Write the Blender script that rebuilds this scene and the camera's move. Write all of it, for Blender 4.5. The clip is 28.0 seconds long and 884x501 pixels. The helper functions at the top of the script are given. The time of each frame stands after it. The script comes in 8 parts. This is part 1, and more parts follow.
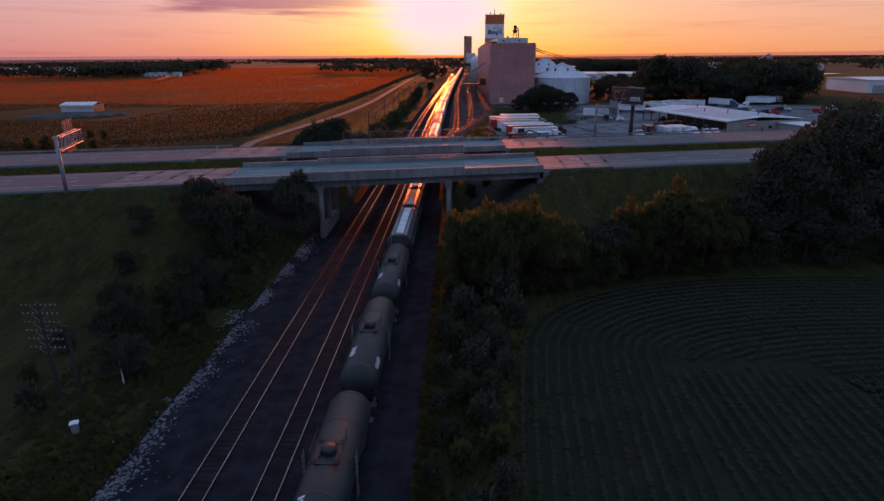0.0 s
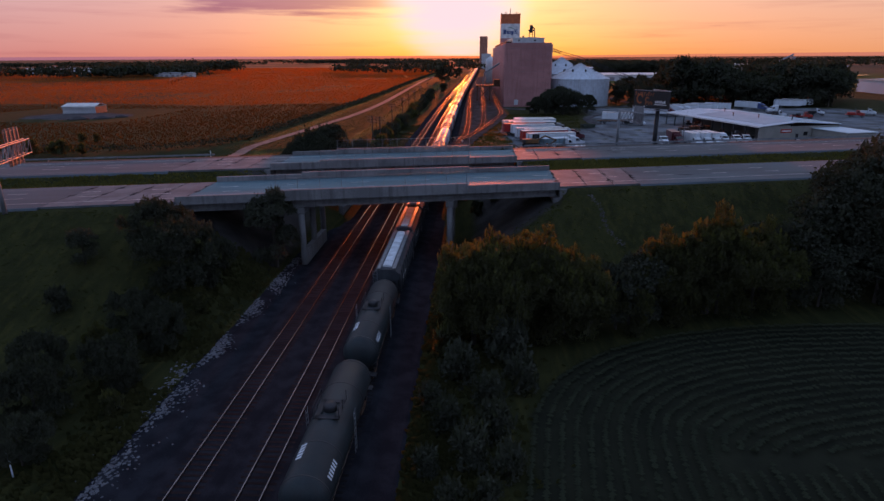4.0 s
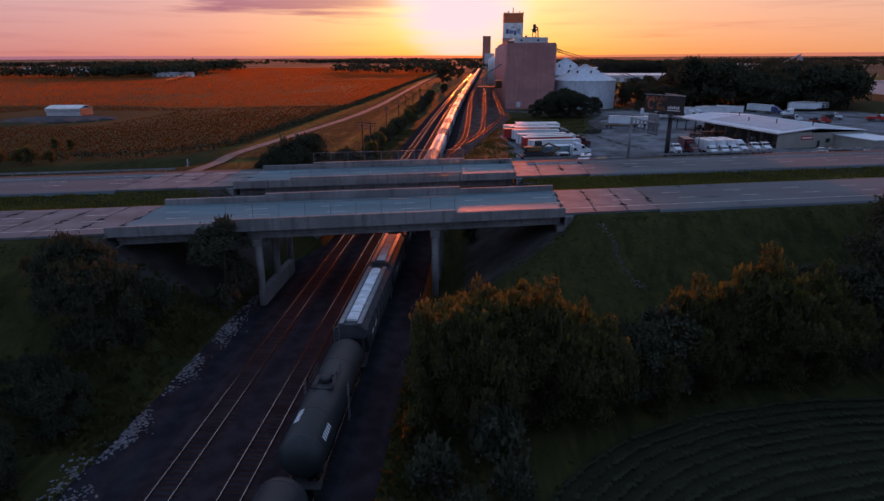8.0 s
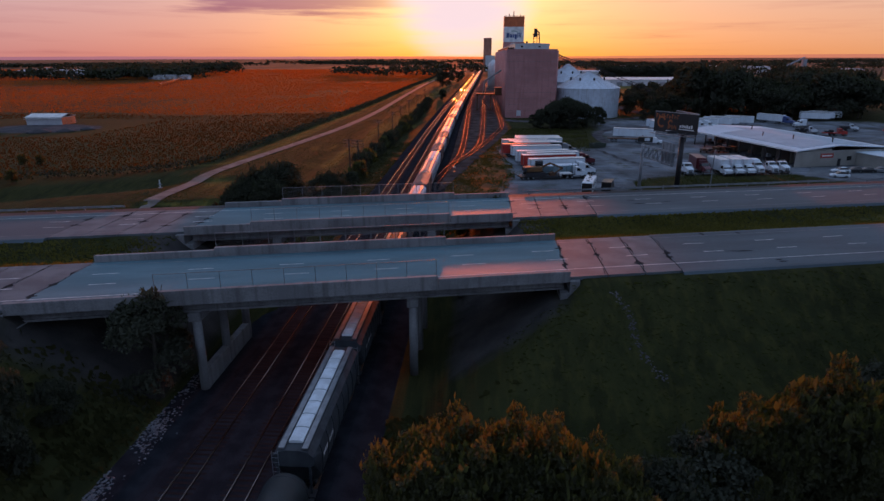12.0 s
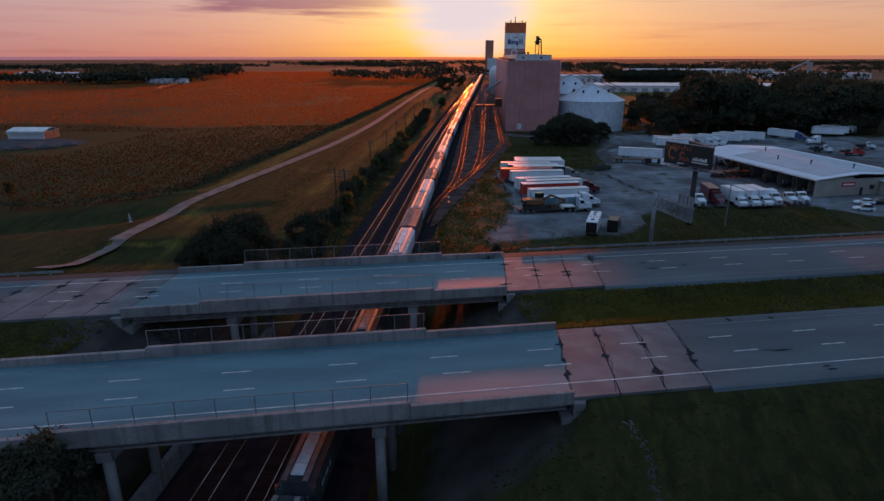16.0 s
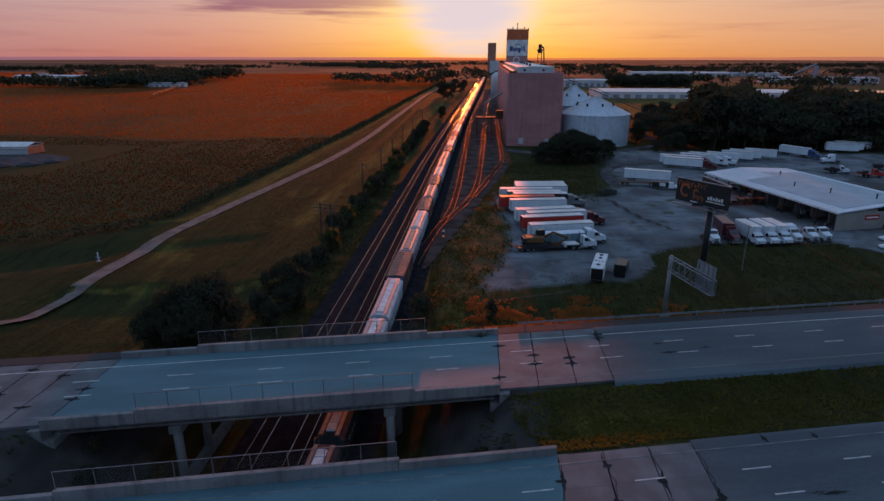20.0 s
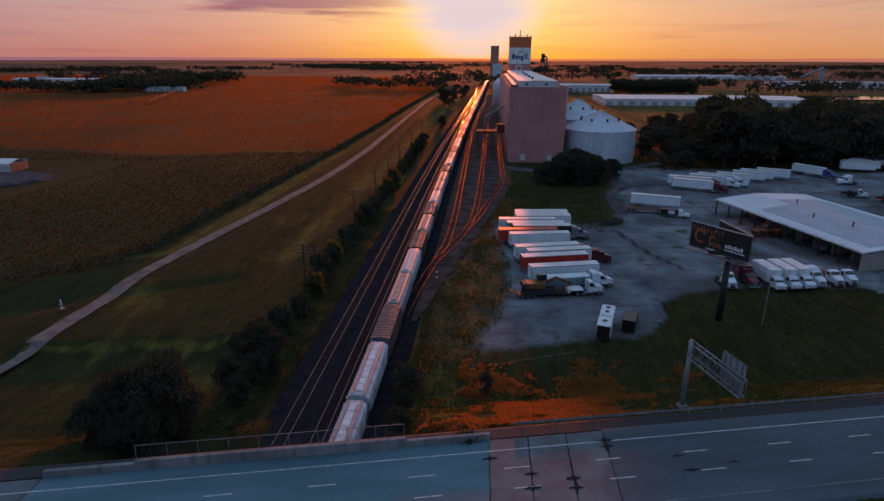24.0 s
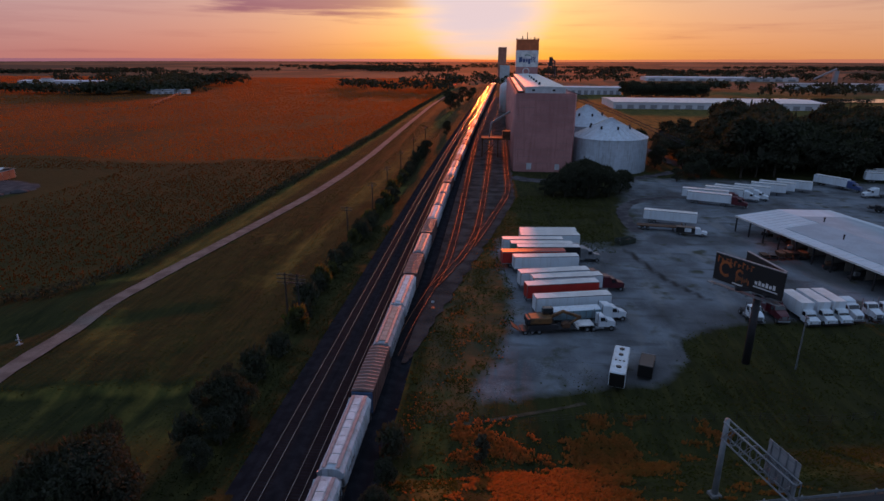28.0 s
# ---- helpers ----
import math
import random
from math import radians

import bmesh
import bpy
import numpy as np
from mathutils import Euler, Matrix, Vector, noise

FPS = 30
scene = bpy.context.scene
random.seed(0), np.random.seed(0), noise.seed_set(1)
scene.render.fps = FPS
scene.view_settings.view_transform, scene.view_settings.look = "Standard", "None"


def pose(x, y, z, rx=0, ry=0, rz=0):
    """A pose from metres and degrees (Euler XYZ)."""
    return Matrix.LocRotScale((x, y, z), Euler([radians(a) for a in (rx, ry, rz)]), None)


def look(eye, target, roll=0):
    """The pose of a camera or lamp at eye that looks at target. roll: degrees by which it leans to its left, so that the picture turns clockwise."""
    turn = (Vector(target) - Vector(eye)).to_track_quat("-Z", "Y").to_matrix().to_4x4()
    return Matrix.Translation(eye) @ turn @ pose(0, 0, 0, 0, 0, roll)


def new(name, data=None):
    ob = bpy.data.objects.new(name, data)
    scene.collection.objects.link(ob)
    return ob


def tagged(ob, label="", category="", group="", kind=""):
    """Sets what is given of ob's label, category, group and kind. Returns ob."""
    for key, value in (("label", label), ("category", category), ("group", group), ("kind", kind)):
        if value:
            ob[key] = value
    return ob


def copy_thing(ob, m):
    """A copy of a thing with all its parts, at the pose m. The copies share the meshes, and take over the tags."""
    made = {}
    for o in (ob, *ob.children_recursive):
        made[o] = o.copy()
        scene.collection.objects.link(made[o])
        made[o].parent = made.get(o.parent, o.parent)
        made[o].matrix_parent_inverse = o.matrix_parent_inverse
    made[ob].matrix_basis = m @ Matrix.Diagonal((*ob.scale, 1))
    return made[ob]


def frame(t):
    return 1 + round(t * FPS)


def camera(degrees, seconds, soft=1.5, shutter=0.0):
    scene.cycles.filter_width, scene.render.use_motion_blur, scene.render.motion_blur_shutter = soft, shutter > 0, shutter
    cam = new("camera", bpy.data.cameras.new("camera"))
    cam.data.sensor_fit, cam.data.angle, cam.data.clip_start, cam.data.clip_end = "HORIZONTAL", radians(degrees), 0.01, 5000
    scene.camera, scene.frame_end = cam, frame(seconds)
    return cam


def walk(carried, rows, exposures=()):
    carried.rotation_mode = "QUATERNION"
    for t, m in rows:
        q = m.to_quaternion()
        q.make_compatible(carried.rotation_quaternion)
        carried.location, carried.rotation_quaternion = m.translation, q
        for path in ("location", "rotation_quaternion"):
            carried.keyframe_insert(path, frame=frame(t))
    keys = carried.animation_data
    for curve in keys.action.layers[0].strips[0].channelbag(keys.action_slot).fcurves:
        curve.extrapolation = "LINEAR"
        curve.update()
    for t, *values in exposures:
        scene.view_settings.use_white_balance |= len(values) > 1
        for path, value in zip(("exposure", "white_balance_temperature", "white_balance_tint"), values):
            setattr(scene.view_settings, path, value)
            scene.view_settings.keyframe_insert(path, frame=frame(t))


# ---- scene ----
import itertools

cam = camera(73.6, 28.0)
PATH = [  # seconds, x, y, z, pitch, roll, yaw
    (0.0, 7.719, -6.786, 26.753, -18.327, 0.258, 1.600),
    (0.5, 7.993, -5.083, 26.732, -18.333, 0.253, 1.630),
    (1.0, 8.234, -3.396, 26.704, -18.334, 0.248, 1.660),
    (1.5, 8.450, -1.725, 26.677, -18.328, 0.241, 1.690),
    (2.0, 8.649, -0.073, 26.655, -18.315, 0.235, 2.505),
    (2.5, 8.839, 1.555, 26.641, -18.299, 0.228, 3.007),
    (3.0, 9.028, 3.166, 26.633, -18.285, 0.221, 3.010),
    (3.5, 9.218, 4.780, 26.622, -18.274, 0.213, 3.046),
    (5.5, 9.985, 11.322, 26.525, -18.275, 0.185, 3.291),
    (6.0, 10.181, 12.972, 26.541, -18.282, 0.178, 3.335),
    (6.5, 10.377, 14.634, 26.572, -18.289, 0.172, 3.363),
    (7.0, 10.571, 16.320, 26.641, -18.297, 0.164, 3.389),
    (7.5, 10.760, 18.023, 26.769, -18.302, 0.157, 3.413),
    (8.0, 10.936, 19.724, 26.969, -18.306, 0.149, 3.437),
    (8.5, 11.095, 21.400, 27.240, -18.310, 0.140, 3.459),
    (9.0, 11.249, 23.041, 27.567, -18.315, 0.131, 3.479),
    (9.5, 11.415, 24.655, 27.923, -18.321, 0.120, 3.498),
    (10.0, 11.593, 26.268, 28.288, -18.326, 0.109, 3.516),
    (10.5, 11.771, 27.910, 28.658, -18.323, 0.096, 3.532),
    (11.0, 11.936, 29.613, 29.038, -18.308, 0.084, 3.546),
    (11.5, 12.086, 31.399, 29.440, -18.282, 0.071, 3.559),
    (12.0, 12.225, 33.242, 29.879, -18.257, 0.058, 3.573),
    (12.5, 12.371, 35.043, 30.389, -18.240, 0.045, 3.596),
    (14.5, 13.046, 41.649, 33.248, -18.299, -0.001, 3.714),
    (15.0, 13.232, 43.297, 33.898, -18.297, -0.012, 3.741),
    (15.5, 13.421, 44.930, 34.531, -18.287, -0.022, 3.771),
    (16.0, 13.594, 46.536, 35.170, -18.272, -0.032, 3.802),
    (16.5, 13.749, 48.125, 35.814, -18.255, -0.041, 3.832),
    (17.0, 13.893, 49.697, 36.464, -18.242, -0.051, 3.863),
    (17.5, 14.035, 51.253, 37.124, -18.234, -0.062, 3.894),
    (18.0, 14.175, 52.791, 37.801, -18.233, -0.074, 3.925),
    (18.5, 14.317, 54.322, 38.497, -18.240, -0.087, 3.958),
    (19.0, 14.462, 55.863, 39.206, -18.255, -0.102, 3.995),
    (19.5, 14.610, 57.432, 39.913, -18.275, -0.117, 4.038),
    (20.0, 14.754, 59.037, 40.599, -18.293, -0.133, 4.082),
    (20.5, 14.887, 60.675, 41.244, -18.306, -0.149, 4.120),
    (21.0, 15.006, 62.322, 41.852, -18.313, -0.163, 4.149),
    (21.5, 15.125, 63.932, 42.490, -18.317, -0.176, 4.180),
    (23.5, 15.655, 70.002, 45.634, -18.316, -0.215, 4.346),
    (24.0, 15.835, 71.649, 46.258, -18.291, -0.220, 4.392),
    (24.5, 16.048, 73.338, 46.819, -18.260, -0.223, 4.446),
    (25.0, 16.271, 74.982, 47.272, -18.227, -0.223, 4.502),
    (25.5, 16.463, 76.546, 47.589, -18.204, -0.220, 4.559),
    (26.0, 16.605, 78.054, 47.787, -18.194, -0.215, 4.611),
    (26.5, 16.701, 79.549, 47.894, -18.195, -0.208, 4.657),
    (27.0, 16.781, 81.063, 47.941, -18.203, -0.202, 4.694),
    (27.5, 16.882, 82.597, 47.949, -18.218, -0.197, 4.723),
    (28.0, 17.041, 84.118, 47.926, -18.238, -0.195, 5.134),
]
walk(cam, [(t, pose(x, y, z, 90 + p, r, w)) for t, x, y, z, p, r, w in PATH], exposures=[(0.0, 0.61, 7600, 33), (10.0, 0.61, 7600, 31), (13.0, 0.52, 7500, 24), (17.0, 0.39, 7150, 17), (20.0, 0.35, 7250, 18), (28.0, 0.32, 7650, 24)])

# ---- sky and sun ----
SUN_EL, SUN_AZ = 5.2, -1.2   # degrees above the horizon; degrees to the right of the tracks' far end
sun_way = Vector((math.sin(radians(SUN_AZ)) * math.cos(radians(SUN_EL)), math.cos(radians(SUN_AZ)) * math.cos(radians(SUN_EL)), math.sin(radians(SUN_EL))))
world = bpy.data.worlds.new("dusk_sky")
scene.world = world
world.use_nodes = True
WN, WL = world.node_tree.nodes, world.node_tree.links
WN.clear()


def wmath(op, a, b=None):
    n = WN.new("ShaderNodeMath")
    n.operation = op
    for i, v in enumerate((a, b)):
        if v is None:
            continue
        if hasattr(v, "links"):
            WL.new(v, n.inputs[i])
        else:
            n.inputs[i].default_value = v
    return n.outputs[0]


def wtint(value, colour):
    n = WN.new("ShaderNodeVectorMath")
    n.operation = "SCALE"
    n.inputs[0].default_value = colour
    WL.new(value, n.inputs["Scale"])
    return n.outputs[0]


def wadd(a, b):
    n = WN.new("ShaderNodeVectorMath")
    n.operation = "ADD"
    WL.new(a, n.inputs[0])
    WL.new(b, n.inputs[1])
    return n.outputs[0]


nishita = WN.new("ShaderNodeTexSky")
nishita.sky_type = "NISHITA"
nishita.sun_disc = False
nishita.sun_elevation = radians(SUN_EL)
nishita.sun_rotation = radians(SUN_AZ)
nishita.dust_density = 2.0
nishita.ozone_density = 3.0
coords = WN.new("ShaderNodeTexCoord")
split = WN.new("ShaderNodeSeparateXYZ")
WL.new(coords.outputs["Generated"], split.inputs[0])
dot = WN.new("ShaderNodeVectorMath")
dot.operation = "DOT_PRODUCT"
WL.new(coords.outputs["Generated"], dot.inputs[0])
glow_el, glow_az = radians(5.6), radians(-1.7)   # middle of the glare in the thin cloud round the sun
dot.inputs[1].default_value = (math.sin(glow_az) * math.cos(glow_el), math.cos(glow_az) * math.cos(glow_el), math.sin(glow_el))
toward = wmath("MAXIMUM", dot.outputs["Value"], 0.0)
height = wmath("MAXIMUM", split.outputs["Z"], 0.0)
belt = wmath("EXPONENT", wmath("MULTIPLY", height, -4.2))
lift = wmath("MULTIPLY", height, wmath("EXPONENT", wmath("MULTIPLY", height, -8.0)))
near_sun = wmath("POWER", toward, 1.1)
lift = wmath("MULTIPLY", lift, near_sun)
away = wmath("MULTIPLY", wmath("EXPONENT", wmath("MULTIPLY", height, -3.0)), wmath("SUBTRACT", 1.0, near_sun))
belt_front = wmath("MULTIPLY", belt, near_sun)
halo = wmath("POWER", toward, 30.0)
core = wmath("POWER", toward, 170.0)
blaze = wmath("POWER", toward, 430.0)
side = wmath("MULTIPLY", wmath("MAXIMUM", wmath("MULTIPLY", split.outputs["X"], -1.0), 0.0), belt_front)
# thin streaks of evening cloud, long along the horizon
stretch = WN.new("ShaderNodeMapping")
stretch.inputs["Scale"].default_value = (3.0, 3.0, 46.0)
WL.new(coords.outputs["Generated"], stretch.inputs[0])
cloud_noise = WN.new("ShaderNodeTexNoise")
cloud_noise.inputs["Scale"].default_value = 1.6
cloud_noise.inputs["Detail"].default_value = 6.0
cloud_noise.inputs["Roughness"].default_value = 0.55
WL.new(stretch.outputs[0], cloud_noise.inputs["Vector"])
cloud_ramp = WN.new("ShaderNodeMapRange")
cloud_ramp.inputs["From Min"].default_value = 0.50
cloud_ramp.inputs["From Max"].default_value = 0.66
WL.new(cloud_noise.outputs["Fac"], cloud_ramp.inputs["Value"])
cloud = wmath("MULTIPLY", cloud_ramp.outputs[0], wmath("SUBTRACT", 1.0, wmath("MINIMUM", wmath("MULTIPLY", core, 1.6), 1.0)))
# a bank of mauve cloud to the left of the sun
bank_x = wmath("DIVIDE", wmath("ADD", split.outputs["X"], 0.22), 0.21)
bank_z = wmath("DIVIDE", wmath("SUBTRACT", height, 0.087), 0.028)
bank_fac = wmath("EXPONENT", wmath("MULTIPLY", wmath("ADD", wmath("MULTIPLY", bank_x, bank_x), wmath("MULTIPLY", bank_z, bank_z)), -1.0))
bank_ramp = WN.new("ShaderNodeMapRange")
bank_ramp.inputs["From Min"].default_value = 0.64
bank_ramp.inputs["From Max"].default_value = 0.84
WL.new(wmath("ADD", wmath("MULTIPLY", bank_fac, 0.55), cloud_noise.outputs["Fac"]), bank_ramp.inputs["Value"])
total = wadd(wtint(belt_front, (0.485, 0.170, 0.072)), wtint(halo, (0.0, 0.115, -0.085)))
total = wadd(total, wtint(lift, (1.5, 1.5, 0.5)))
total = wadd(total, wtint(core, (0.0, 0.08, 0.02)))
total = wadd(total, wtint(blaze, (0.0, 0.10, 0.22)))
total = wadd(total, wtint(side, (-0.10, -0.02, 0.10)))
total = wadd(total, wtint(away, (0.122, 0.160, 0.222)))
other = wmath("MULTIPLY", wmath("MAXIMUM", split.outputs["X"], 0.0), belt_front)
total = wadd(total, wtint(other, (0.12, 0.13, 0.01)))
air = WN.new("ShaderNodeVectorMath")
air.operation = "MULTIPLY"
WL.new(nishita.outputs[0], air.inputs[0])
air.inputs[1].default_value = (0.0130, 0.0094, 0.0120)
total = wadd(total, air.outputs[0])
high = wmath("SUBTRACT", 1.0, belt)
total = wadd(total, wtint(high, (0.156, 0.292, 0.490)))
bank_mix = WN.new("ShaderNodeMix")
bank_mix.data_type = "RGBA"
bank_mix.blend_type = "MULTIPLY"
WL.new(wmath("MULTIPLY", bank_ramp.outputs[0], wmath("SUBTRACT", 1.0, wmath("MINIMUM", wmath("MULTIPLY", core, 1.6), 1.0))), bank_mix.inputs["Factor"])
WL.new(total, bank_mix.inputs["A"])
bank_mix.inputs["B"].default_value = (0.56, 0.45, 0.68, 1)
total = bank_mix.outputs["Result"]
shade = WN.new("ShaderNodeMix")
shade.data_type = "RGBA"
shade.blend_type = "MULTIPLY"
WL.new(wmath("MULTIPLY", cloud, 0.28), shade.inputs["Factor"])
WL.new(total, shade.inputs["A"])
shade.inputs["B"].default_value = (0.72, 0.58, 0.66, 1)
# the veiled sun: a broad pale glare that swallows the cloud round it
glare_ramp = WN.new("ShaderNodeMapRange")
glare_ramp.interpolation_type = "SMOOTHSTEP"
glare_ramp.inputs["From Min"].default_value, glare_ramp.inputs["From Max"].default_value = math.cos(radians(7.4)), math.cos(radians(2.0))
WL.new(wmath("ADD", dot.outputs["Value"], wmath("MULTIPLY", wmath("SUBTRACT", cloud_noise.outputs["Fac"], 0.5), 0.006)), glare_ramp.inputs["Value"])
glare = WN.new("ShaderNodeMix")
glare.data_type = "RGBA"
WL.new(glare_ramp.outputs[0], glare.inputs["Factor"])
WL.new(shade.outputs["Result"], glare.inputs["A"])
glare.inputs["B"].default_value = (0.58, 0.53, 0.58, 1)
background = WN.new("ShaderNodeBackground")
WL.new(glare.outputs["Result"], background.inputs["Color"])
background.inputs["Strength"].default_value = 1.0
WL.new(background.outputs[0], WN.new("ShaderNodeOutputWorld").inputs["Surface"])

sun_data = bpy.data.lights.new("sun", "SUN")
sun_data.energy, sun_data.angle, sun_data.color = 2.3, radians(2.4), (1.0, 0.18, 0.032)
sun = new("sun", sun_data)
sun.matrix_basis = look(sun_way * 400, (0, 0, 0))


# ---- materials ----
def surface(name, base, second=None, rough=0.7, metal=0.0, scale=3.0, fine=25.0, bump=0.3, spec=0.5, mixing=0.5, vary=0.0, stretch=(1, 1, 1), through_light=None, dirt=None, sheen=0.0, forward=None):
    """A worn surface: two colours mixed by noise at two scales, with fine relief, in metres of the thing itself."""
    m = bpy.data.materials.new(name)
    m.use_nodes = True
    N, L = m.node_tree.nodes, m.node_tree.links
    bsdf = N["Principled BSDF"]
    bsdf.inputs["Roughness"].default_value = rough
    bsdf.inputs["Metallic"].default_value = metal
    bsdf.inputs["Specular IOR Level"].default_value = spec
    second = second or tuple(c * 0.72 for c in base)
    tc = N.new("ShaderNodeTexCoord")
    mp = N.new("ShaderNodeMapping")
    mp.inputs["Scale"].default_value = stretch
    L.new(tc.outputs["Object"], mp.inputs[0])
    n1, n2 = N.new("ShaderNodeTexNoise"), N.new("ShaderNodeTexNoise")
    n1.inputs["Scale"].default_value, n2.inputs["Scale"].default_value = 1.0 / scale, fine / scale
    n1.inputs["Detail"].default_value, n2.inputs["Detail"].default_value = 5, 4
    L.new(mp.outputs[0], n1.inputs["Vector"])
    L.new(mp.outputs[0], n2.inputs["Vector"])
    add = N.new("ShaderNodeMath")
    add.operation = "MULTIPLY_ADD"
    add.inputs[1].default_value = 0.45
    L.new(n2.outputs["Fac"], add.inputs[0])
    L.new(n1.outputs["Fac"], add.inputs[2])
    rng = N.new("ShaderNodeMapRange")
    rng.inputs["From Min"].default_value, rng.inputs["From Max"].default_value = 0.72 - 0.22 * mixing, 0.72 + 0.22 * mixing
    L.new(add.outputs[0], rng.inputs["Value"])
    mix = N.new("ShaderNodeMix")
    mix.data_type = "RGBA"
    mix.inputs["A"].default_value, mix.inputs["B"].default_value = (*base, 1), (*second, 1)
    L.new(rng.outputs[0], mix.inputs["Factor"])
    colour = mix.outputs["Result"]
    if dirt:
        wv = N.new("ShaderNodeTexNoise")
        wv.inputs["Scale"].default_value, wv.inputs["Detail"].default_value = 0.9, 6
        mp2 = N.new("ShaderNodeMapping")
        mp2.inputs["Scale"].default_value = (1.6, 1.6, 0.12)
        L.new(tc.outputs["Object"], mp2.inputs[0])
        L.new(mp2.outputs[0], wv.inputs["Vector"])
        r2 = N.new("ShaderNodeMapRange")
        r2.inputs["From Min"].default_value, r2.inputs["From Max"].default_value, r2.inputs["To Max"].default_value = 0.5, 0.72, 0.7
        L.new(wv.outputs["Fac"], r2.inputs["Value"])
        m2 = N.new("ShaderNodeMix")
        m2.data_type = "RGBA"
        L.new(r2.outputs[0], m2.inputs["Factor"])
        L.new(colour, m2.inputs["A"])
        m2.inputs["B"].default_value = (*dirt, 1)
        colour = m2.outputs["Result"]
    if vary:
        info = N.new("ShaderNodeObjectInfo")
        hv = N.new("ShaderNodeHueSaturation")
        r3 = N.new("ShaderNodeMapRange")
        r3.inputs["To Min"].default_value, r3.inputs["To Max"].default_value = 1 - vary, 1 + vary
        L.new(info.outputs["Random"], r3.inputs["Value"])
        L.new(r3.outputs[0], hv.inputs["Value"])
        L.new(colour, hv.inputs["Color"])
        colour = hv.outputs["Color"]
    L.new(colour, bsdf.inputs["Base Color"])
    if sheen:
        bsdf.inputs["Sheen Weight"].default_value = sheen
        bsdf.inputs["Sheen Roughness"].default_value = 0.5
        L.new(colour, bsdf.inputs["Sheen Tint"])
    if bump:
        bp = N.new("ShaderNodeBump")
        bp.inputs["Strength"].default_value, bp.inputs["Distance"].default_value = bump, 0.04 * scale
        L.new(add.outputs[0], bp.inputs["Height"])
        L.new(bp.outputs[0], bsdf.inputs["Normal"])
    if through_light:
        tr = N.new("ShaderNodeBsdfTranslucent")
        tr.inputs["Color"].default_value = (*through_light, 1)
        ms = N.new("ShaderNodeMixShader")
        ms.inputs[0].default_value = 0.45
        L.new(bsdf.outputs[0], ms.inputs[1])
        L.new(tr.outputs[0], ms.inputs[2])
        last = ms.outputs[0]
        if forward:
            fw = N.new("ShaderNodeBsdfRefraction")
            fw.inputs["Color"].default_value, fw.inputs["Roughness"].default_value, fw.inputs["IOR"].default_value = (*forward, 1), 0.38, 1.25
            m3 = N.new("ShaderNodeMixShader")
            m3.inputs[0].default_value = 0.50
            L.new(last, m3.inputs[1])
            L.new(fw.outputs[0], m3.inputs[2])
            last = m3.outputs[0]
        L.new(last, N["Material Output"].inputs["Surface"])
    return m


concrete = surface("concrete", (0.20, 0.20, 0.205), (0.13, 0.13, 0.135), 0.85, scale=4, dirt=(0.06, 0.058, 0.056))
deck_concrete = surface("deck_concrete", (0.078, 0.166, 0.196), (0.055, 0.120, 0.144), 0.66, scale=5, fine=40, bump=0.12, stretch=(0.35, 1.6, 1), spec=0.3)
slab_concrete = surface("slab_concrete", (0.112, 0.130, 0.142), (0.072, 0.084, 0.095), 0.75, scale=3, fine=30, bump=0.2, vary=0.05, spec=0.3)
asphalt = surface("asphalt", (0.064, 0.094, 0.112), (0.044, 0.064, 0.077), 0.74, scale=6, fine=40, bump=0.15, stretch=(0.3, 1.5, 1), spec=0.3)
crack_tar = surface("crack_tar", (0.034, 0.034, 0.036), None, 1.0, scale=1, spec=0.0)
road_paint = surface("road_paint", (0.50, 0.52, 0.52), (0.30, 0.32, 0.32), 0.7, scale=0.8, bump=0.1)
faded_paint = surface("faded_paint", (0.16, 0.18, 0.19), (0.07, 0.085, 0.095), 0.7, scale=1.5, bump=0.1)
ballast_stone = surface("ballast_stone", (0.023, 0.025, 0.031), (0.014, 0.015, 0.019), 1.0, scale=1.6, fine=18, bump=0.08, spec=0.0)
gravel = surface("gravel", (0.105, 0.095, 0.10), (0.060, 0.055, 0.060), 1.0, scale=4, fine=60, bump=0.25, spec=0.0)
rail_steel = surface("rail_steel", (0.30, 0.255, 0.24), (0.21, 0.18, 0.165), 0.22, 1.0, scale=1, bump=0.03)
siding_steel = surface("siding_steel", (0.34, 0.15, 0.095), (0.22, 0.09, 0.06), 0.62, 0.7, scale=1, bump=0.05)
rail_rust = surface("rail_rust", (0.045, 0.030, 0.026), None, 0.9, 0.0, scale=0.6, spec=0.1)
sleeper_wood = surface("sleeper_wood", (0.020, 0.018, 0.019), (0.014, 0.013, 0.014), 0.95, scale=0.6, bump=0.1, vary=0.3, spec=0.05)
steel_grey = surface("steel_grey", (0.25, 0.27, 0.29), None, 0.5, 0.6, scale=0.8, bump=0.1)
galvanised = surface("galvanised", (0.22, 0.24, 0.26), (0.15, 0.165, 0.18), 0.55, 0.35, scale=1.2, bump=0.1)
dark_steel = surface("dark_steel", (0.035, 0.035, 0.04), None, 0.6, 0.4, scale=0.8)
rust = surface("rust", (0.12, 0.05, 0.025), (0.07, 0.035, 0.02), 0.85, 0.1, scale=0.7)
rubber = surface("rubber", (0.02, 0.02, 0.02), None, 0.8, scale=0.4, bump=0.1)
glass_dark = surface("glass_dark", (0.012, 0.015, 0.018), None, 0.08, scale=1, bump=0, spec=0.8)
white_paint = surface("white_paint", (0.62, 0.70, 0.76), (0.52, 0.59, 0.65), 0.45, scale=3, bump=0.03, dirt=(0.42, 0.42, 0.42), mixing=0.9)
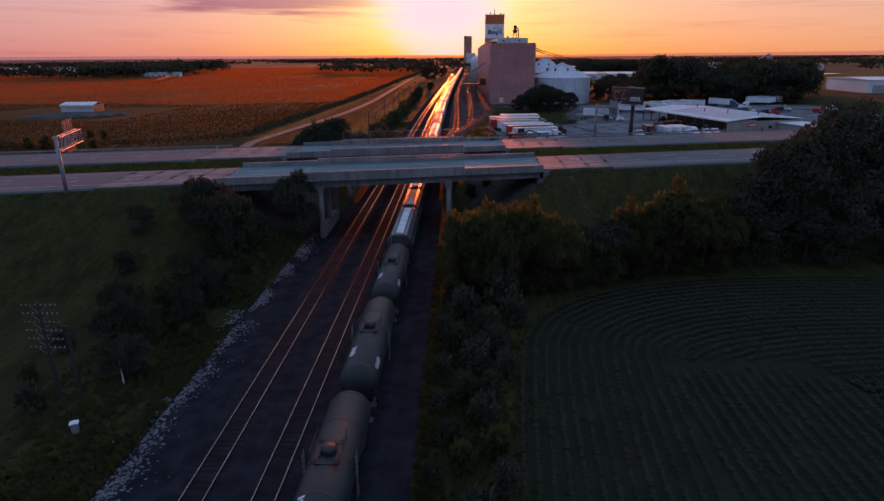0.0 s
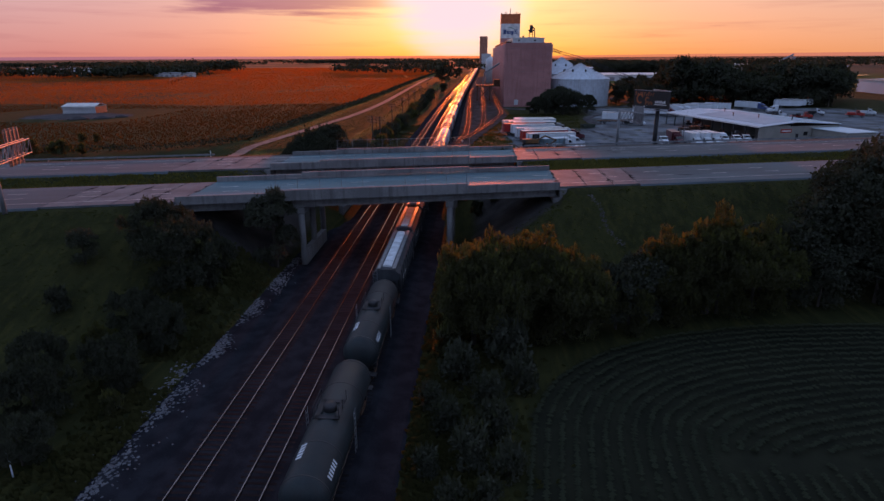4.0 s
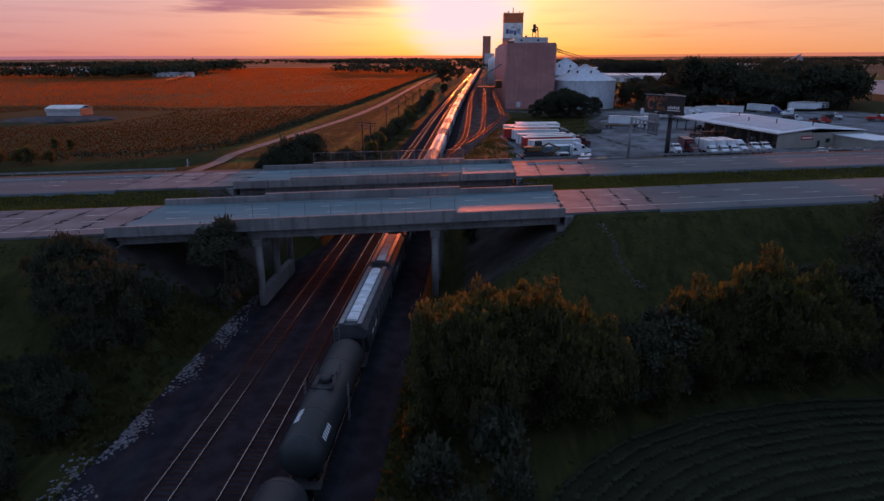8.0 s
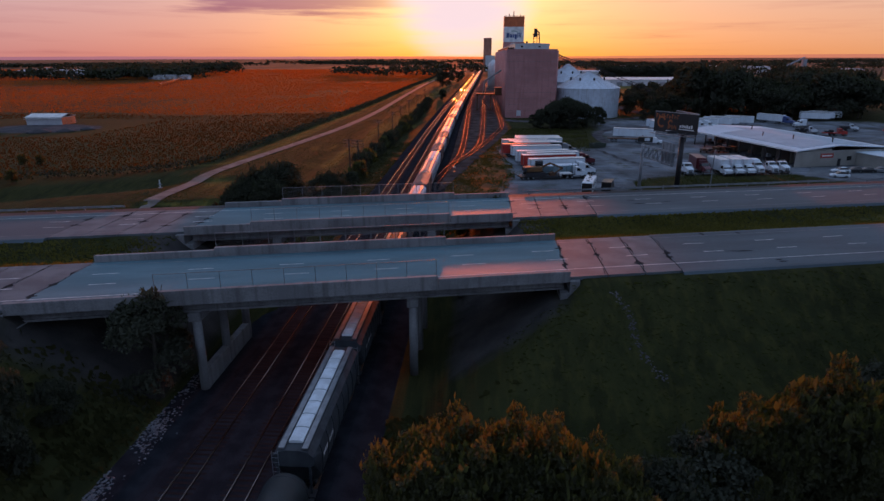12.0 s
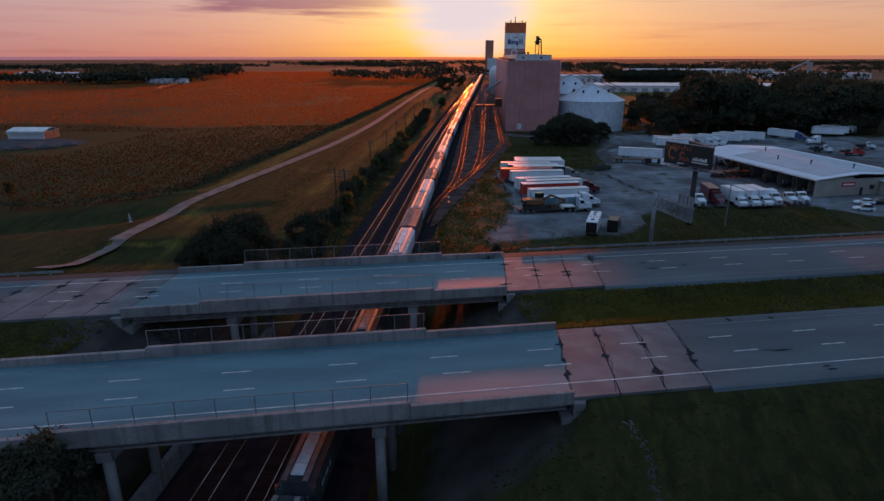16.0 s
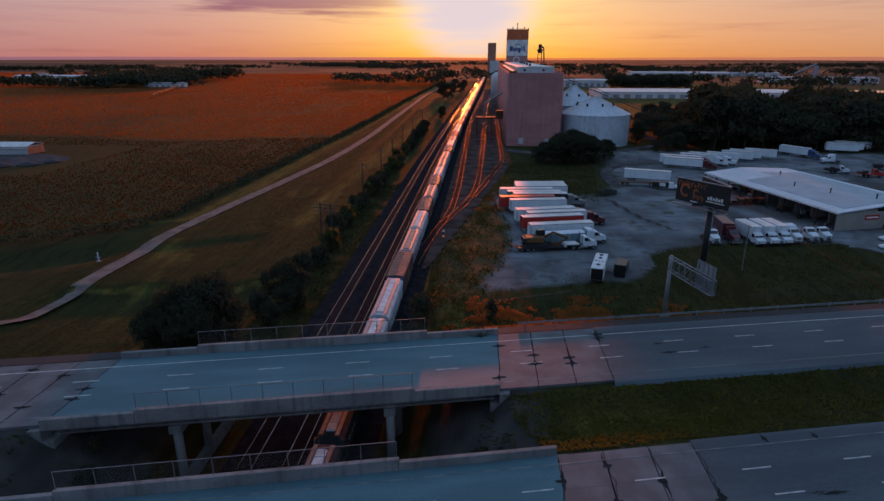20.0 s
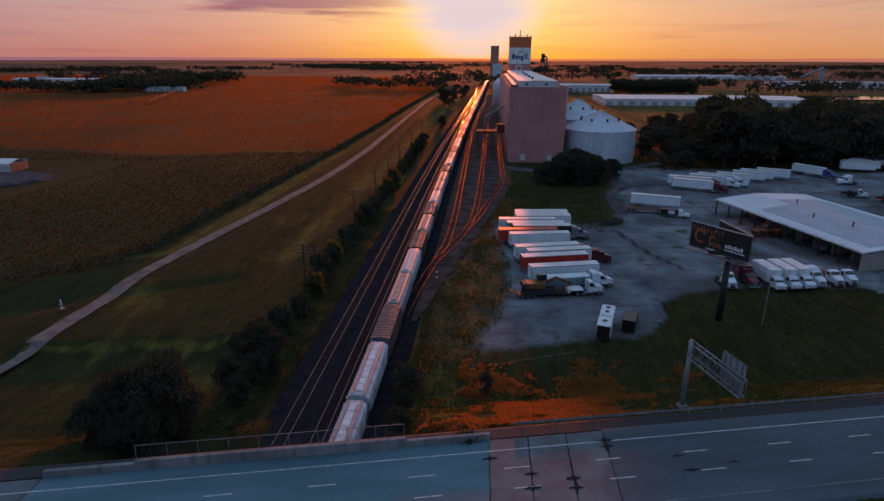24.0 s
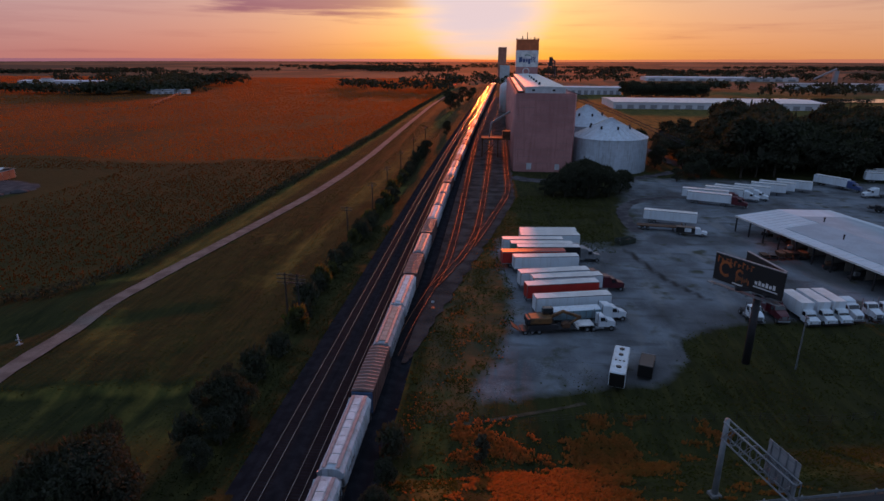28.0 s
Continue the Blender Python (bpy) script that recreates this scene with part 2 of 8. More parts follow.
roof_white = surface("roof_white", (0.66, 0.66, 0.66), (0.50, 0.50, 0.50), 0.5, scale=3, bump=0.03)
red_paint = surface("red_paint", (0.45, 0.022, 0.015), (0.36, 0.02, 0.014), 0.45, scale=2, bump=0.03)
maroon_paint = surface("maroon_paint", (0.10, 0.012, 0.02), None, 0.35, scale=2, bump=0.02)
blue_paint = surface("blue_paint", (0.03, 0.07, 0.20), None, 0.4, scale=2, bump=0.03)
teal_paint = surface("teal_paint", (0.20, 0.34, 0.40), None, 0.45, scale=2, bump=0.03)
black_paint = surface("black_paint", (0.012, 0.012, 0.013), None, 0.4, scale=2, bump=0.02)
yellow_paint = surface("yellow_paint", (0.17, 0.070, 0.020), (0.07, 0.034, 0.014), 0.6, scale=0.8, bump=0.1)
green_paint = surface("green_paint", (0.10, 0.26, 0.20), None, 0.5, scale=2)
tank_black = surface("tank_black", (0.020, 0.031, 0.035), (0.013, 0.019, 0.022), 0.50, scale=2.5, bump=0.05, dirt=(0.022, 0.023, 0.024), spec=0.28)
hopper_grey = surface("hopper_grey", (0.29, 0.345, 0.40), (0.21, 0.245, 0.285), 0.55, scale=2.5, bump=0.05, dirt=(0.12, 0.11, 0.11))
hopper_white = surface("hopper_white", (0.46, 0.54, 0.62), (0.37, 0.43, 0.49), 0.5, scale=2.5, bump=0.05, dirt=(0.2, 0.19, 0.19))
hopper_dark = surface("hopper_dark", (0.042, 0.050, 0.058), (0.026, 0.030, 0.036), 0.6, scale=1.5, bump=0.08, dirt=(0.055, 0.062, 0.068), spec=0.22)
boxcar_brown = surface("boxcar_brown", (0.11, 0.055, 0.05), (0.075, 0.04, 0.04), 0.65, scale=2, bump=0.06)
boxcar_blue = surface("boxcar_blue", (0.05, 0.12, 0.24), None, 0.55, scale=2, bump=0.05)
hatch_white = surface("hatch_white", (0.60, 0.66, 0.71), (0.46, 0.50, 0.53), 0.8, scale=1, bump=0.04)
hatch_tan = surface("hatch_tan", (0.46, 0.33, 0.28), None, 0.85, scale=1, bump=0.04)
# elevator walls: the red veil round the sun is mixed into their colour
glow_concrete = surface("glow_concrete", (0.46, 0.200, 0.192), (0.38, 0.160, 0.155), 0.9, scale=9, fine=14, bump=0.12, dirt=(0.32, 0.125, 0.12), stretch=(1, 1, 2.2))
sheet_metal = surface("sheet_metal", (0.55, 0.57, 0.60), (0.46, 0.48, 0.51), 0.42, 0.25, scale=2.5, bump=0.06)
bin_metal = surface("bin_metal", (0.50, 0.58, 0.66), (0.42, 0.48, 0.55), 0.45, 0.3, scale=2.0, bump=0.05, dirt=(0.30, 0.31, 0.33))
sign_orange = surface("sign_orange", (0.62, 0.13, 0.04), None, 0.6, scale=3, bump=0.03)
sign_white = surface("sign_white", (0.70, 0.68, 0.68), None, 0.6, scale=3, bump=0.03)
roof_metal = surface("roof_metal", (0.50, 0.62, 0.69), (0.43, 0.53, 0.59), 0.55, 0.1, scale=6, fine=10, bump=0.05, stretch=(0.3, 1.2, 1))
tan_wall = surface("tan_wall", (0.30, 0.28, 0.25), (0.25, 0.235, 0.21), 0.7, scale=3, bump=0.05)
far_white = surface("far_white", (0.62, 0.62, 0.66), (0.52, 0.52, 0.56), 0.6, scale=20, bump=0.0)
far_grey = surface("far_grey", (0.30, 0.30, 0.33), None, 0.6, scale=20, bump=0.0)
pole_wood = surface("pole_wood", (0.032, 0.026, 0.022), None, 0.85, scale=0.5, bump=0.3)
bark = surface("bark", (0.05, 0.04, 0.03), None, 0.9, scale=0.5, bump=0.5)
leaf_dark = surface("leaf_dark", (0.072, 0.076, 0.056), (0.050, 0.054, 0.040), 0.75, scale=3.0, bump=0.0, vary=0.2, spec=0.1, through_light=(0.026, 0.036, 0.010))
leaf_olive = surface("leaf_olive", (0.054, 0.054, 0.032), (0.036, 0.037, 0.022), 0.7, scale=3.0, bump=0.0, vary=0.2, spec=0.15, through_light=(0.118, 0.128, 0.020))
leaf_weed = surface("leaf_weed", (0.082, 0.078, 0.030), (0.058, 0.056, 0.022), 0.8, scale=2.0, bump=0.0, spec=0.1, through_light=(0.025, 0.03, 0.008))
# ripe brown crop, reddened further to carry the red veil under the sun
red_glow_crop = surface("red_glow_crop", (0.180, 0.078, 0.024), (0.125, 0.062, 0.020), 0.8, scale=30.0, fine=6, bump=0.0, spec=0.1, through_light=(0.54, 0.175, 0.028), forward=(1.0, 0.42, 0.08))
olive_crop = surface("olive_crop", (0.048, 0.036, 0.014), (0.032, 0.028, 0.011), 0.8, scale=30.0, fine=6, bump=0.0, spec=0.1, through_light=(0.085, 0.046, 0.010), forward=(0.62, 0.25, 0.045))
weed_red = surface("weed_red", (0.36, 0.115, 0.042), (0.12, 0.080, 0.030), 0.8, scale=2.4, fine=8, bump=0.0, spec=0.2, through_light=(0.30, 0.125, 0.026))
meadow_blade = surface("meadow_blade", (0.056, 0.056, 0.019), (0.042, 0.040, 0.015), 0.8, scale=14.0, fine=8, bump=0.0, spec=0.1, through_light=(0.05, 0.07, 0.012))
golden_blade = surface("golden_blade", (0.15, 0.095, 0.024), (0.10, 0.068, 0.020), 0.8, scale=10.0, fine=8, bump=0.0, spec=0.1, through_light=(0.13, 0.085, 0.012))
golden_olive = surface("golden_olive", (0.060, 0.060, 0.020), (0.040, 0.042, 0.015), 0.8, scale=9.0, fine=8, bump=0.0, spec=0.1, through_light=(0.065, 0.075, 0.013))
corn_leaf = surface("corn_leaf", (0.040, 0.050, 0.029), (0.027, 0.034, 0.020), 0.7, scale=2, bump=0.0, spec=0.1, through_light=(0.05, 0.05, 0.02))
median_blade = surface("median_blade", (0.130, 0.115, 0.036), (0.070, 0.066, 0.022), 0.8, scale=5.0, fine=8, bump=0.0, spec=0.1, through_light=(0.11, 0.105, 0.016))
path_dirt = surface("path_dirt", (0.19, 0.155, 0.14), (0.12, 0.095, 0.085), 0.95, scale=3, fine=20, bump=0.2, spec=0.1)
water_surface = surface("water_surface", (0.02, 0.025, 0.03), None, 0.06, scale=30, bump=0.02, spec=0.6)


# ---- building helpers ----
class Geo:
    """Points and faces of one mesh."""

    def __init__(self):
        self.v, self.f = [], []

    def add(self, pts, faces):
        k = len(self.v)
        self.v += [tuple(p) for p in pts]
        self.f += [tuple(i + k for i in q) for q in faces]
        return self

    def box(self, x0, y0, z0, x1, y1, z1, b=0.0):
        """A box; b chamfers its upright and lying edges."""
        if b <= 0:
            p = [(x, y, z) for z in (z0, z1) for y in (y0, y1) for x in (x0, x1)]
            return self.add(p, [(0, 2, 3, 1), (4, 5, 7, 6), (0, 1, 5, 4), (2, 6, 7, 3), (0, 4, 6, 2), (1, 3, 7, 5)])
        lo, hi, pts, index = (x0, y0, z0), (x1, y1, z1), [], {}
        for sx, sy, sz in itertools.product((0, 1), repeat=3):
            for axis in range(3):
                p = []
                for a, sgn in enumerate((sx, sy, sz)):
                    e = hi[a] if sgn else lo[a]
                    p.append(e if a == axis else e + (-b if sgn else b))
                index[(sx, sy, sz, axis)] = len(pts)
                pts.append(p)
        I = index
        faces = []
        for a in range(3):
            u, w = [k for k in range(3) if k != a]
            for sgn in (0, 1):
                ring = []
                for du, dw in ((0, 0), (1, 0), (1, 1), (0, 1)):
                    c = [0, 0, 0]
                    c[a], c[u], c[w] = sgn, du, dw
                    ring.append(I[(*c, a)])
                faces.append(ring)
            for du, dw in itertools.product((0, 1), repeat=2):
                c0, c1 = [0, 0, 0], [0, 0, 0]
                c0[u] = c1[u] = du
                c0[w] = c1[w] = dw
                c1[a] = 1
                faces.append([I[(*c0, u)], I[(*c1, u)], I[(*c1, w)], I[(*c0, w)]])
        for c in itertools.product((0, 1), repeat=3):
            faces.append([I[(*c, 0)], I[(*c, 1)], I[(*c, 2)]])
        return self.add(pts, faces)

    def tube(self, a, b, r0, r1=None, n=10, caps=True):
        a, b = Vector(a), Vector(b)
        r1 = r0 if r1 is None else r1
        ax = (b - a).normalized()
        u = ax.orthogonal().normalized()
        w = ax.cross(u)
        pts = []
        for c, r in ((a, r0), (b, r1)):
            for i in range(n):
                t = 2 * math.pi * i / n
                pts.append(c + u * (r * math.cos(t)) + w * (r * math.sin(t)))
        faces = [(i, (i + 1) % n, n + (i + 1) % n, n + i) for i in range(n)]
        if caps:
            faces += [tuple(range(n))[::-1], tuple(range(n, 2 * n))]
        return self.add(pts, faces)

    def along(self, outline, y0, y1, caps=True):
        """An outline of (x, z) pairs drawn out along y."""
        n = len(outline)
        pts = [(x, y, z) for y in (y0, y1) for x, z in outline]
        faces = [(i, (i + 1) % n, n + (i + 1) % n, n + i) for i in range(n)]
        if caps:
            faces += [tuple(range(n))[::-1], tuple(range(n, 2 * n))]
        return self.add(pts, faces)

    def loft(self, rings, caps=True, closed=True):
        n = len(rings[0])
        pts = [p for ring in rings for p in ring]
        faces = []
        for k in range(len(rings) - 1):
            for i in range(n if closed else n - 1):
                faces.append((k * n + i, k * n + (i + 1) % n, (k + 1) * n + (i + 1) % n, (k + 1) * n + i))
        if caps and closed:
            faces += [tuple(range(n))[::-1], tuple(range((len(rings) - 1) * n, len(rings) * n))]
        return self.add(pts, faces)

    def lathe(self, profile, n=24, cx=0.0, cy=0.0):
        """(radius, z) pairs turned about an upright axis."""
        return self.loft([[(cx + r * math.cos(2 * math.pi * i / n), cy + r * math.sin(2 * math.pi * i / n), z) for i in range(n)] for r, z in profile])

    def ribbon(self, left, right):
        n = len(left)
        return self.add(list(left) + list(right), [(i, n + i, n + i + 1, i + 1) for i in range(n - 1)])

    def mesh(self, name, smooth=False):
        me = bpy.data.meshes.new(name)
        me.from_pydata(self.v, [], self.f)
        if smooth:
            me.polygons.foreach_set("use_smooth", [True] * len(me.polygons))
        me.update()
        return me


def part(name, geo, material, parent=None, label="", smooth=False, kind=""):
    me = geo.mesh(name, smooth) if isinstance(geo, Geo) else geo
    if not me.materials:
        me.materials.append(material)
    ob = new(name, me)
    ob.parent = parent
    return tagged(ob, label=label, kind=kind)


def thing(name, label, category, m=None, group="", kind=""):
    ob = new(name)
    ob.empty_display_size = 0.2
    if m is not None:
        ob.matrix_basis = m
    return tagged(ob, label, category, group, kind)


def setting(name, geo, material, label, category, smooth=False, m=None, kind="structure"):
    ob = part(name, geo, material, None, label, smooth, kind)
    ob["category"] = category
    if m is not None:
        ob.matrix_basis = m
    return ob


rnd = random.Random(11)

# ---- plan ----
ROAD_TURN = 12.5
RC, RS = math.cos(radians(ROAD_TURN)), math.sin(radians(ROAD_TURN))
ROAD = pose(0, 0, 0, 0, 0, ROAD_TURN)   # roads are drawn along their own u (east) and v (across)
ROAD_Z, FIELD_Z = 9.1, -0.7
NEAR, FAR = (81.75, 93.8), (104.5, 116.3)     # the two carriageways across v
NEAR_X, FAR_X = (-28.2, 21.4), (-24.1, 16.9)  # abutments along x
TRACKS = (-9.2, -4.6, 0.0)


def u_at(x, v):
    return (x + RS * v) / RC


def bend(y):
    """How far the railway drifts to the right beyond the elevator."""
    d = max(0.0, y - 270.0)
    return 0.0155 * d * d / (d + 120.0)


def smooth_step(a, b, x):
    t = min(1.0, max(0.0, (x - a) / (b - a)))
    return t * t * (3 - 2 * t)


def rolling(x, y):
    return noise.noise((x * 0.013, y * 0.013, 3.1)) * 0.5 + noise.noise((x * 0.06, y * 0.06, 7.7)) * 0.16


def ground_height(x, y):
    v = -RS * x + RC * y
    outer = max(79.9 - v, v - 118.2)
    bank = 8.85 - max(0.0, outer) * 0.5
    if 94.3 < v < 104.0:
        bank = 8.85 - 0.9 * math.sin(math.pi * (v - 94.3) / 9.7)
    t = smooth_step(92, 106, v)
    xl, xr = NEAR_X[0] + (FAR_X[0] - NEAR_X[0]) * t, NEAR_X[1] + (FAR_X[1] - NEAR_X[1]) * t
    if x > xr:
        side = 9.5
    elif x > -5:
        side = min(7.0, (x - (xr - 12.0)) * 0.66)
    elif x > xl:
        side = min(7.0, ((xl + 11.5) - x) * 0.68)
    else:
        side = 9.5
    far = math.hypot(x, y - 100)
    base = FIELD_Z + rolling(x, y) * smooth_step(20, 90, abs(x + 5)) + 8 * smooth_step(2300, 4700, far) * (0.8 + 0.35 * noise.noise((x * 0.0006, y * 0.0006, 0.5))) + (9 * smooth_step(1600, 4200, far) * smooth_step(0, 2500, x))
    # the ditch beside the field road, and the drop of the ballast shoulder
    base -= 1.1 * math.exp(-((x + 31 + 0.02 * y) / 3.0) ** 2) * smooth_step(120, 150, y)
    base -= 1.6 * math.exp(-((y - 176 - 0.55 * (x + 70)) / 6.5) ** 2) * smooth_step(-58, -72, x) * smooth_step(-190, -150, x)
    # steps in the meadow: each drops towards the highway
    side_m = smooth_step(-64, -58, x) * (1 - smooth_step(-26, -20, x))
    if side_m > 0 and y > 124:
        s1 = 160.2 + 0.19 * (x + 40) + 1.5 * noise.noise((x * 0.12, 0.0, 12.0))
        s2 = 190.0 + 0.5 * (x + 46) + 2.0 * noise.noise((x * 0.1, 4.0, 12.0))
        base -= side_m * (1.2 * (1 - smooth_step(s1 - 2.2, s1 + 0.4, y)) * smooth_step(128, 150, y) + 0.45 * (1 - smooth_step(s2 - 5.0, s2 + 1.0, y)) * smooth_step(s1 + 3.0, s2 - 4.0, y) * (1 - smooth_step(-42, -36, x)))
    dx = x - bend(y)
    bed = -0.55 if -17.0 + 3.6 * smooth_step(118, 130, y) < dx < 3.8 else -9
    z = max(base, min(bank, side), bed)
    if y > 146 and 3.8 <= dx < 205 and y < 342:
        z = max(z, -0.45 + 0.2 * smooth_step(8, 26, dx))
    return z


def axis_steps(lo, hi, step, far_lo, far_hi, grow=1.22):
    a = list(np.arange(lo, hi + step / 2, step))
    d, p = step, hi
    while p < far_hi:
        d *= grow
        p += d
        a.append(min(p, far_hi))
    d, p = step, lo
    while p > far_lo:
        d *= grow
        p -= d
        a.insert(0, max(p, far_lo))
    return a


def field_edge(y):
    return -66.8 + 0.012 * (y - 200) if y > 206 else -66.8 - (206 - y) * 1.6


def parcel_edge(x):
    """Where the nearer, olive parcel of the field ends."""
    return float(np.interp(x, (-246, -190.6, -144, -125, -77), (362, 358, 350, 352, 372)))


def dry_and_lit(x, y):
    """How golden the grass stands: strips along the farm track and the poles, the banks' feet, drifts in the meadow,
    and a step's lip painted sunlit.
    """
    v = -RS * x + RC * y
    streak = noise.noise((x * 0.22 + y * 0.02, y * 0.025, 5.0))
    drift = noise.noise((x * 0.05, y * 0.035, 15.0))
    d = max(math.exp(-((x + 33 - 0.02 * (y - 200)) / 5.5) ** 2) * (0.75 + 0.5 * streak), math.exp(-((x - field_edge(y) - 6) / 4.5) ** 2) * 0.95) * smooth_step(160, 216, y)
    if -62 < x < -17 and 128 < y < 400:
        d = max(d, 0.20 + 0.65 * streak + 0.7 * drift - 0.1 * math.exp(-((x + 47) / 5) ** 2))
    # sunlit lip of the meadow step, painted as a thin golden line
    if -62 < x < -22 and 145 < y < 185:
        lip = 159.4 + 0.19 * (x + 40) + 1.5 * noise.noise((x * 0.12, 0.0, 12.0))
        d = max(d, 1.1 * math.exp(-((y - lip) / 0.9) ** 2))
    if v > 118:
        d = max(d, 0.95 * math.exp(-((v - 129) / 3.0) ** 2) * (0.6 + 0.8 * drift) * (x < -34), 0.6 * math.exp(-((v - 127) / 3.5) ** 2) * (x > 44))
    if 94 < v < 104.3:
        d = max(d, (0.55 + 0.8 * drift + 0.4 * streak) * math.exp(-((v - 99) / 3.0) ** 2))
    if 3.5 < x < 30 and 124 < y < 300:
        d = max(d, (0.36 + 1.0 * drift + 0.6 * streak) * (1 - smooth_step(17, 27, x - 0.05 * (y - 200) + 5 * drift)))
    if -400 < x < -75 and 300 < y < 520:
        d = max(d, 0.9 * math.exp(-((y - parcel_edge(x)) / 2.2) ** 2))
    d = max(d, 0.8 * smooth_step(420, 520, y) * smooth_step(40, 90, x))
    return min(1.0, max(0.0, d))


# ---- ground: one sheet to the horizon ----
gx, gy = axis_steps(-110, 130, 1.6, -4800, 4800, 1.16), axis_steps(-12, 260, 1.6, -900, 4850, 1.13)
verts, cover = [], {"crop": [], "dry": [], "yard": [], "bare": [], "plain": [], "tilled": [], "olive": [], "stain": [], "weedy": []}
for y in gy:
    for x in gx:
        verts.append((x, y, ground_height(x, y)))
        v = -RS * x + RC * y
        cover["crop"].append(smooth_step(0, 3, field_edge(y) - x) if y > 130 else 0.0)
        cover["olive"].append(1 - smooth_step(-2, 2, y - parcel_edge(x)))
        cover["dry"].append(dry_and_lit(x, y))
        left = float(np.interp(y, (150, 164, 179, 203, 223, 240), (13, 15.2, 20.2, 21.7, 18, 17)))
        lot = smooth_step(-4, 4, x - left) * (1 - smooth_step(324, 340, y))
        front = float(np.interp(x, (13.6, 22.8, 35, 44.4, 50, 51.6, 60.7, 68, 97, 104, 140), (159.3, 161.3, 165.5, 167.6, 175, 184, 189.2, 192.5, 195, 186, 179)))
        lot *= smooth_step(-3.5, 3.5, y - front)
        lot *= 1 - smooth_step(226, 251, y) * (1 - smooth_step(48, 66, x - 0.12 * (y - 242)))
        cover["yard"].append(lot * (1 - smooth_step(185, 215, x)))
        # a dark drag mark across the lot, and rough ground between the lot and the sidings
        mark = float(np.interp(y, (200, 203.6, 214.6, 236, 240), (63.2, 61.6, 56.4, 51.8, 50.6)))
        cover["stain"].append(0.9 * math.exp(-((x - mark) / 1.3) ** 2) * smooth_step(199, 204, y) * (1 - smooth_step(233, 240, y)) if 195 < y < 245 else 0.0)
        cover["weedy"].append(smooth_step(5, 8, x - bend(y)) * (1 - smooth_step(0, 5, x - left)) * smooth_step(150, 158, y) * (1 - smooth_step(215, 240, y)))
        slope = max(smooth_step(8.0, 11.0, x) * (1 - smooth_step(19, 24, x)), smooth_step(-32, -27, x) * (1 - smooth_step(-18, -15, x))) * smooth_step(75, 81, v) * (1 - smooth_step(115, 121, v))
        cover["bare"].append(slope)
        rim = float(np.interp(x, (10, 12, 14.2, 15.9, 17.8, 22.3, 29.2, 38.6, 47.6, 96), (8, 27, 47, 51.5, 54.3, 58.4, 62, 64.6, 65.6, 65)))
        cover["tilled"].append(smooth_step(10.0, 12.5, x) * (1 - smooth_step(-1.5, 1.5, y - rim)) * (1 - smooth_step(88, 96, x)))
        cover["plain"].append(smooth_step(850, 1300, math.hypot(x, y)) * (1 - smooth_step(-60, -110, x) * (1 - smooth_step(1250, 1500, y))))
nx, ny = len(gx), len(gy)
faces = [(j * nx + i, j * nx + i + 1, (j + 1) * nx + i + 1, (j + 1) * nx + i) for j in range(ny - 1) for i in range(nx - 1)]
ground_mesh = bpy.data.meshes.new("ground")
ground_mesh.from_pydata(verts, [], faces)
ground_mesh.polygons.foreach_set("use_smooth", [True] * len(faces))
for key, values in cover.items():
    ground_mesh.attributes.new(key, "FLOAT", "POINT").data.foreach_set("value", values)

earth = bpy.data.materials.new("earth")
earth.use_nodes = True
EN, EL = earth.node_tree.nodes, earth.node_tree.links
eb = EN["Principled BSDF"]
eb.inputs["Roughness"].default_value = 1.0
eb.inputs["Specular IOR Level"].default_value = 0.05
ec = EN.new("ShaderNodeTexCoord").outputs["Object"]


def enoise(scale, detail=6, stretch=None):
    n = EN.new("ShaderNodeTexNoise")
    n.inputs["Scale"].default_value, n.inputs["Detail"].default_value = scale, detail
    if stretch:
        mp = EN.new("ShaderNodeMapping")
        mp.inputs["Scale"].default_value = stretch
        EL.new(ec, mp.inputs[0])
        EL.new(mp.outputs[0], n.inputs["Vector"])
    else:
        EL.new(ec, n.inputs["Vector"])
    return n.outputs["Fac"]


def erange(v, a, b, lo=0.0, hi=1.0):
    r = EN.new("ShaderNodeMapRange")
    for k, x in zip(("From Min", "From Max", "To Min", "To Max"), (a, b, lo, hi)):
        r.inputs[k].default_value = x
    EL.new(v, r.inputs["Value"])
    return r.outputs[0]


def emix(fac, a, b):
    m = EN.new("ShaderNodeMix")
    m.data_type = "RGBA"
    EL.new(fac, m.inputs["Factor"])
    for k, c in (("A", a), ("B", b)):
        if isinstance(c, tuple):
            m.inputs[k].default_value = (*c, 1)
        else:
            EL.new(c, m.inputs[k])
    return m.outputs["Result"]


def emath(op, a, b):
    n = EN.new("ShaderNodeMath")
    n.operation = op
    for i, v in enumerate((a, b)):
        if isinstance(v, (int, float)):
            n.inputs[i].default_value = v
        else:
            EL.new(v, n.inputs[i])
    return n.outputs[0]


def emask(key, a=0.35, b=0.65, rough_edge=0.5):
    at = EN.new("ShaderNodeAttribute")
    at.attribute_name = key
    return erange(emath("ADD", at.outputs["Fac"], emath("MULTIPLY", emath("SUBTRACT", emath("ADD", emath("MULTIPLY", e_mid, 0.45), emath("MULTIPLY", e_edge, 0.55)), 0.5), rough_edge)), a, b)


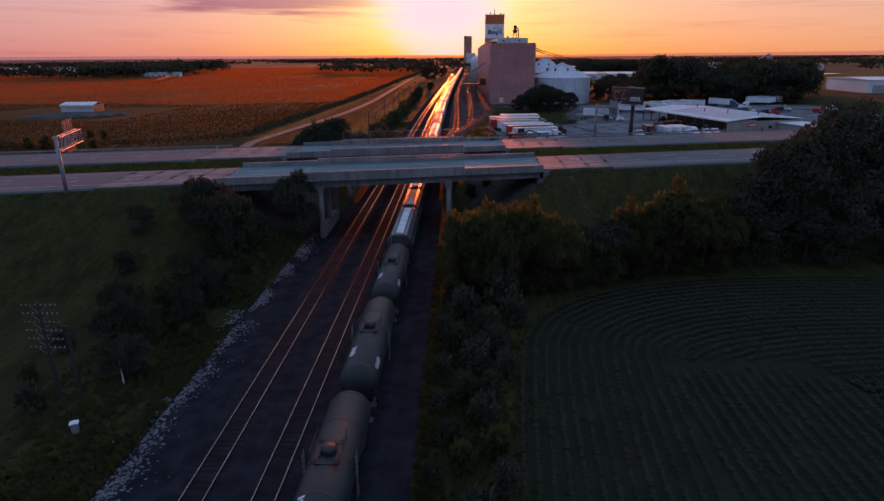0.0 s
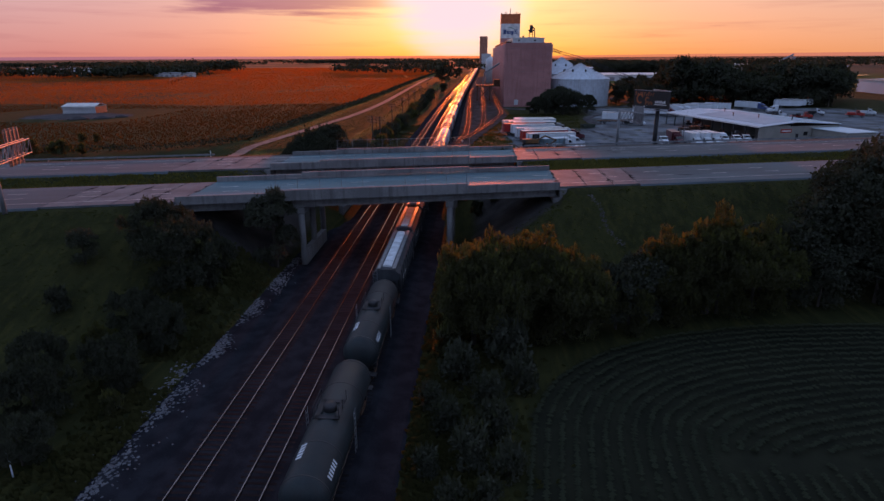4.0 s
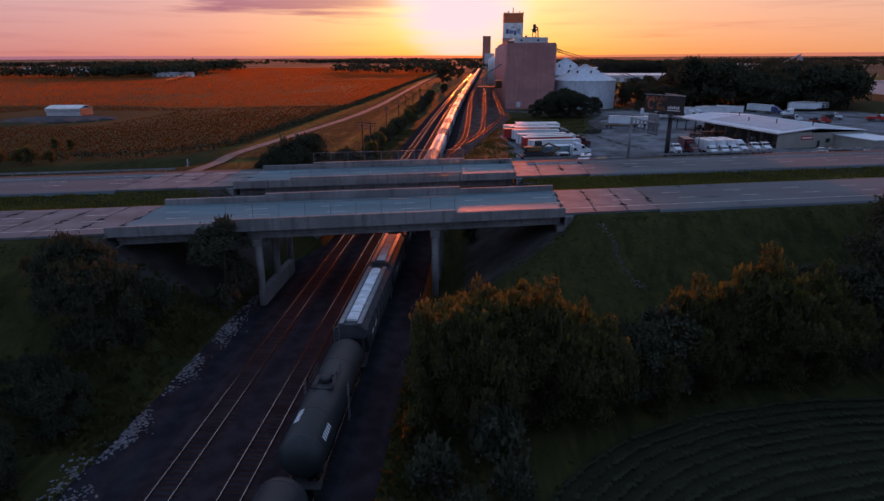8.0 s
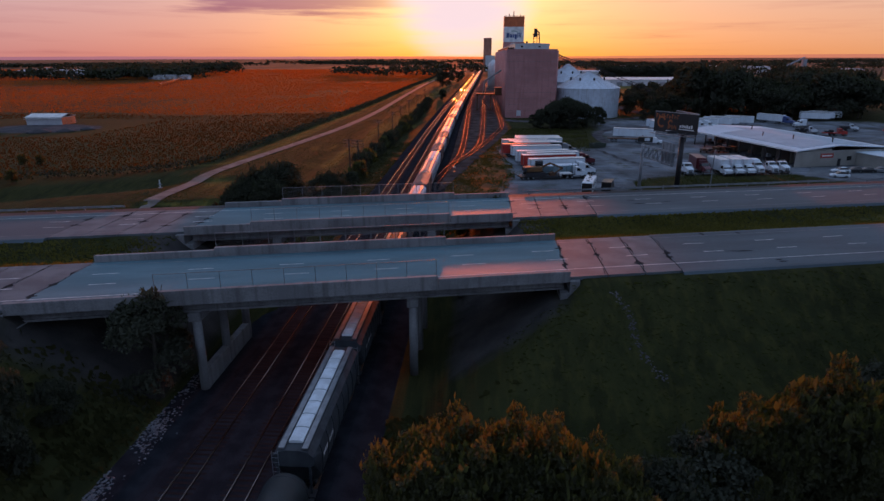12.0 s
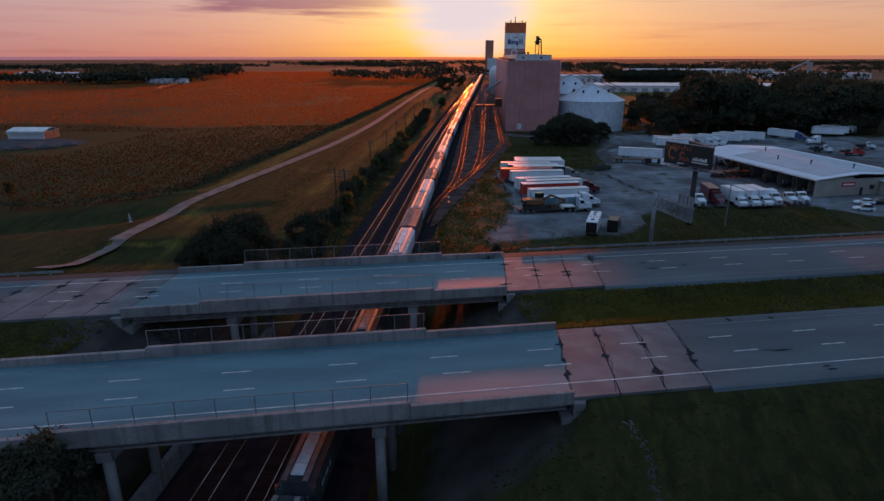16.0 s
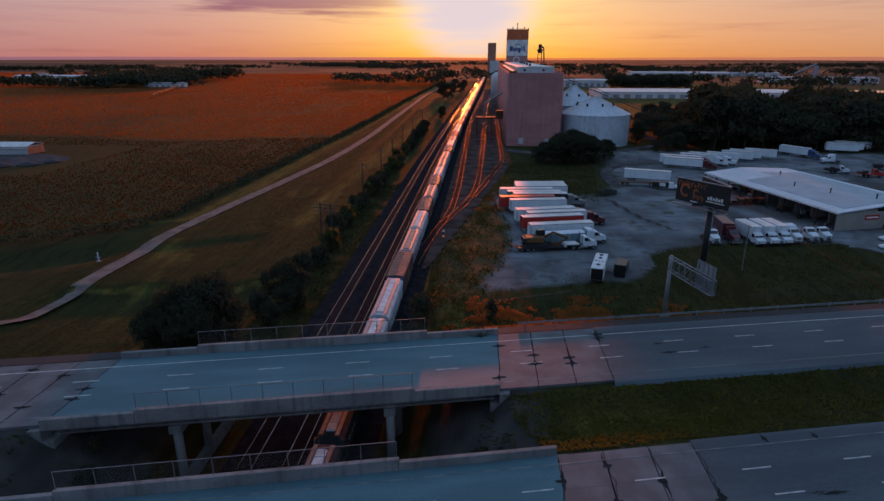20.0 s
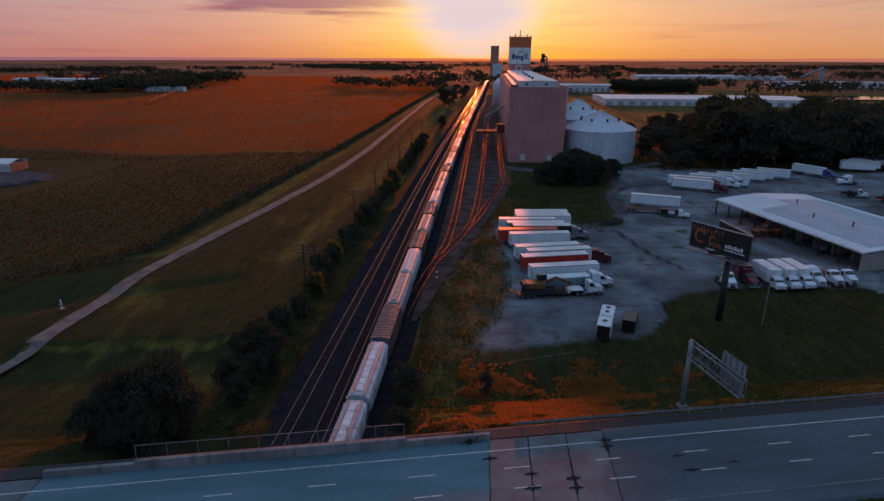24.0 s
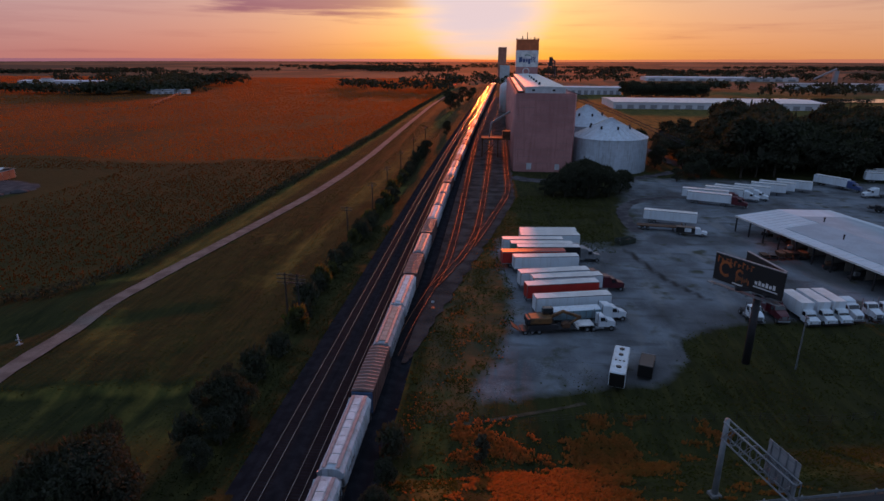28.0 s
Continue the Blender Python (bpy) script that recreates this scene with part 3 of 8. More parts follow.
e_big, e_mid, e_fine, e_edge = enoise(0.02), enoise(0.35), enoise(3.0), enoise(0.11, 3)
e_streak = enoise(0.5, 5, (1.0, 0.14, 1))
grass = emix(erange(e_mid, 0.35, 0.65), (0.022, 0.026, 0.010), (0.034, 0.036, 0.013))
grass = emix(erange(e_big, 0.42, 0.62), grass, (0.031, 0.031, 0.012))
grass = emix(erange(e_streak, 0.44, 0.64, 0.0, 0.85), grass, (0.017, 0.019, 0.008))
e_mown = enoise(1.5, 4, (1.0, 0.10, 1))
grass = emix(erange(e_mown, 0.50, 0.66, 0.0, 0.55), grass, (0.052, 0.047, 0.015))
dry = emix(erange(e_streak, 0.38, 0.62), (0.130, 0.098, 0.026), (0.054, 0.056, 0.017))
# field soil, reddened like the crop: the sun's veil is in its colour
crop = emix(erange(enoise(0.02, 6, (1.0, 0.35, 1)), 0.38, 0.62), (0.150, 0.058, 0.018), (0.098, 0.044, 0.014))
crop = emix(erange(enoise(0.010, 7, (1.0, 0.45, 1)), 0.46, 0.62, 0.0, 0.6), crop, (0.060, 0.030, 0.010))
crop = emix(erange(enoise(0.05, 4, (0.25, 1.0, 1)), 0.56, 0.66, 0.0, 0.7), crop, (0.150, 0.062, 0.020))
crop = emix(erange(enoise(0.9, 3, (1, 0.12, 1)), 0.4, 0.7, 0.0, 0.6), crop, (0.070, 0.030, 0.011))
lot = emix(erange(enoise(0.12), 0.38, 0.62), (0.178, 0.208, 0.240), (0.106, 0.120, 0.136))
lot = emix(erange(e_fine, 0.45, 0.75), lot, (0.17, 0.19, 0.21))
lot = emix(erange(enoise(0.35, 5, (0.25, 1.0, 1)), 0.54, 0.66, 0.0, 0.55), lot, (0.070, 0.072, 0.076))
lot = emix(erange(enoise(0.22, 5, (1.0, 0.3, 1)), 0.54, 0.66, 0.0, 0.6), lot, (0.20, 0.205, 0.21))
lot = emix(erange(enoise(0.05, 5, (1, 0.5, 1)), 0.52, 0.66, 0.0, 0.75), lot, (0.040, 0.036, 0.034))
lot = emix(erange(enoise(0.075, 6), 0.46, 0.62, 0.0, 0.7), lot, (0.078, 0.078, 0.082))
lot = emix(erange(enoise(0.16, 4), 0.58, 0.70, 0.0, 0.8), lot, (0.046, 0.046, 0.022))
soil = emix(erange(e_mid, 0.35, 0.65), (0.032, 0.030, 0.030), (0.058, 0.053, 0.050))
colour = emix(emask("dry", 0.4, 0.9, 1.2), grass, dry)
crop = emix(emask("olive"), crop, emix(erange(enoise(0.03, 6, (1.0, 0.4, 1)), 0.38, 0.62), (0.032, 0.031, 0.012), (0.046, 0.038, 0.014)))
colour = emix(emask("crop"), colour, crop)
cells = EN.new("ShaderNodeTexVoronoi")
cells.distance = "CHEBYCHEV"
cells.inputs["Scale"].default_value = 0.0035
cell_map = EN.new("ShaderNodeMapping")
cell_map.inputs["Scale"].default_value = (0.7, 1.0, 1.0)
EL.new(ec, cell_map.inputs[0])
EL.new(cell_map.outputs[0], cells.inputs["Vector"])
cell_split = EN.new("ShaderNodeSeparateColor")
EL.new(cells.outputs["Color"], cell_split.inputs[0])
# far field patchwork, tinted redder by distance to stand in for haze
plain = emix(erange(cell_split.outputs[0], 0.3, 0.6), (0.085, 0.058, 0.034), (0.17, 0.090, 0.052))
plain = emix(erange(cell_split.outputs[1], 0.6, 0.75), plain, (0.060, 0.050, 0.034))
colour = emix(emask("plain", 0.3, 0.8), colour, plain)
colour = emix(emask("tilled", 0.3, 0.7), colour, emix(erange(e_mid, 0.35, 0.65), (0.016, 0.018, 0.012), (0.022, 0.024, 0.015)))
colour = emix(emask("bare", 0.35, 0.9, 1.0), colour, soil)
lot = emix(emask("stain", 0.35, 0.8, 0.8), lot, (0.040, 0.037, 0.037))
colour = emix(emask("weedy", 0.35, 0.85, 1.6), colour, emix(erange(e_edge, 0.42, 0.58), emix(erange(e_mid, 0.4, 0.6), (0.15, 0.066, 0.030), (0.066, 0.056, 0.022)), (0.048, 0.047, 0.026)))
colour = emix(emask("yard", 0.26, 0.74, 1.1), colour, lot)
EL.new(colour, eb.inputs["Base Color"])
ebump = EN.new("ShaderNodeBump")
ebump.inputs["Strength"].default_value, ebump.inputs["Distance"].default_value = 0.5, 0.5
EL.new(emath("ADD", emath("ADD", e_mid, emath("ADD", emath("MULTIPLY", e_streak, 0.9), emath("MULTIPLY", e_mown, 0.5))), emath("MULTIPLY", e_fine, 0.35)), ebump.inputs["Height"])
EL.new(ebump.outputs[0], eb.inputs["Normal"])
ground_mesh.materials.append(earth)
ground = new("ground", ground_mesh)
tagged(ground, "wide flat farmland with mown grass, crop fields tinted with red sun glow and a gravel yard", "ground", kind="structure")


# ---- self-lit rise at the horizon, haze and sun glow painted in ----
haze = bpy.data.materials.new("glowing_haze")
haze.use_nodes = True
HN, HL = haze.node_tree.nodes, haze.node_tree.links
h_pos = HN.new("ShaderNodeSeparateXYZ")
HL.new(HN.new("ShaderNodeTexCoord").outputs["Object"], h_pos.inputs[0])
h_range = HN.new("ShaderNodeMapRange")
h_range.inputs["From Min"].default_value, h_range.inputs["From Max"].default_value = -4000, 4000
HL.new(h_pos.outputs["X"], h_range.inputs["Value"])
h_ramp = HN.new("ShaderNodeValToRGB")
# mauve haze at the sides, orange sun glow in the middle, all emitted
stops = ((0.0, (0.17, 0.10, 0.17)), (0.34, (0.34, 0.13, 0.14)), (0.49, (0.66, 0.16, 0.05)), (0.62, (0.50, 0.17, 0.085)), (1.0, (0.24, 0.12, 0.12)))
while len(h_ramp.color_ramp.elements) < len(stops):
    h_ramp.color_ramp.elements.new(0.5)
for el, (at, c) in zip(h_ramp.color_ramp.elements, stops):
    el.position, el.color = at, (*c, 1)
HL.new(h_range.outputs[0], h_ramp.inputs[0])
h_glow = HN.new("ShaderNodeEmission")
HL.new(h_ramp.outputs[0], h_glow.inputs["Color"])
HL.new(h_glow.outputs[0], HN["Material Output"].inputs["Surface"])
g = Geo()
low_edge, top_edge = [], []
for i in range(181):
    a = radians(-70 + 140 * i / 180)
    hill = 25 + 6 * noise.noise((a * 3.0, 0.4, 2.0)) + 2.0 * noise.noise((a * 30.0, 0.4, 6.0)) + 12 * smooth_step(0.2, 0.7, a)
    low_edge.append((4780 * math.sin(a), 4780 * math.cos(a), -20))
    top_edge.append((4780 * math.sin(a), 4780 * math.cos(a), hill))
setting("backdrop", g.ribbon(low_edge, top_edge), haze, "low rise along the horizon, self-lit with painted dusk haze and sun glow", "backdrop")


# ---- highway ----
def road_slab(name, v0, v1, u0, u1, label):
    """A carriageway of pavement in lengths that follow the ground's level, with rounded shoulders."""
    g = Geo()
    slant = math.tan(radians(ROAD_TURN))
    g.loft([[(u + slant * (v - (v0 + v1) / 2), v, z) for u, v, z in ((u, v0 - 0.9, ROAD_Z - 0.5), (u, v0 - 0.4, ROAD_Z - 0.03), (u, v0, ROAD_Z), (u, v1, ROAD_Z), (u, v1 + 0.4, ROAD_Z - 0.03), (u, v1 + 0.9, ROAD_Z - 0.5))] for u in np.linspace(u0, u1, 40)])
    return setting(name, g, asphalt, label, "road", m=ROAD)


roads = {}
for tag, (v0, v1), (xl, xr) in (("near", NEAR, NEAR_X), ("far", FAR, FAR_X)):
    ul, ur = u_at(xl, (v0 + v1) / 2), u_at(xr, (v0 + v1) / 2)
    roads[tag, 0] = road_slab("road", v0, v1, -900, ul - 15.9, "worn grey asphalt carriageway of a divided highway")
    roads[tag, 1] = road_slab("road", v0, v1, ur + 12.0, 900, "worn grey asphalt carriageway of a divided highway")

dash_mesh = Geo().box(0, -0.07, 0, 2.5, 0.07, 0.006).mesh("lane_dash")
LINES = {"near": (83.9, 87.0, 89.95, 92.7, 2.25, 2.95), "far": (105.7, 109.1, 111.85, 114.55, 7.1, 7.4)}


def sheared(g, v_mid):
    """Skews a span drawn square so that its ends run along the tracks."""
    g.v = [(x + math.tan(radians(ROAD_TURN)) * (y - v_mid), y, z) for x, y, z in g.v]
    return g


def slanted_box(g, x0, x1, v0, v1, z0, z1, b=0.0):
    """A box between two lines along the tracks, given by x, in the road's own axes."""
    k = len(g.v)
    g.box(x0, v0, z0, x1, v1, z1, b)
    for i in range(k, len(g.v)):
        x, v, z = g.v[i]
        g.v[i] = (u_at(x, v), v, z)
    return g


fence_wire = surface("fence_wire", (0.25, 0.26, 0.27), None, 0.5, 0.7, scale=0.5, bump=0)


def bridge(tag, v0, v1, xl, xr):
    """A three-span girder bridge, its ends and bents skewed to lie along the tracks."""
    br = thing("highway_bridge", "grey concrete highway bridge over the railway, with fenced parapets", "bridge", ROAD)
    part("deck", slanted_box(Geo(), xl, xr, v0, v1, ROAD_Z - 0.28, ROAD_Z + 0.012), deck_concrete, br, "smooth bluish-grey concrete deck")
    for v in np.linspace(v0 + 0.9, v1 - 0.9, 6):
        g = Geo()
        slanted_box(g, xl + 0.4, xr - 0.4, v - 0.3, v + 0.3, ROAD_Z - 1.50, ROAD_Z - 1.30)
        slanted_box(g, xl + 0.4, xr - 0.4, v - 0.1, v + 0.1, ROAD_Z - 1.30, ROAD_Z - 0.42)
        slanted_box(g, xl + 0.4, xr - 0.4, v - 0.4, v + 0.4, ROAD_Z - 0.42, ROAD_Z - 0.285)
        part("girder", g, concrete, br)
    for inner, outer in ((v0 + 0.02, v0 - 0.42), (v1 - 0.02, v1 + 0.42)):
        a, b = min(inner, outer), max(inner, outer)
        for x0, x1, top in ((xl, -16.3, 0.74), (-16.3, 8.6, 1.04), (8.6, xr, 0.74)):
            part("parapet", slanted_box(Geo(), x0 + 0.015, x1 - 0.015, a, b, ROAD_Z - 0.40, ROAD_Z + top, 0.04), concrete, br)
    for v in (v0 - 0.2, v1 + 0.2):
        fe = part("fence_rail", slanted_box(Geo(), -16.1, 8.4, v - 0.02, v + 0.02, ROAD_Z + 2.58, ROAD_Z + 2.63), fence_wire, br)
        for x in np.linspace(-16.1, 8.4, 10):
            u = u_at(x, v)
            part("post", Geo().tube((u, v, ROAD_Z + 1.04), (u, v, ROAD_Z + 2.62), 0.035, n=6), fence_wire, br)
        g = Geo()
        step = 0.30
        us, ue, zb, zt = u_at(-16.1, v), u_at(8.4, v), ROAD_Z + 1.05, ROAD_Z + 2.58
        for k in range(int((ue - us) / step)):
            for lean in (-1, 1):
                a = us + k * step
                b = a + lean * (zt - zb)
                za, zc = zb, zt
                if b > ue:
                    zc, b = zb + (ue - a), ue
                if b < us:
                    zc, b = zb + (a - us), us
                w = 0.006
                g.add([(a - w, v, za), (a + w, v, za), (b + w, v, zc), (b - w, v, zc)], [(0, 1, 2, 3)])
        part("wire_mesh", g, fence_wire, br, kind="stuff")
    for x in (-13.5, 6.1):
        cap = Geo()
        slanted_box(cap, x - 0.55, x + 0.55, v0 + 0.3, v1 - 0.3, ROAD_Z - 2.35, ROAD_Z - 1.51, 0.05)
        part("pier_cap", cap, concrete, br)
        for v in np.linspace(v0 + 0.75, v1 - 0.75, 3):
            u = u_at(x, v)
            part("column", Geo().tube((u, v, -1.2), (u, v, ROAD_Z - 2.34), 0.42, n=14), concrete, br, smooth=True)
        if x < 0:
            part("crash_wall", slanted_box(Geo(), x - 0.36, x + 0.36, v0 + 0.5, v1 - 0.5, -1.2, 1.5, 0.05), concrete, br, "low concrete crash wall between the columns")
    for x, s in ((xl, 1), (xr, -1)):
        part("abutment", slanted_box(Geo(), min(x, x - s * 1.0) + 0.0, max(x, x - s * 1.0), v0 - 0.5, v1 + 0.5, 5.2, ROAD_Z - 0.29, 0.03), concrete, br)
        part("bearing_seat", slanted_box(Geo(), min(x, x + s * 0.9), max(x, x + s * 0.9) - 0.01, v0 - 0.45, v1 + 0.45, 5.2, ROAD_Z - 1.52), concrete, br)
    return br


for tag, (v0, v1), (xl, xr) in (("near", NEAR, NEAR_X), ("far", FAR, FAR_X)):
    br = bridge(tag, v0, v1, xl, xr)
    edge_near, da, db, edge_far, pa, pb = LINES[tag]
    # approach slabs of broken concrete on both sides
    for x, s in ((xl, -1), (xr, 1)):
        ap = thing("approach_slab", "cracked pinkish-grey concrete approach slabs with open joints", "road slab", ROAD, kind="structure")
        n_slab = 4 if s < 0 else 3
        for k in range(n_slab + 1):
            for j in range(3):
                if k == n_slab:
                    break
                va, vb = v0 + (v1 - v0) * j / 3, v0 + (v1 - v0) * (j + 1) / 3
                x0, x1 = x + s * (0.05 + 3.9 * k), x + s * (3.85 + 3.9 * k)
                wob = rnd.uniform(-0.07, 0.07)
                part("slab", slanted_box(Geo(), min(x0, x1) + wob * 0.3, max(x0, x1) + wob * 0.3, va + 0.004, vb - 0.004, ROAD_Z - 0.4, ROAD_Z + 0.010 + wob * 0.05), slab_concrete, ap)
            # a thin tarred crack along the joint, swollen where pieces have broken out
            g, n = Geo(), 64
            bulbs = [(rnd.uniform(v0 + 1.2, v1 - 1.0), rnd.uniform(0.25, 0.9), rnd.uniform(0.12, 0.34)) for _ in range(3 if tag == "near" else 2)]
            left, right = [], []
            for i in range(n + 1):
                v = v0 + 0.3 + (v1 - v0 - 0.6) * i / n
                swell = sum(wb * math.exp(-((v - vb) / lb) ** 2) for vb, lb, wb in bulbs)
                wide = (0.030 if tag == "near" else 0.016) + swell * (0.6 + 0.6 * rnd.random()) + 0.02 * rnd.random()
                off = (0.5 * noise.noise((v * 0.4, k * 5.0 + x, 8.0)) + 0.22 * noise.noise((v * 1.7, k * 5.0 + x, 3.0))) * (1.0 if tag == "near" else 0.4)
                c = u_at(x + s * 3.9 * k, v) + off
                left.append((c - wide, v, ROAD_Z + 0.020))
                right.append((c + wide * rnd.uniform(0.5, 1.2), v, ROAD_Z + 0.020))
            part("tar_seam", g.ribbon(left, right), crack_tar, ap)
            # broken-out spots beside the joint, long across the lane
            for vb, lb, wb in bulbs[:2]:
                c, ring_ = u_at(x + s * 3.9 * k, vb), []
                for i in range(12):
                    th = 2 * math.pi * i / 12
                    rr = rnd.uniform(0.55, 1.1)
                    ring_.append((c + math.cos(th) * rr * (0.9 if tag == "far" else 0.5), vb + math.sin(th) * rr * 0.26, ROAD_Z + 0.024))
                part("tar_patch", Geo().add(ring_, [tuple(range(12))]), crack_tar, ap)
    for v in (edge_near, edge_far):
        g = Geo()
        z = ROAD_Z + 0.022
        for a in np.arange(-200, 260, 10.0):
            g.add([(a, v - 0.07, z), (a + 10, v - 0.07, z), (a + 10, v + 0.07, z), (a, v + 0.07, z)], [(0, 1, 2, 3)])
        part("edge_line", g, road_paint if (v == edge_near) == (tag == "near") else faded_paint, roads[tag, 0], "thin white edge line")
    for v, ph in ((da, pb), (db, pa)):
        for k in range(-16, 26):
            d = part("lane_dash", dash_mesh, road_paint, roads[tag, 1])
            d.matrix_basis = Matrix.Translation((ph + 9.1 * k, v, ROAD_Z + 0.018))

# tarred patches and short cracks on the asphalt beyond the slabs
for x, y, la, lb in ((41.9, 97.9, 1.4, 0.22), (40.8, 97.9, 0.9, 0.08), (36.0, 119.9, 1.2, 0.25), (40.4, 121.4, 0.8, 0.2), (35.3, 121.9, 0.8, 0.2), (39.6, 104.4, 0.25, 0.7), (44.2, 105.2, 0.25, 0.6), (44.5, 95.1, 0.5, 0.2), (44.7, 94.6, 0.6, 0.2)):
    pt = thing("road_patch", "black tarred patch with ragged ends on the asphalt", "road patch", ROAD, kind="structure")
    u, v = RC * x + RS * y, -RS * x + RC * y
    up, dn = [], []
    for i in range(15):
        f = i / 14 * 2 - 1
        w = lb * max(0.12, 1 - abs(f)) * rnd.uniform(0.5, 1.2)
        o = 0.12 * noise.noise((f * 3, x, y))
        up.append((u + f * la, v + o + w, ROAD_Z + 0.021))
        dn.append((u + f * la, v + o - w, ROAD_Z + 0.021))
    part("tar", Geo().ribbon(dn, up), crack_tar, pt)

# dark paved shoulder outside the far carriageway
setting("shoulder", Geo().add([(u, v, z) for u in (-160, 160) for v, z in ((116.5, ROAD_Z - 0.02), (118.2, ROAD_Z - 0.05), (119.0, ROAD_Z - 0.55))], [(0, 3, 4, 1), (1, 4, 5, 2)]), surface("shoulder_tar", (0.022, 0.023, 0.026), (0.014, 0.015, 0.017), 0.85, scale=3), "dark tarred shoulder along the highway", "road", m=ROAD)
# low guard rails beside the carriageways
for v, ua, ub in ((118.3, 46, 150), (118.3, -160, -13)):
    gr = thing("guard_rail", "dull galvanised guard rail on short posts beside the highway", "guard rail", ROAD)
    g = Geo()
    prof = [(-0.02, 0.45), (0.05, 0.52), (-0.02, 0.60), (0.05, 0.68), (-0.02, 0.75), (-0.05, 0.75), (-0.05, 0.45)]
    g.loft([[(u, v + a, ROAD_Z - 0.25 + z) for a, z in prof] for u in (ua, ub)])
    part("beam", g, galvanised, gr)
    for u in np.arange(ua + 1, ub, 3.8):
        part("post", Geo().box(u - 0.07, v + 0.05, ROAD_Z - 1.2, u + 0.07, v + 0.17, ROAD_Z + 0.5), galvanised, gr)

# ---- railway ----
ys = [*np.arange(-60, 260, 8.0), *np.arange(260, 1400, 20.0)]
g = Geo()
sec = [(-16.6, -0.75), (-15.9, -0.46), (-11.9, -0.40), (-11.2, -0.155), (-7.3, -0.145), (-6.9, -0.24), (-6.5, -0.145), (-2.7, -0.145), (-2.3, -0.24), (-1.9, -0.145), (1.9, -0.155), (2.9, -0.44), (4.3, -0.50), (5.3, -0.95)]
g.loft([[(max(x, -16.6 + k * 0.08 + 3.6 * smooth_step(118, 130, y)) + bend(y), y, z) for k, (x, z) in enumerate(sec)] for y in ys], caps=False, closed=False)
ballast = setting("ballast", g, ballast_stone, "dark crushed-stone ballast bed under three railway tracks", "ballast")

rail_sec = [(-0.07, -0.17), (0.07, -0.17), (0.02, -0.13), (0.02, -0.045), (0.037, -0.035), (0.037, -0.004), (0.03, 0.0), (-0.03, 0.0), (-0.037, -0.004), (-0.037, -0.035), (-0.02, -0.045), (-0.02, -0.13)]
track_things = []


def lay_track(name, centre, label, lift=0.0, top=None):
    """A track along a list of (x, y) points: two rails and wooden sleepers."""
    tr = thing(name, label, "railway track", kind="structure")
    pts = [Vector((x, y, 0)) for x, y in centre]
    dirs = []
    for i in range(len(pts)):
        a, b = pts[max(0, i - 1)], pts[min(len(pts) - 1, i + 1)]
        dirs.append((b - a).normalized())
    for s in (-1, 1):
        g = Geo()
        g.loft([[p + Vector((d.y, -d.x, 0)) * (s * 0.7525 + a) + Vector((0, 0, z + lift)) for a, z in rail_sec] for p, d in zip(pts, dirs)])
        rail = part("rail", g, rail_rust, tr, "rusty steel rail, polished on top")
        rail.data.materials.append(top or rail_steel)
        n = len(rail_sec)
        rail.data.polygons.foreach_set("material_index", [1 if i < n * (len(pts) - 1) and i % n in (5, 6, 7) else 0 for i in range(len(rail.data.polygons))])
    return tr, pts, dirs


sleeper_geo = Geo().box(-1.28, -0.115, -0.20, 1.28, 0.115, -0.135, 0.012).mesh("sleeper")
for k, x0 in enumerate(TRACKS):
    tr, pts, dirs = lay_track("railway_track", [(x0 + bend(y), y) for y in ys], "straight main-line track on dark wooden sleepers")
    count, rest = 0, Geo()
    for y in np.arange(12.0, 420.0, 0.55):
        if x0 > -1 and y > 60:
            break
        if 18 < y < 130 and count < 200:
            o = part("sleeper", sleeper_geo, sleeper_wood, tr)
            o.matrix_basis = pose(x0 + bend(y) + rnd.uniform(-0.03, 0.03), y, 0, 0, 0, rnd.uniform(-1, 1))
            count += 1
        else:
            b = bend(y)
            rest.box(x0 + b - 1.28, y - 0.11, -0.19, x0 + b + 1.28, y + 0.11, -0.14)
    part("sleeper_run", rest, sleeper_wood, tr, kind="stuff")
sidings = [
    [(1.1, 172.1), (2.3, 189.3), (4.5, 203.6), (6.3, 219.9), (6.7, 252.3), (6.3, 316.9), (5.7, 402.2), (6.1, 459.1), (7.3, 534.8), (10.9, 667.1), (16.5, 949.2)],
    [(4.6, 204.1), (8.0, 217.1), (11.1, 231.4), (12.6, 248.6), (13.4, 279.1), (14.2, 345.7), (14.6, 431.1), (15.3, 535.3), (19.4, 724.3)],
    [(11.7, 234.3), (14.2, 246.8), (17.4, 267.8), (20.9, 288.9), (22.4, 300.4), (22.5, 317.5), (22.3, 342.3), (22.3, 403.1), (22.3, 497.9)],
]
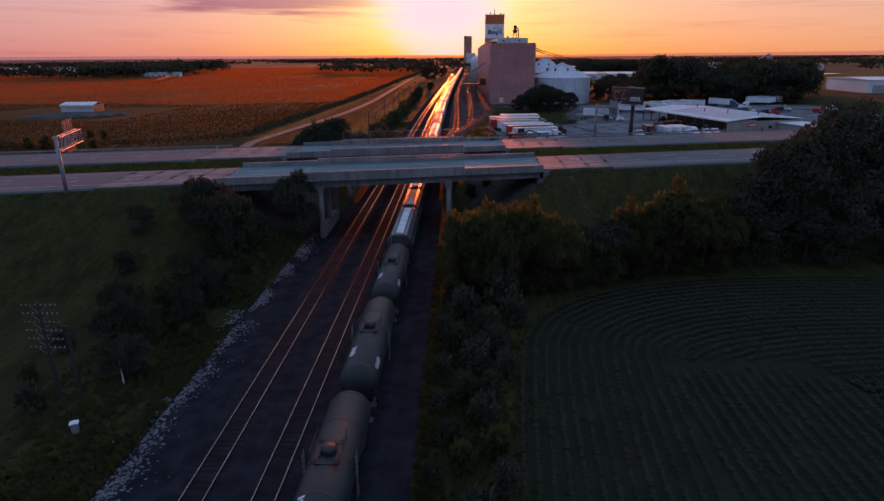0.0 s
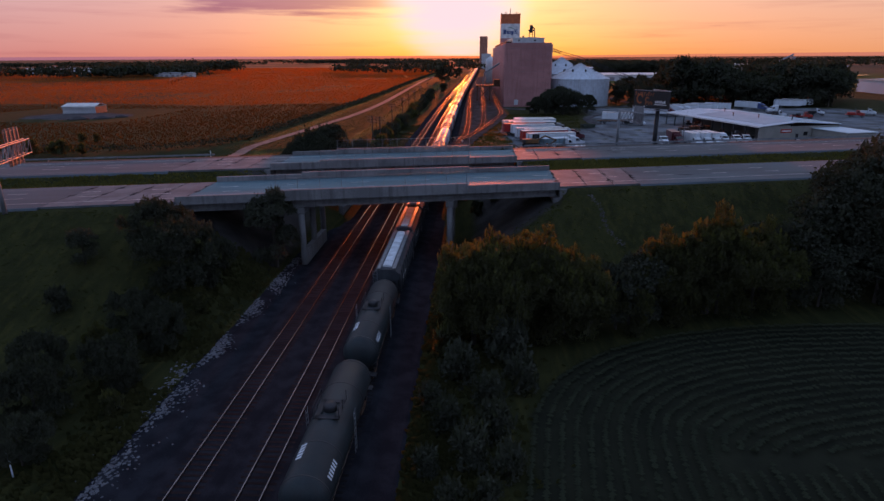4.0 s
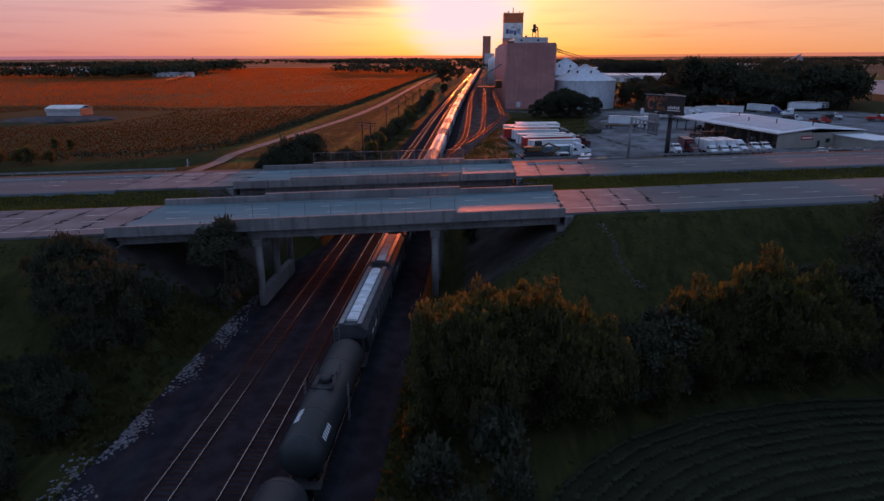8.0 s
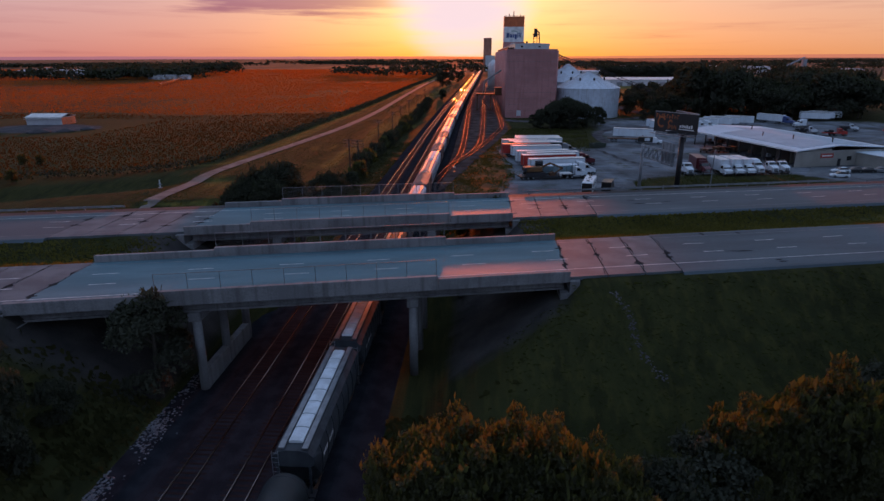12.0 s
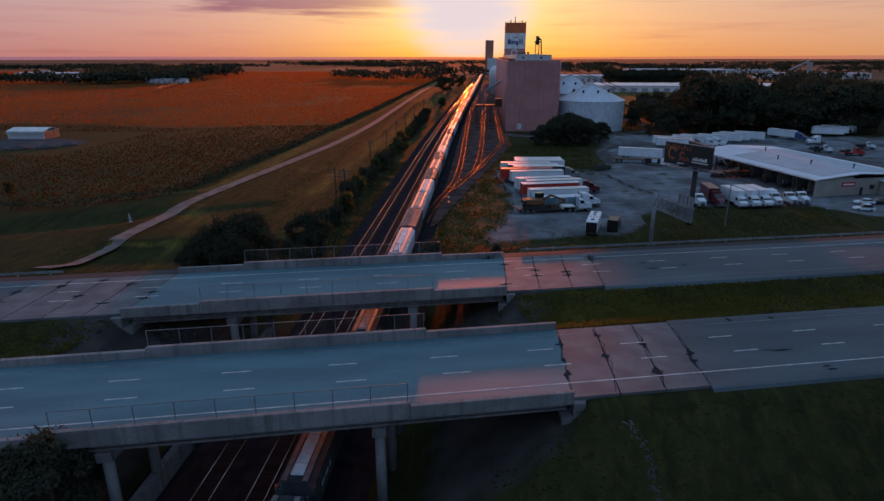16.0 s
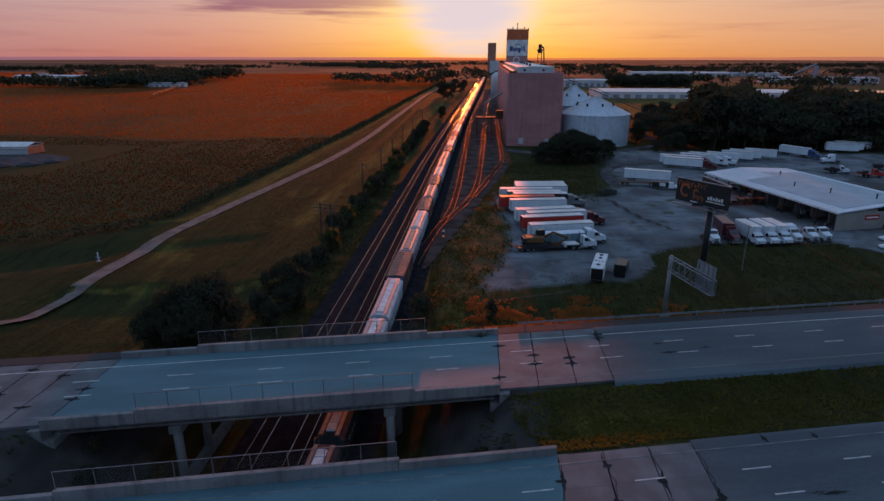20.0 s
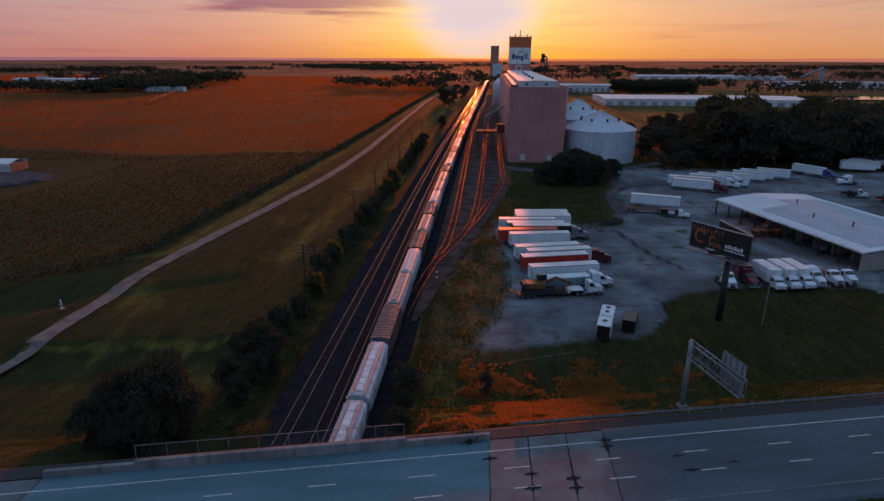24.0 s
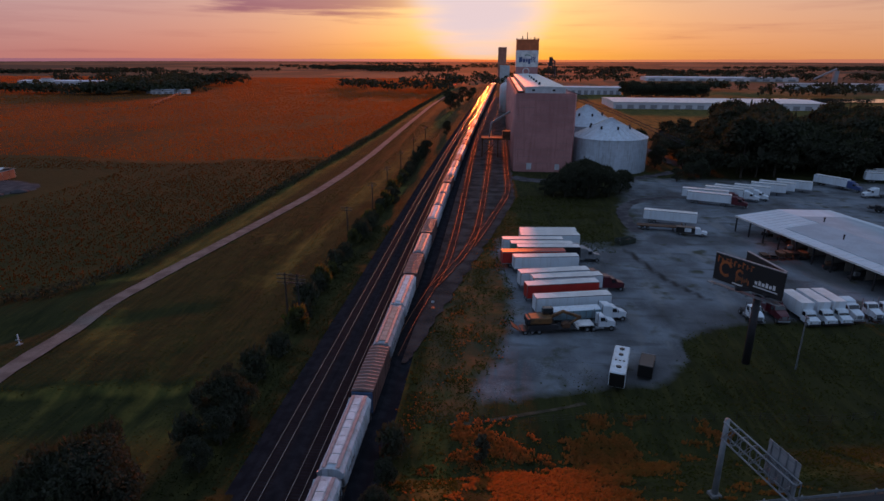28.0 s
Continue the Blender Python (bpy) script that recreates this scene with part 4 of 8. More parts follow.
for line in sidings:
    lay = []
    for (xa, ya), (xb, yb) in zip(line, line[1:]):
        n = max(2, int((yb - ya) / 5))
        lay += [(xa + (xb - xa) * i / n, ya + (yb - ya) * i / n) for i in range(n)]
    lay.append(line[-1])
    for _ in range(3):
        lay = [lay[0], *[((a[0] + 2 * b[0] + c[0]) / 4, (a[1] + 2 * b[1] + c[1]) / 4) for a, b, c in zip(lay, lay[1:], lay[2:])], lay[-1]]
    tr, pts, dirs = lay_track("siding_track", lay, "siding track to the grain elevator with rust-edged rails", lift=-0.02, top=siding_steel)
    rest = Geo()
    for i in range(len(pts) - 1):
        p, q, d = pts[i], pts[i + 1], dirs[i]
        if p.y > 420:
            break
        for j in range(int((q - p).length / 0.6)):
            c = p + (q - p) * ((j + 0.5) * 0.6 / (q - p).length)
            side = Vector((d.y, -d.x, 0))
            a, b = c + side * 1.25, c - side * 1.25
            rest.add([a - d * 0.11 + Vector((0, 0, -0.15)), a + d * 0.11 + Vector((0, 0, -0.15)), b + d * 0.11 + Vector((0, 0, -0.15)), b - d * 0.11 + Vector((0, 0, -0.15))], [(0, 1, 2, 3)])
    part("sleeper_run", rest, sleeper_wood, tr, kind="stuff")
g = Geo()
side_l = [(2.7, 170.2), (3.4, 193.1), (3.7, 231.2), (3.6, 288.3), (3.7, 364.2), (4.1, 459.0), (7.2, 610.2), (13.0, 855.1)]
side_r = [(4.5, 170.3), (9.4, 199.0), (17.0, 241.1), (25.2, 289.1), (25.2, 338.6), (24.8, 384.2), (24.6, 460.2), (28.7, 611.9), (30.5, 857.1)]
left, right = [], []
for i in range(181):
    y = 170 + (840 - 170) * (i / 180) ** 1.6
    left.append((float(np.interp(y, [b for a, b in side_l], [a for a, b in side_l])), y, -0.20))
    right.append((float(np.interp(y, [b for a, b in side_r], [a for a, b in side_r])) - 0.6 + 1.3 * noise.noise((y * 0.22, 3.0, 1.0)) + 0.6 * noise.noise((y * 0.9, 3.0, 5.0)), y, -0.19))
setting("siding_bed", g.ribbon(left, right), surface("cinder", (0.075, 0.066, 0.066), (0.036, 0.032, 0.033), 1.0, scale=5, fine=30, bump=0.3, spec=0.0, dirt=(0.10, 0.058, 0.036)), "grey gravel and cinder bed under the elevator sidings", "gravel bed")

# the farm track beyond the highway
way = [(-64.1, 139.6), (-60.9, 143.3), (-60.1, 157.6), (-60.4, 167.0), (-60.3, 178.4), (-61.1, 187.8), (-59.3, 204.9), (-54.6, 243.7), (-49.1, 293.0), (-47.1, 331.7), (-46.2, 386.4), (-47.6, 482.2), (-49.6, 685.2), (-49.2, 941.1)]
fine_way = []
for i in range(120):
    y = 140 + (900 - 140) * (i / 119) ** 1.7
    fine_way.append((float(np.interp(y, [b for a, b in way], [a for a, b in way])), y))
for _ in range(1):
    fine_way = [fine_way[0], *[((a[0] + 2 * b[0] + c[0]) / 4, b[1]) for a, b, c in zip(fine_way, fine_way[1:], fine_way[2:])], fine_way[-1]]
half = [1.75 + 0.25 * noise.noise((0, y * 0.2, 4)) for x, y in fine_way]
setting("farm_track", Geo().ribbon([(x - h, y, ground_height(x, y) + 0.16) for (x, y), h in zip(fine_way, half)], [(x + h, y, ground_height(x, y) + 0.16) for (x, y), h in zip(fine_way, half)]), path_dirt, "pale dirt farm track winding past the crop field", "track")


# ---- the freight train ----
def bogie(car, y):
    """A two-axle truck under a railway car: side frames, bolster, springs and wheels."""
    b = part("bogie", Geo().box(-1.0, y - 0.18, 0.55, 1.0, y + 0.18, 0.80, 0.03), dark_steel, car, "dark cast-steel truck with two axles")
    for s in (-1, 1):
        part("side_frame", Geo().loft([[(s * x, y + a, z) for x, z in ((0.93, 0.34 + lift), (1.08, 0.34 + lift), (1.08, 0.66 + lift), (0.93, 0.66 + lift))] for a, lift in ((-1.25, 0.14), (-0.8, 0.10), (-0.35, -0.04), (0.35, -0.04), (0.8, 0.10), (1.25, 0.14))]), rust, b)
    for d in (-0.88, 0.88):
        w = Geo()
        for s in (-1, 1):
            w.tube((s * 0.68, y + d, 0.46), (s * 0.82, y + d, 0.46), 0.46, n=16)
        w.tube((-0.9, y + d, 0.46), (0.9, y + d, 0.46), 0.09, n=8)
        part("wheelset", w, dark_steel, b)


def ladder(g, x, y, z0, z1, w=0.45, along_y=False):
    for s in (-1, 1):
        a = (x, y + s * w / 2) if along_y else (x + s * w / 2, y)
        g.tube((*a, z0), (*a, z1), 0.025, n=5)
    for z in np.arange(z0 + 0.25, z1, 0.38):
        if along_y:
            g.tube((x, y - w / 2, z), (x, y + w / 2, z), 0.018, n=4)
        else:
            g.tube((x - w / 2, y, z), (x + w / 2, y, z), 0.018, n=4)
    return g


def underframe(car, L):
    part("centre_sill", Geo().box(-0.35, -L / 2 + 0.2, 0.80, 0.35, L / 2 - 0.2, 1.12, 0.03), dark_steel, car)
    for s in (-1, 1):
        part("coupler", Geo().box(-0.13, s * (L / 2 - 0.35) - 0.42, 0.72, 0.13, s * (L / 2 - 0.35) + 0.42, 1.0, 0.04), dark_steel, car)
        bogie(car, s * (L / 2 - 2.3))


def tank_car(m, L=16.6, paint=None, label="grimy black tank car with a domed top fitting"):
    car = thing("tank_car", label, "railway car", m, group="cars of the freight train")
    underframe(car, L)
    R, zc, half = 1.52, 2.62, L / 2 - 0.75
    rings = []
    for y, k in ((-half, 0.05), (-half + 0.06, 0.45), (-half + 0.25, 0.75), (-half + 0.55, 0.94), (-half + 0.85, 1.0), (half - 0.85, 1.0), (half - 0.55, 0.94), (half - 0.25, 0.75), (half - 0.06, 0.45), (half, 0.05)):
        rings.append([(R * k * math.cos(2 * math.pi * i / 28), y, zc + R * k * math.sin(2 * math.pi * i / 28)) for i in range(28)])
    part("tank", Geo().loft(rings), paint or tank_black, car, smooth=True)
    for y in (-half + 0.95, half - 0.95, -half / 2.2, half / 2.2):
        part("band", Geo().loft([[(1.535 * math.cos(2 * math.pi * i / 28), y + d, zc + 1.535 * math.sin(2 * math.pi * i / 28)) for i in range(28)] for d in (-0.05, 0.05)]), dark_steel, car, smooth=True)
    part("dome", Geo().lathe([(0.46, zc + 1.40), (0.46, zc + 1.83), (0.40, zc + 1.92), (0.05, zc + 1.96)], 18), dark_steel, car, "round steel valve housing", smooth=True)
    pl = Geo()
    pl.box(-0.85, -1.15, zc + 1.50, -0.5, 1.15, zc + 1.55)
    pl.box(0.5, -1.15, zc + 1.50, 0.85, 1.15, zc + 1.55)
    pl.box(-0.85, 0.75, zc + 1.50, 0.85, 1.15, zc + 1.55)
    pl.box(-0.85, -1.15, zc + 1.50, 0.85, -0.75, zc + 1.55)
    part("platform", pl, dark_steel, car, "grated steel walkway round the fittings")
    for x in (-0.85, 0.85):
        rl = Geo()
        for y in (-1.15, 0, 1.15):
            rl.tube((x, y, zc + 1.5), (x, y, zc + 2.35), 0.022, n=5)
        for z in (1.95, 2.35):
            rl.tube((x, -1.15, zc + z), (x, 1.15, zc + z), 0.022, n=5)
        part("handrail", rl, dark_steel, car)
    for s in (-1, 1):
        part("ladder", ladder(Geo(), s * 1.62, 0.0, 0.9, zc + 1.5, along_y=True), steel_grey, car)
        part("saddle", Geo().box(-1.25, s * (half - 1.4) - 0.25, 1.05, 1.25, s * (half - 1.4) + 0.25, 1.55, 0.05), dark_steel, car)
        part("end_platform", Geo().box(-1.45, s * (half + 0.1) - 0.35, 1.10, 1.45, s * (half + 0.1) + 0.35, 1.18), dark_steel, car)
    bars = Geo()
    for k in range(6):
        a0 = 0.42
        for x, y0 in ((1, -half + 1.6),):
            y = y0 + k * 0.28
            p = [(1.545 * math.cos(a), yy, zc + 1.545 * math.sin(a)) for yy in (y, y + 0.16) for a in (a0, a0 + 0.26)]
            bars.add(p, [(0, 1, 3, 2)])
    part("marking", bars, white_paint, car, "white painted reporting marks")
    mk = Geo()
    for k in range(5):
        y = -half + 2.6 + k * 0.30
        p = [(1.545 * math.cos(a), yy, zc + 1.545 * math.sin(a)) for yy in (y, y + 0.20) for a in (1.95, 2.25)]
        mk.add(p, [(0, 1, 3, 2)])
    part("marking", mk, white_paint, car, "white painted panel on the tank's shoulder")
    return car


def covered_hopper(m, L=16.2, paint=None, hatch=None, label="", roof=None):
    car = thing("covered_hopper", label, "railway car", m, group="cars of the freight train")
    paint = paint or hopper_grey
    underframe(car, L)
    half = L / 2 - 0.55
    side = [(1.18, 1.15), (1.45, 1.55), (1.56, 2.4), (1.56, 3.4), (1.42, 4.05), (1.05, 4.42), (0.45, 4.55)]
    outline = side + [(-x, z) for x, z in reversed(side)]
    part("body", Geo().along(outline, -half + 1.5, half - 1.5), paint, car)
    for s in (-1, 1):
        rings = []
        for y, k in ((half - 1.5, 0.0), (half - 0.75, 0.35), (half - 0.05, 0.62)):
            rings.append([(x * (1 - 0.04 * k), s * y, 4.55 - (4.55 - z) * (1 - k)) if z < 3.6 else (x * (1 - 0.02 * k), s * y, z) for x, z in outline])
        part("end_sheet", Geo().loft(rings), paint, car)
        part("end_post", Geo().box(-1.2, s * (half - 0.08) - 0.05, 1.05, -1.05, s * (half - 0.08) + 0.05, 3.4).box(1.05, s * (half - 0.08) - 0.05, 1.05, 1.2, s * (half - 0.08) + 0.05, 3.4), paint, car)
        part("ladder", ladder(Geo(), s * 1.2, s * (half + 0.04), 0.7, 4.5), steel_grey, car)
        part("end_platform", Geo().box(-1.4, s * (half - 0.1) - 0.4, 1.0, 1.4, s * (half - 0.1) + 0.4, 1.08), dark_steel, car)
        part("running_board", Geo().box(s * 0.62, -half + 0.2, 4.60, s * 1.02, half - 0.2, 4.66) if s > 0 else Geo().box(-1.02, -half + 0.2, 4.60, -0.62, half - 0.2, 4.66), steel_grey, car)
    for k in range(8):
        y0 = -half + 0.9 + k * (2 * half - 1.8) / 8
        y1 = y0 + (2 * half - 1.8) / 8 - 0.12
        cover = [(-0.5, 4.55), (-0.5, 4.68), (-0.28, 4.76), (0.28, 4.76), (0.5, 4.68), (0.5, 4.55)]
        part("hatch", Geo().along(cover, y0, y1), hatch or hatch_white, car, "pale raised hatch cover")
    for y in np.linspace(-half + 1.6, half - 1.6, 8):
        for s in (-1, 1):
            part("side_stake", Geo().loft([[(s * (x + e), y + d, z) for x, z in ((1.45, 1.55), (1.565, 2.4), (1.565, 3.4), (1.43, 4.03)) for e in (0.0,)] + [(s * (x + 0.06), y + d, z) for x, z in ((1.43, 4.03), (1.565, 3.4), (1.565, 2.4), (1.45, 1.55))] for d in (-0.05, 0.05)]), paint, car)
    for y in (-4.2, 0, 4.2):
        part("outlet", Geo().loft([[(sx * w, y + sy * w2, z) for sx, sy in ((-1, -1), (1, -1), (1, 1), (-1, 1))] for w, w2, z in ((1.15, 2.0, 1.16), (0.45, 0.5, 0.40), (0.45, 0.5, 0.28))]), paint, car)
    bars = Geo()
    for k in range(7):
        bars.box(1.565, -half + 2.0 + k * 0.42, 2.7, 1.572, -half + 2.3 + k * 0.42, 3.05)
    part("marking", bars, sign_white if paint is hopper_dark else dark_steel, car, "painted reporting marks")
    return car


def boxcar(m, L=14.2, paint=None, end_paint=None, label=""):
    car = thing("boxcar", label, "railway car", m, group="cars of the freight train")
    underframe(car, L)
    half = L / 2 - 0.5
    part("body", Geo().along([(1.5, 1.05), (1.5, 4.35), (-1.5, 4.35), (-1.5, 1.05)], -half, half), paint or boxcar_brown, car)
    part("roof", Geo().along([(1.56, 4.34), (1.50, 4.45), (0.0, 4.62), (-1.50, 4.45), (-1.56, 4.34)], -half - 0.02, half + 0.02), paint or boxcar_brown, car)
    for y in np.linspace(-half + 0.5, half - 0.5, 14):
        part("roof_rib", Geo().along([(1.5, 4.44), (1.5, 4.50), (0.0, 4.68), (-1.5, 4.50), (-1.5, 4.44), (0.0, 4.60)], y - 0.06, y + 0.06), steel_grey, car)
    for s in (-1, 1):
        e = part("end_wall", Geo().box(-1.45, s * half - 0.04, 1.08, 1.45, s * half + 0.04, 4.32), end_paint or paint or boxcar_brown, car)
        for z in np.linspace(1.4, 4.1, 8):
            part("end_rib", Geo().box(-1.4, s * half - 0.10, z - 0.08, 1.4, s * half + 0.10, z + 0.08, 0.03), end_paint or paint or boxcar_brown, e)
        part("ladder", ladder(Geo(), s * 1.2, s * (half + 0.14), 0.7, 4.3), steel_grey, car)
        part("door", Geo().box(s * 1.5 - 0.05, -1.6, 1.15, s * 1.5 + 0.05, 1.6, 4.2, 0.01), paint or boxcar_brown, car)
        for y in np.linspace(-half + 0.4, half - 0.4, 12):
            if abs(y) > 1.8:
                part("side_post", Geo().box(s * 1.5 - 0.05, y - 0.05, 1.1, s * 1.5 + 0.05, y + 0.05, 4.3), paint or boxcar_brown, car)
    return car


def far_car(m, paint=None, hatch=None, label=""):
    """A hopper far along the line, with the parts that still show there."""
    car = thing("covered_hopper", label, "railway car", m, group="cars of the freight train")
    side = [(1.18, 1.15), (1.45, 1.55), (1.56, 2.4), (1.56, 3.4), (1.42, 4.05), (1.05, 4.42), (0.45, 4.55)]
    part("body", Geo().along(side + [(-x, z) for x, z in reversed(side)], -7.3, 7.3), paint, car)
    part("sill", Geo().box(-0.4, -8.0, 0.8, 0.4, 8.0, 1.15), dark_steel, car)
    for k in range(4):
        part("hatch", Geo().along([(-0.5, 4.55), (-0.5, 4.68), (-0.28, 4.76), (0.28, 4.76), (0.5, 4.68), (0.5, 4.55)], -6.9 + 3.5 * k, -3.6 + 3.5 * k), hatch, car, "pale raised hatch cover")
    for s in (-1, 1):
        part("bogie", Geo().box(-1.05, s * 5.8 - 1.3, 0.0, 1.05, s * 5.8 + 1.3, 0.8, 0.2), dark_steel, car)
    return car


proto = {}


def place_car(key, builder, y, **kw):
    d = (bend(y + 4) - bend(y - 4)) / 8
    m = pose(bend(y), y, 0.0, 0, 0, -math.degrees(math.atan(d)))
    if key not in proto:
        proto[key] = builder(m, **kw)
        return proto[key]
    return copy_thing(proto[key], m)


CARS = [("tank", -29.3), ("tank", -11.9), ("tank", 5.5), ("tank", 22.9), ("tank", 40.2), ("tank", 57.6), ("dark", 73.7), ("short", 88.3), ("short", 101.1), ("short", 113.9),
        ("white", 128.5), ("white", 144.7), ("blue", 160.0), ("dark_red", 174.9), ("white", 190.9), ("brown", 206.0), ("dark_red", 221.4), ("brown", 236.6)]
y = 252.0
cycle = itertools.cycle(["white", "dark_red", "grey", "brown", "white", "grey", "dark_red", "white"])
while y < 1150:
    CARS.append((next(cycle), y))
    y += 16.4
KINDS = {
    "tank": (tank_car, {}),
    "dark": (covered_hopper, dict(paint=hopper_dark, label="dark weathered covered hopper with pale roof hatches")),
    "grey": (covered_hopper, dict(paint=hopper_grey, hatch=hatch_tan, label="dull grey covered hopper with tan roof hatches")),
    "white": (covered_hopper, dict(paint=hopper_white, label="pale grey covered hopper with white roof hatches")),
    "dark_red": (covered_hopper, dict(paint=hopper_grey, hatch=hatch_tan, label="grey covered hopper with rusty tan hatch covers")),
    "brown": (boxcar, dict(paint=boxcar_brown, label="brown boxcar with a ribbed steel roof")),
    "short": (covered_hopper, dict(L=12.7, paint=hopper_dark, label="short dark two-bay covered hopper with pale hatches")),
    "blue": (boxcar, dict(paint=boxcar_brown, end_paint=boxcar_blue, label="brown boxcar with a bright blue end wall and ribbed roof")),
}
FAR_KINDS = {"white": dict(paint=hopper_white, hatch=hatch_white, label="pale grey covered hopper far along the line"), "grey": dict(paint=hopper_grey, hatch=hatch_tan, label="dull grey covered hopper far along the line"), "dark_red": dict(paint=boxcar_brown, hatch=hatch_tan, label="brown covered hopper far along the line"), "brown": dict(paint=hopper_dark, hatch=hatch_tan, label="dark covered hopper far along the line")}
for key, y in CARS:
    if y < 330:
        place_car(key, KINDS[key][0], y, **KINDS[key][1])
    else:
        place_car("far_" + key, far_car, y, **FAR_KINDS[key])

# ---- grain elevator ----
el = thing("grain_elevator", "tall concrete grain elevator, pink evening glow in its colour, with a striped headhouse", "grain elevator")
EX0, EX1, EY0, EY1, EH = 25.3, 50.4, 346.2, 563.5, 32.4
# the storage block: a row of slip-formed silos, flush at the end wall
block = Geo()
block.box(EX0, EY0, -1, EX1, EY1, EH, 0.12)
part("storage_block", block, glow_concrete, el, "blank slip-formed concrete wall, coloured with pink evening glow")
for side, x in ((-1, EX0), (1, EX1)):
    for k in range(26):
        yy = EY0 + 4.1 + k * 8.2
        part("silo", Geo().tube((x + side * -2.6, yy, -1), (x + side * -2.6, yy, EH - 0.02), 3.6, n=20), glow_concrete, el, smooth=True)
for z in np.arange(3.0, EH, 3.0):
    part("pour_line", Geo().box(EX0 + 0.2, EY0 - 0.02, z - 0.03, EX1 - 0.2, EY0 + 0.02, z + 0.03), concrete, el)
part("parapet", Geo().box(EX0 + 0.1, EY0 + 0.02, EH, EX1 - 0.1, EY0 + 0.32, EH + 0.55).box(EX0 + 0.1, EY0 + 0.34, EH, EX0 + 0.4, EY1 - 40, EH + 0.55).box(EX1 - 0.4, EY0 + 0.34, EH, EX1 - 0.1, EY1 - 40, EH + 0.55), glow_concrete, el)
gal = part("roof_gallery", Geo().box(29.2, EY0 + 1.4, EH + 0.01, 46.3, 542, EH + 2.9, 0.05), sheet_metal, el, "long pale sheet-metal gallery on the roof")
part("gallery_roof", Geo().along([(28.9, EH + 2.90), (28.9, EH + 3.05), (37.7, EH + 3.40), (46.6, EH + 3.05), (46.6, EH + 2.90)], EY0 + 1.1, 542.3), roof_white, gal)
for x in (32.7, 41.3):
    part("window", Geo().box(x - 0.6, EY0 + 1.34, EH + 1.3, x + 0.6, EY0 + 1.45, EH + 2.1), glass_dark, gal)
for k in range(5):
    part("roof_vent", Geo().lathe([(0.5, EH + 3.2), (0.5, EH + 4.0), (0.75, EH + 4.1), (0.1, EH + 4.6)], 10, 36.0 + 0.2 * k, 362 + 26 * k), dark_steel, gal)
cv = Geo()
for x in (25.9, 28.5):
    cv.box(x, EY0 + 2, EH + 0.56, x + 0.25, 542, EH + 1.6)
for yy in np.arange(EY0 + 2, 542, 5.0):
    cv.box(26.15, yy, EH + 0.56, 28.5, yy + 0.4, EH + 1.2)
part("conveyor", cv, rust, el, "open roof conveyor along the edge")
part("conveyor_cover", Geo().box(26.4, EY0 + 0.6, EH + 1.25, 28.3, EY0 + 60, EH + 1.5).box(26.4, EY0 + 66, EH + 1.25, 28.3, EY0 + 170, EH + 1.5), roof_white, el)
hh = part("headhouse", Geo().box(30.6, 543.6, EH - 8, 46.6, 563.0, 40.3, 0.1), glow_concrete, el, "square concrete headhouse tower")
part("white_band", Geo().box(30.6, 543.6, 40.3, 46.6, 563.0, 51.9, 0.05), sign_white, hh, "broad white painted band")
part("orange_band", Geo().box(30.6, 543.6, 51.9, 46.6, 563.0, 59.6, 0.05), sign_orange, hh, "orange-red painted top band")
for x0, x1, z0, z1 in ((32.6, 35.0, 43.6, 47.2), (35.4, 37.2, 43.6, 46.1), (37.6, 38.8, 43.6, 46.1), (39.2, 41.0, 42.6, 46.1), (41.4, 42.0, 43.6, 47.0), (42.5, 43.2, 43.6, 47.4), (43.7, 44.4, 43.6, 47.4)):
    part("emblem_stroke", Geo().box(x0, 543.50, z0, x1, 543.59, z1), blue_paint, hh, "dark blue painted mark")
arc = Geo()
arc.ribbon([(38.2 + 3.6 * math.cos(a), 543.55, 46.2 + 2.2 * math.sin(a)) for a in np.linspace(0.25, 2.0, 12)], [(38.2 + 4.1 * math.cos(a), 543.55, 46.2 + 2.8 * math.sin(a)) for a in np.linspace(0.25, 2.0, 12)])
part("emblem_arc", arc, green_paint, hh)
rings = Geo()
for a in np.linspace(0, 2 * math.pi, 24, endpoint=False):
    rings.add([(38.0 + r * math.cos(b), 543.55, 37.2 + r * math.sin(b)) for r in (1.9, 2.6) for b in (a, a + 0.262)], [(0, 1, 3, 2)])
part("seal", rings, sign_white, hh, "faded round painted seal")
part("roof_rail", Geo().box(30.6, 543.7, 59.6, 30.75, 562.9, 60.3).box(46.45, 543.7, 59.6, 46.6, 562.9, 60.3).box(30.76, 543.65, 60.15, 46.44, 543.75, 60.3), rust, hh)
for x, z in ((34.8, 62.0), (38.4, 64.5), (43.8, 61.6)):
    part("mast", Geo().tube((x, 552, 59.6), (x, 552, z), 0.35, 0.25, 8), dark_steel, hh)
part("goods_door", Geo().box(31.0, EY0 - 0.06, 0.3, 33.2, EY0 + 0.1, 3.1, 0.02), sheet_metal, el, "pale metal door at the foot")
part("goods_door", Geo().box(43.4, EY0 - 0.06, 0.3, 45.4, EY0 + 0.1, 2.8, 0.02), sheet_metal, el, "pale metal door at the foot")
leg = Geo()
for dx, dy in ((0, 0), (2.4, 0), (0, 2.4), (2.4, 2.4)):
    leg.box(48.4 + dx, 470 + dy, EH, 48.65 + dx, 470.25 + dy, 43.5)
for z in np.arange(EH + 1.5, 43.6, 2.4):
    leg.box(48.4, 470, z, 51.05, 470.2, z + 0.2).box(48.4, 472.3, z, 51.05, 472.5, z + 0.2)
leg.box(47.8, 469.6, 43.4, 51.6, 473, 44.2)
leg.tube((49.7, 471, 42.0), (49.7, 471, 47.5), 1.1, n=12)
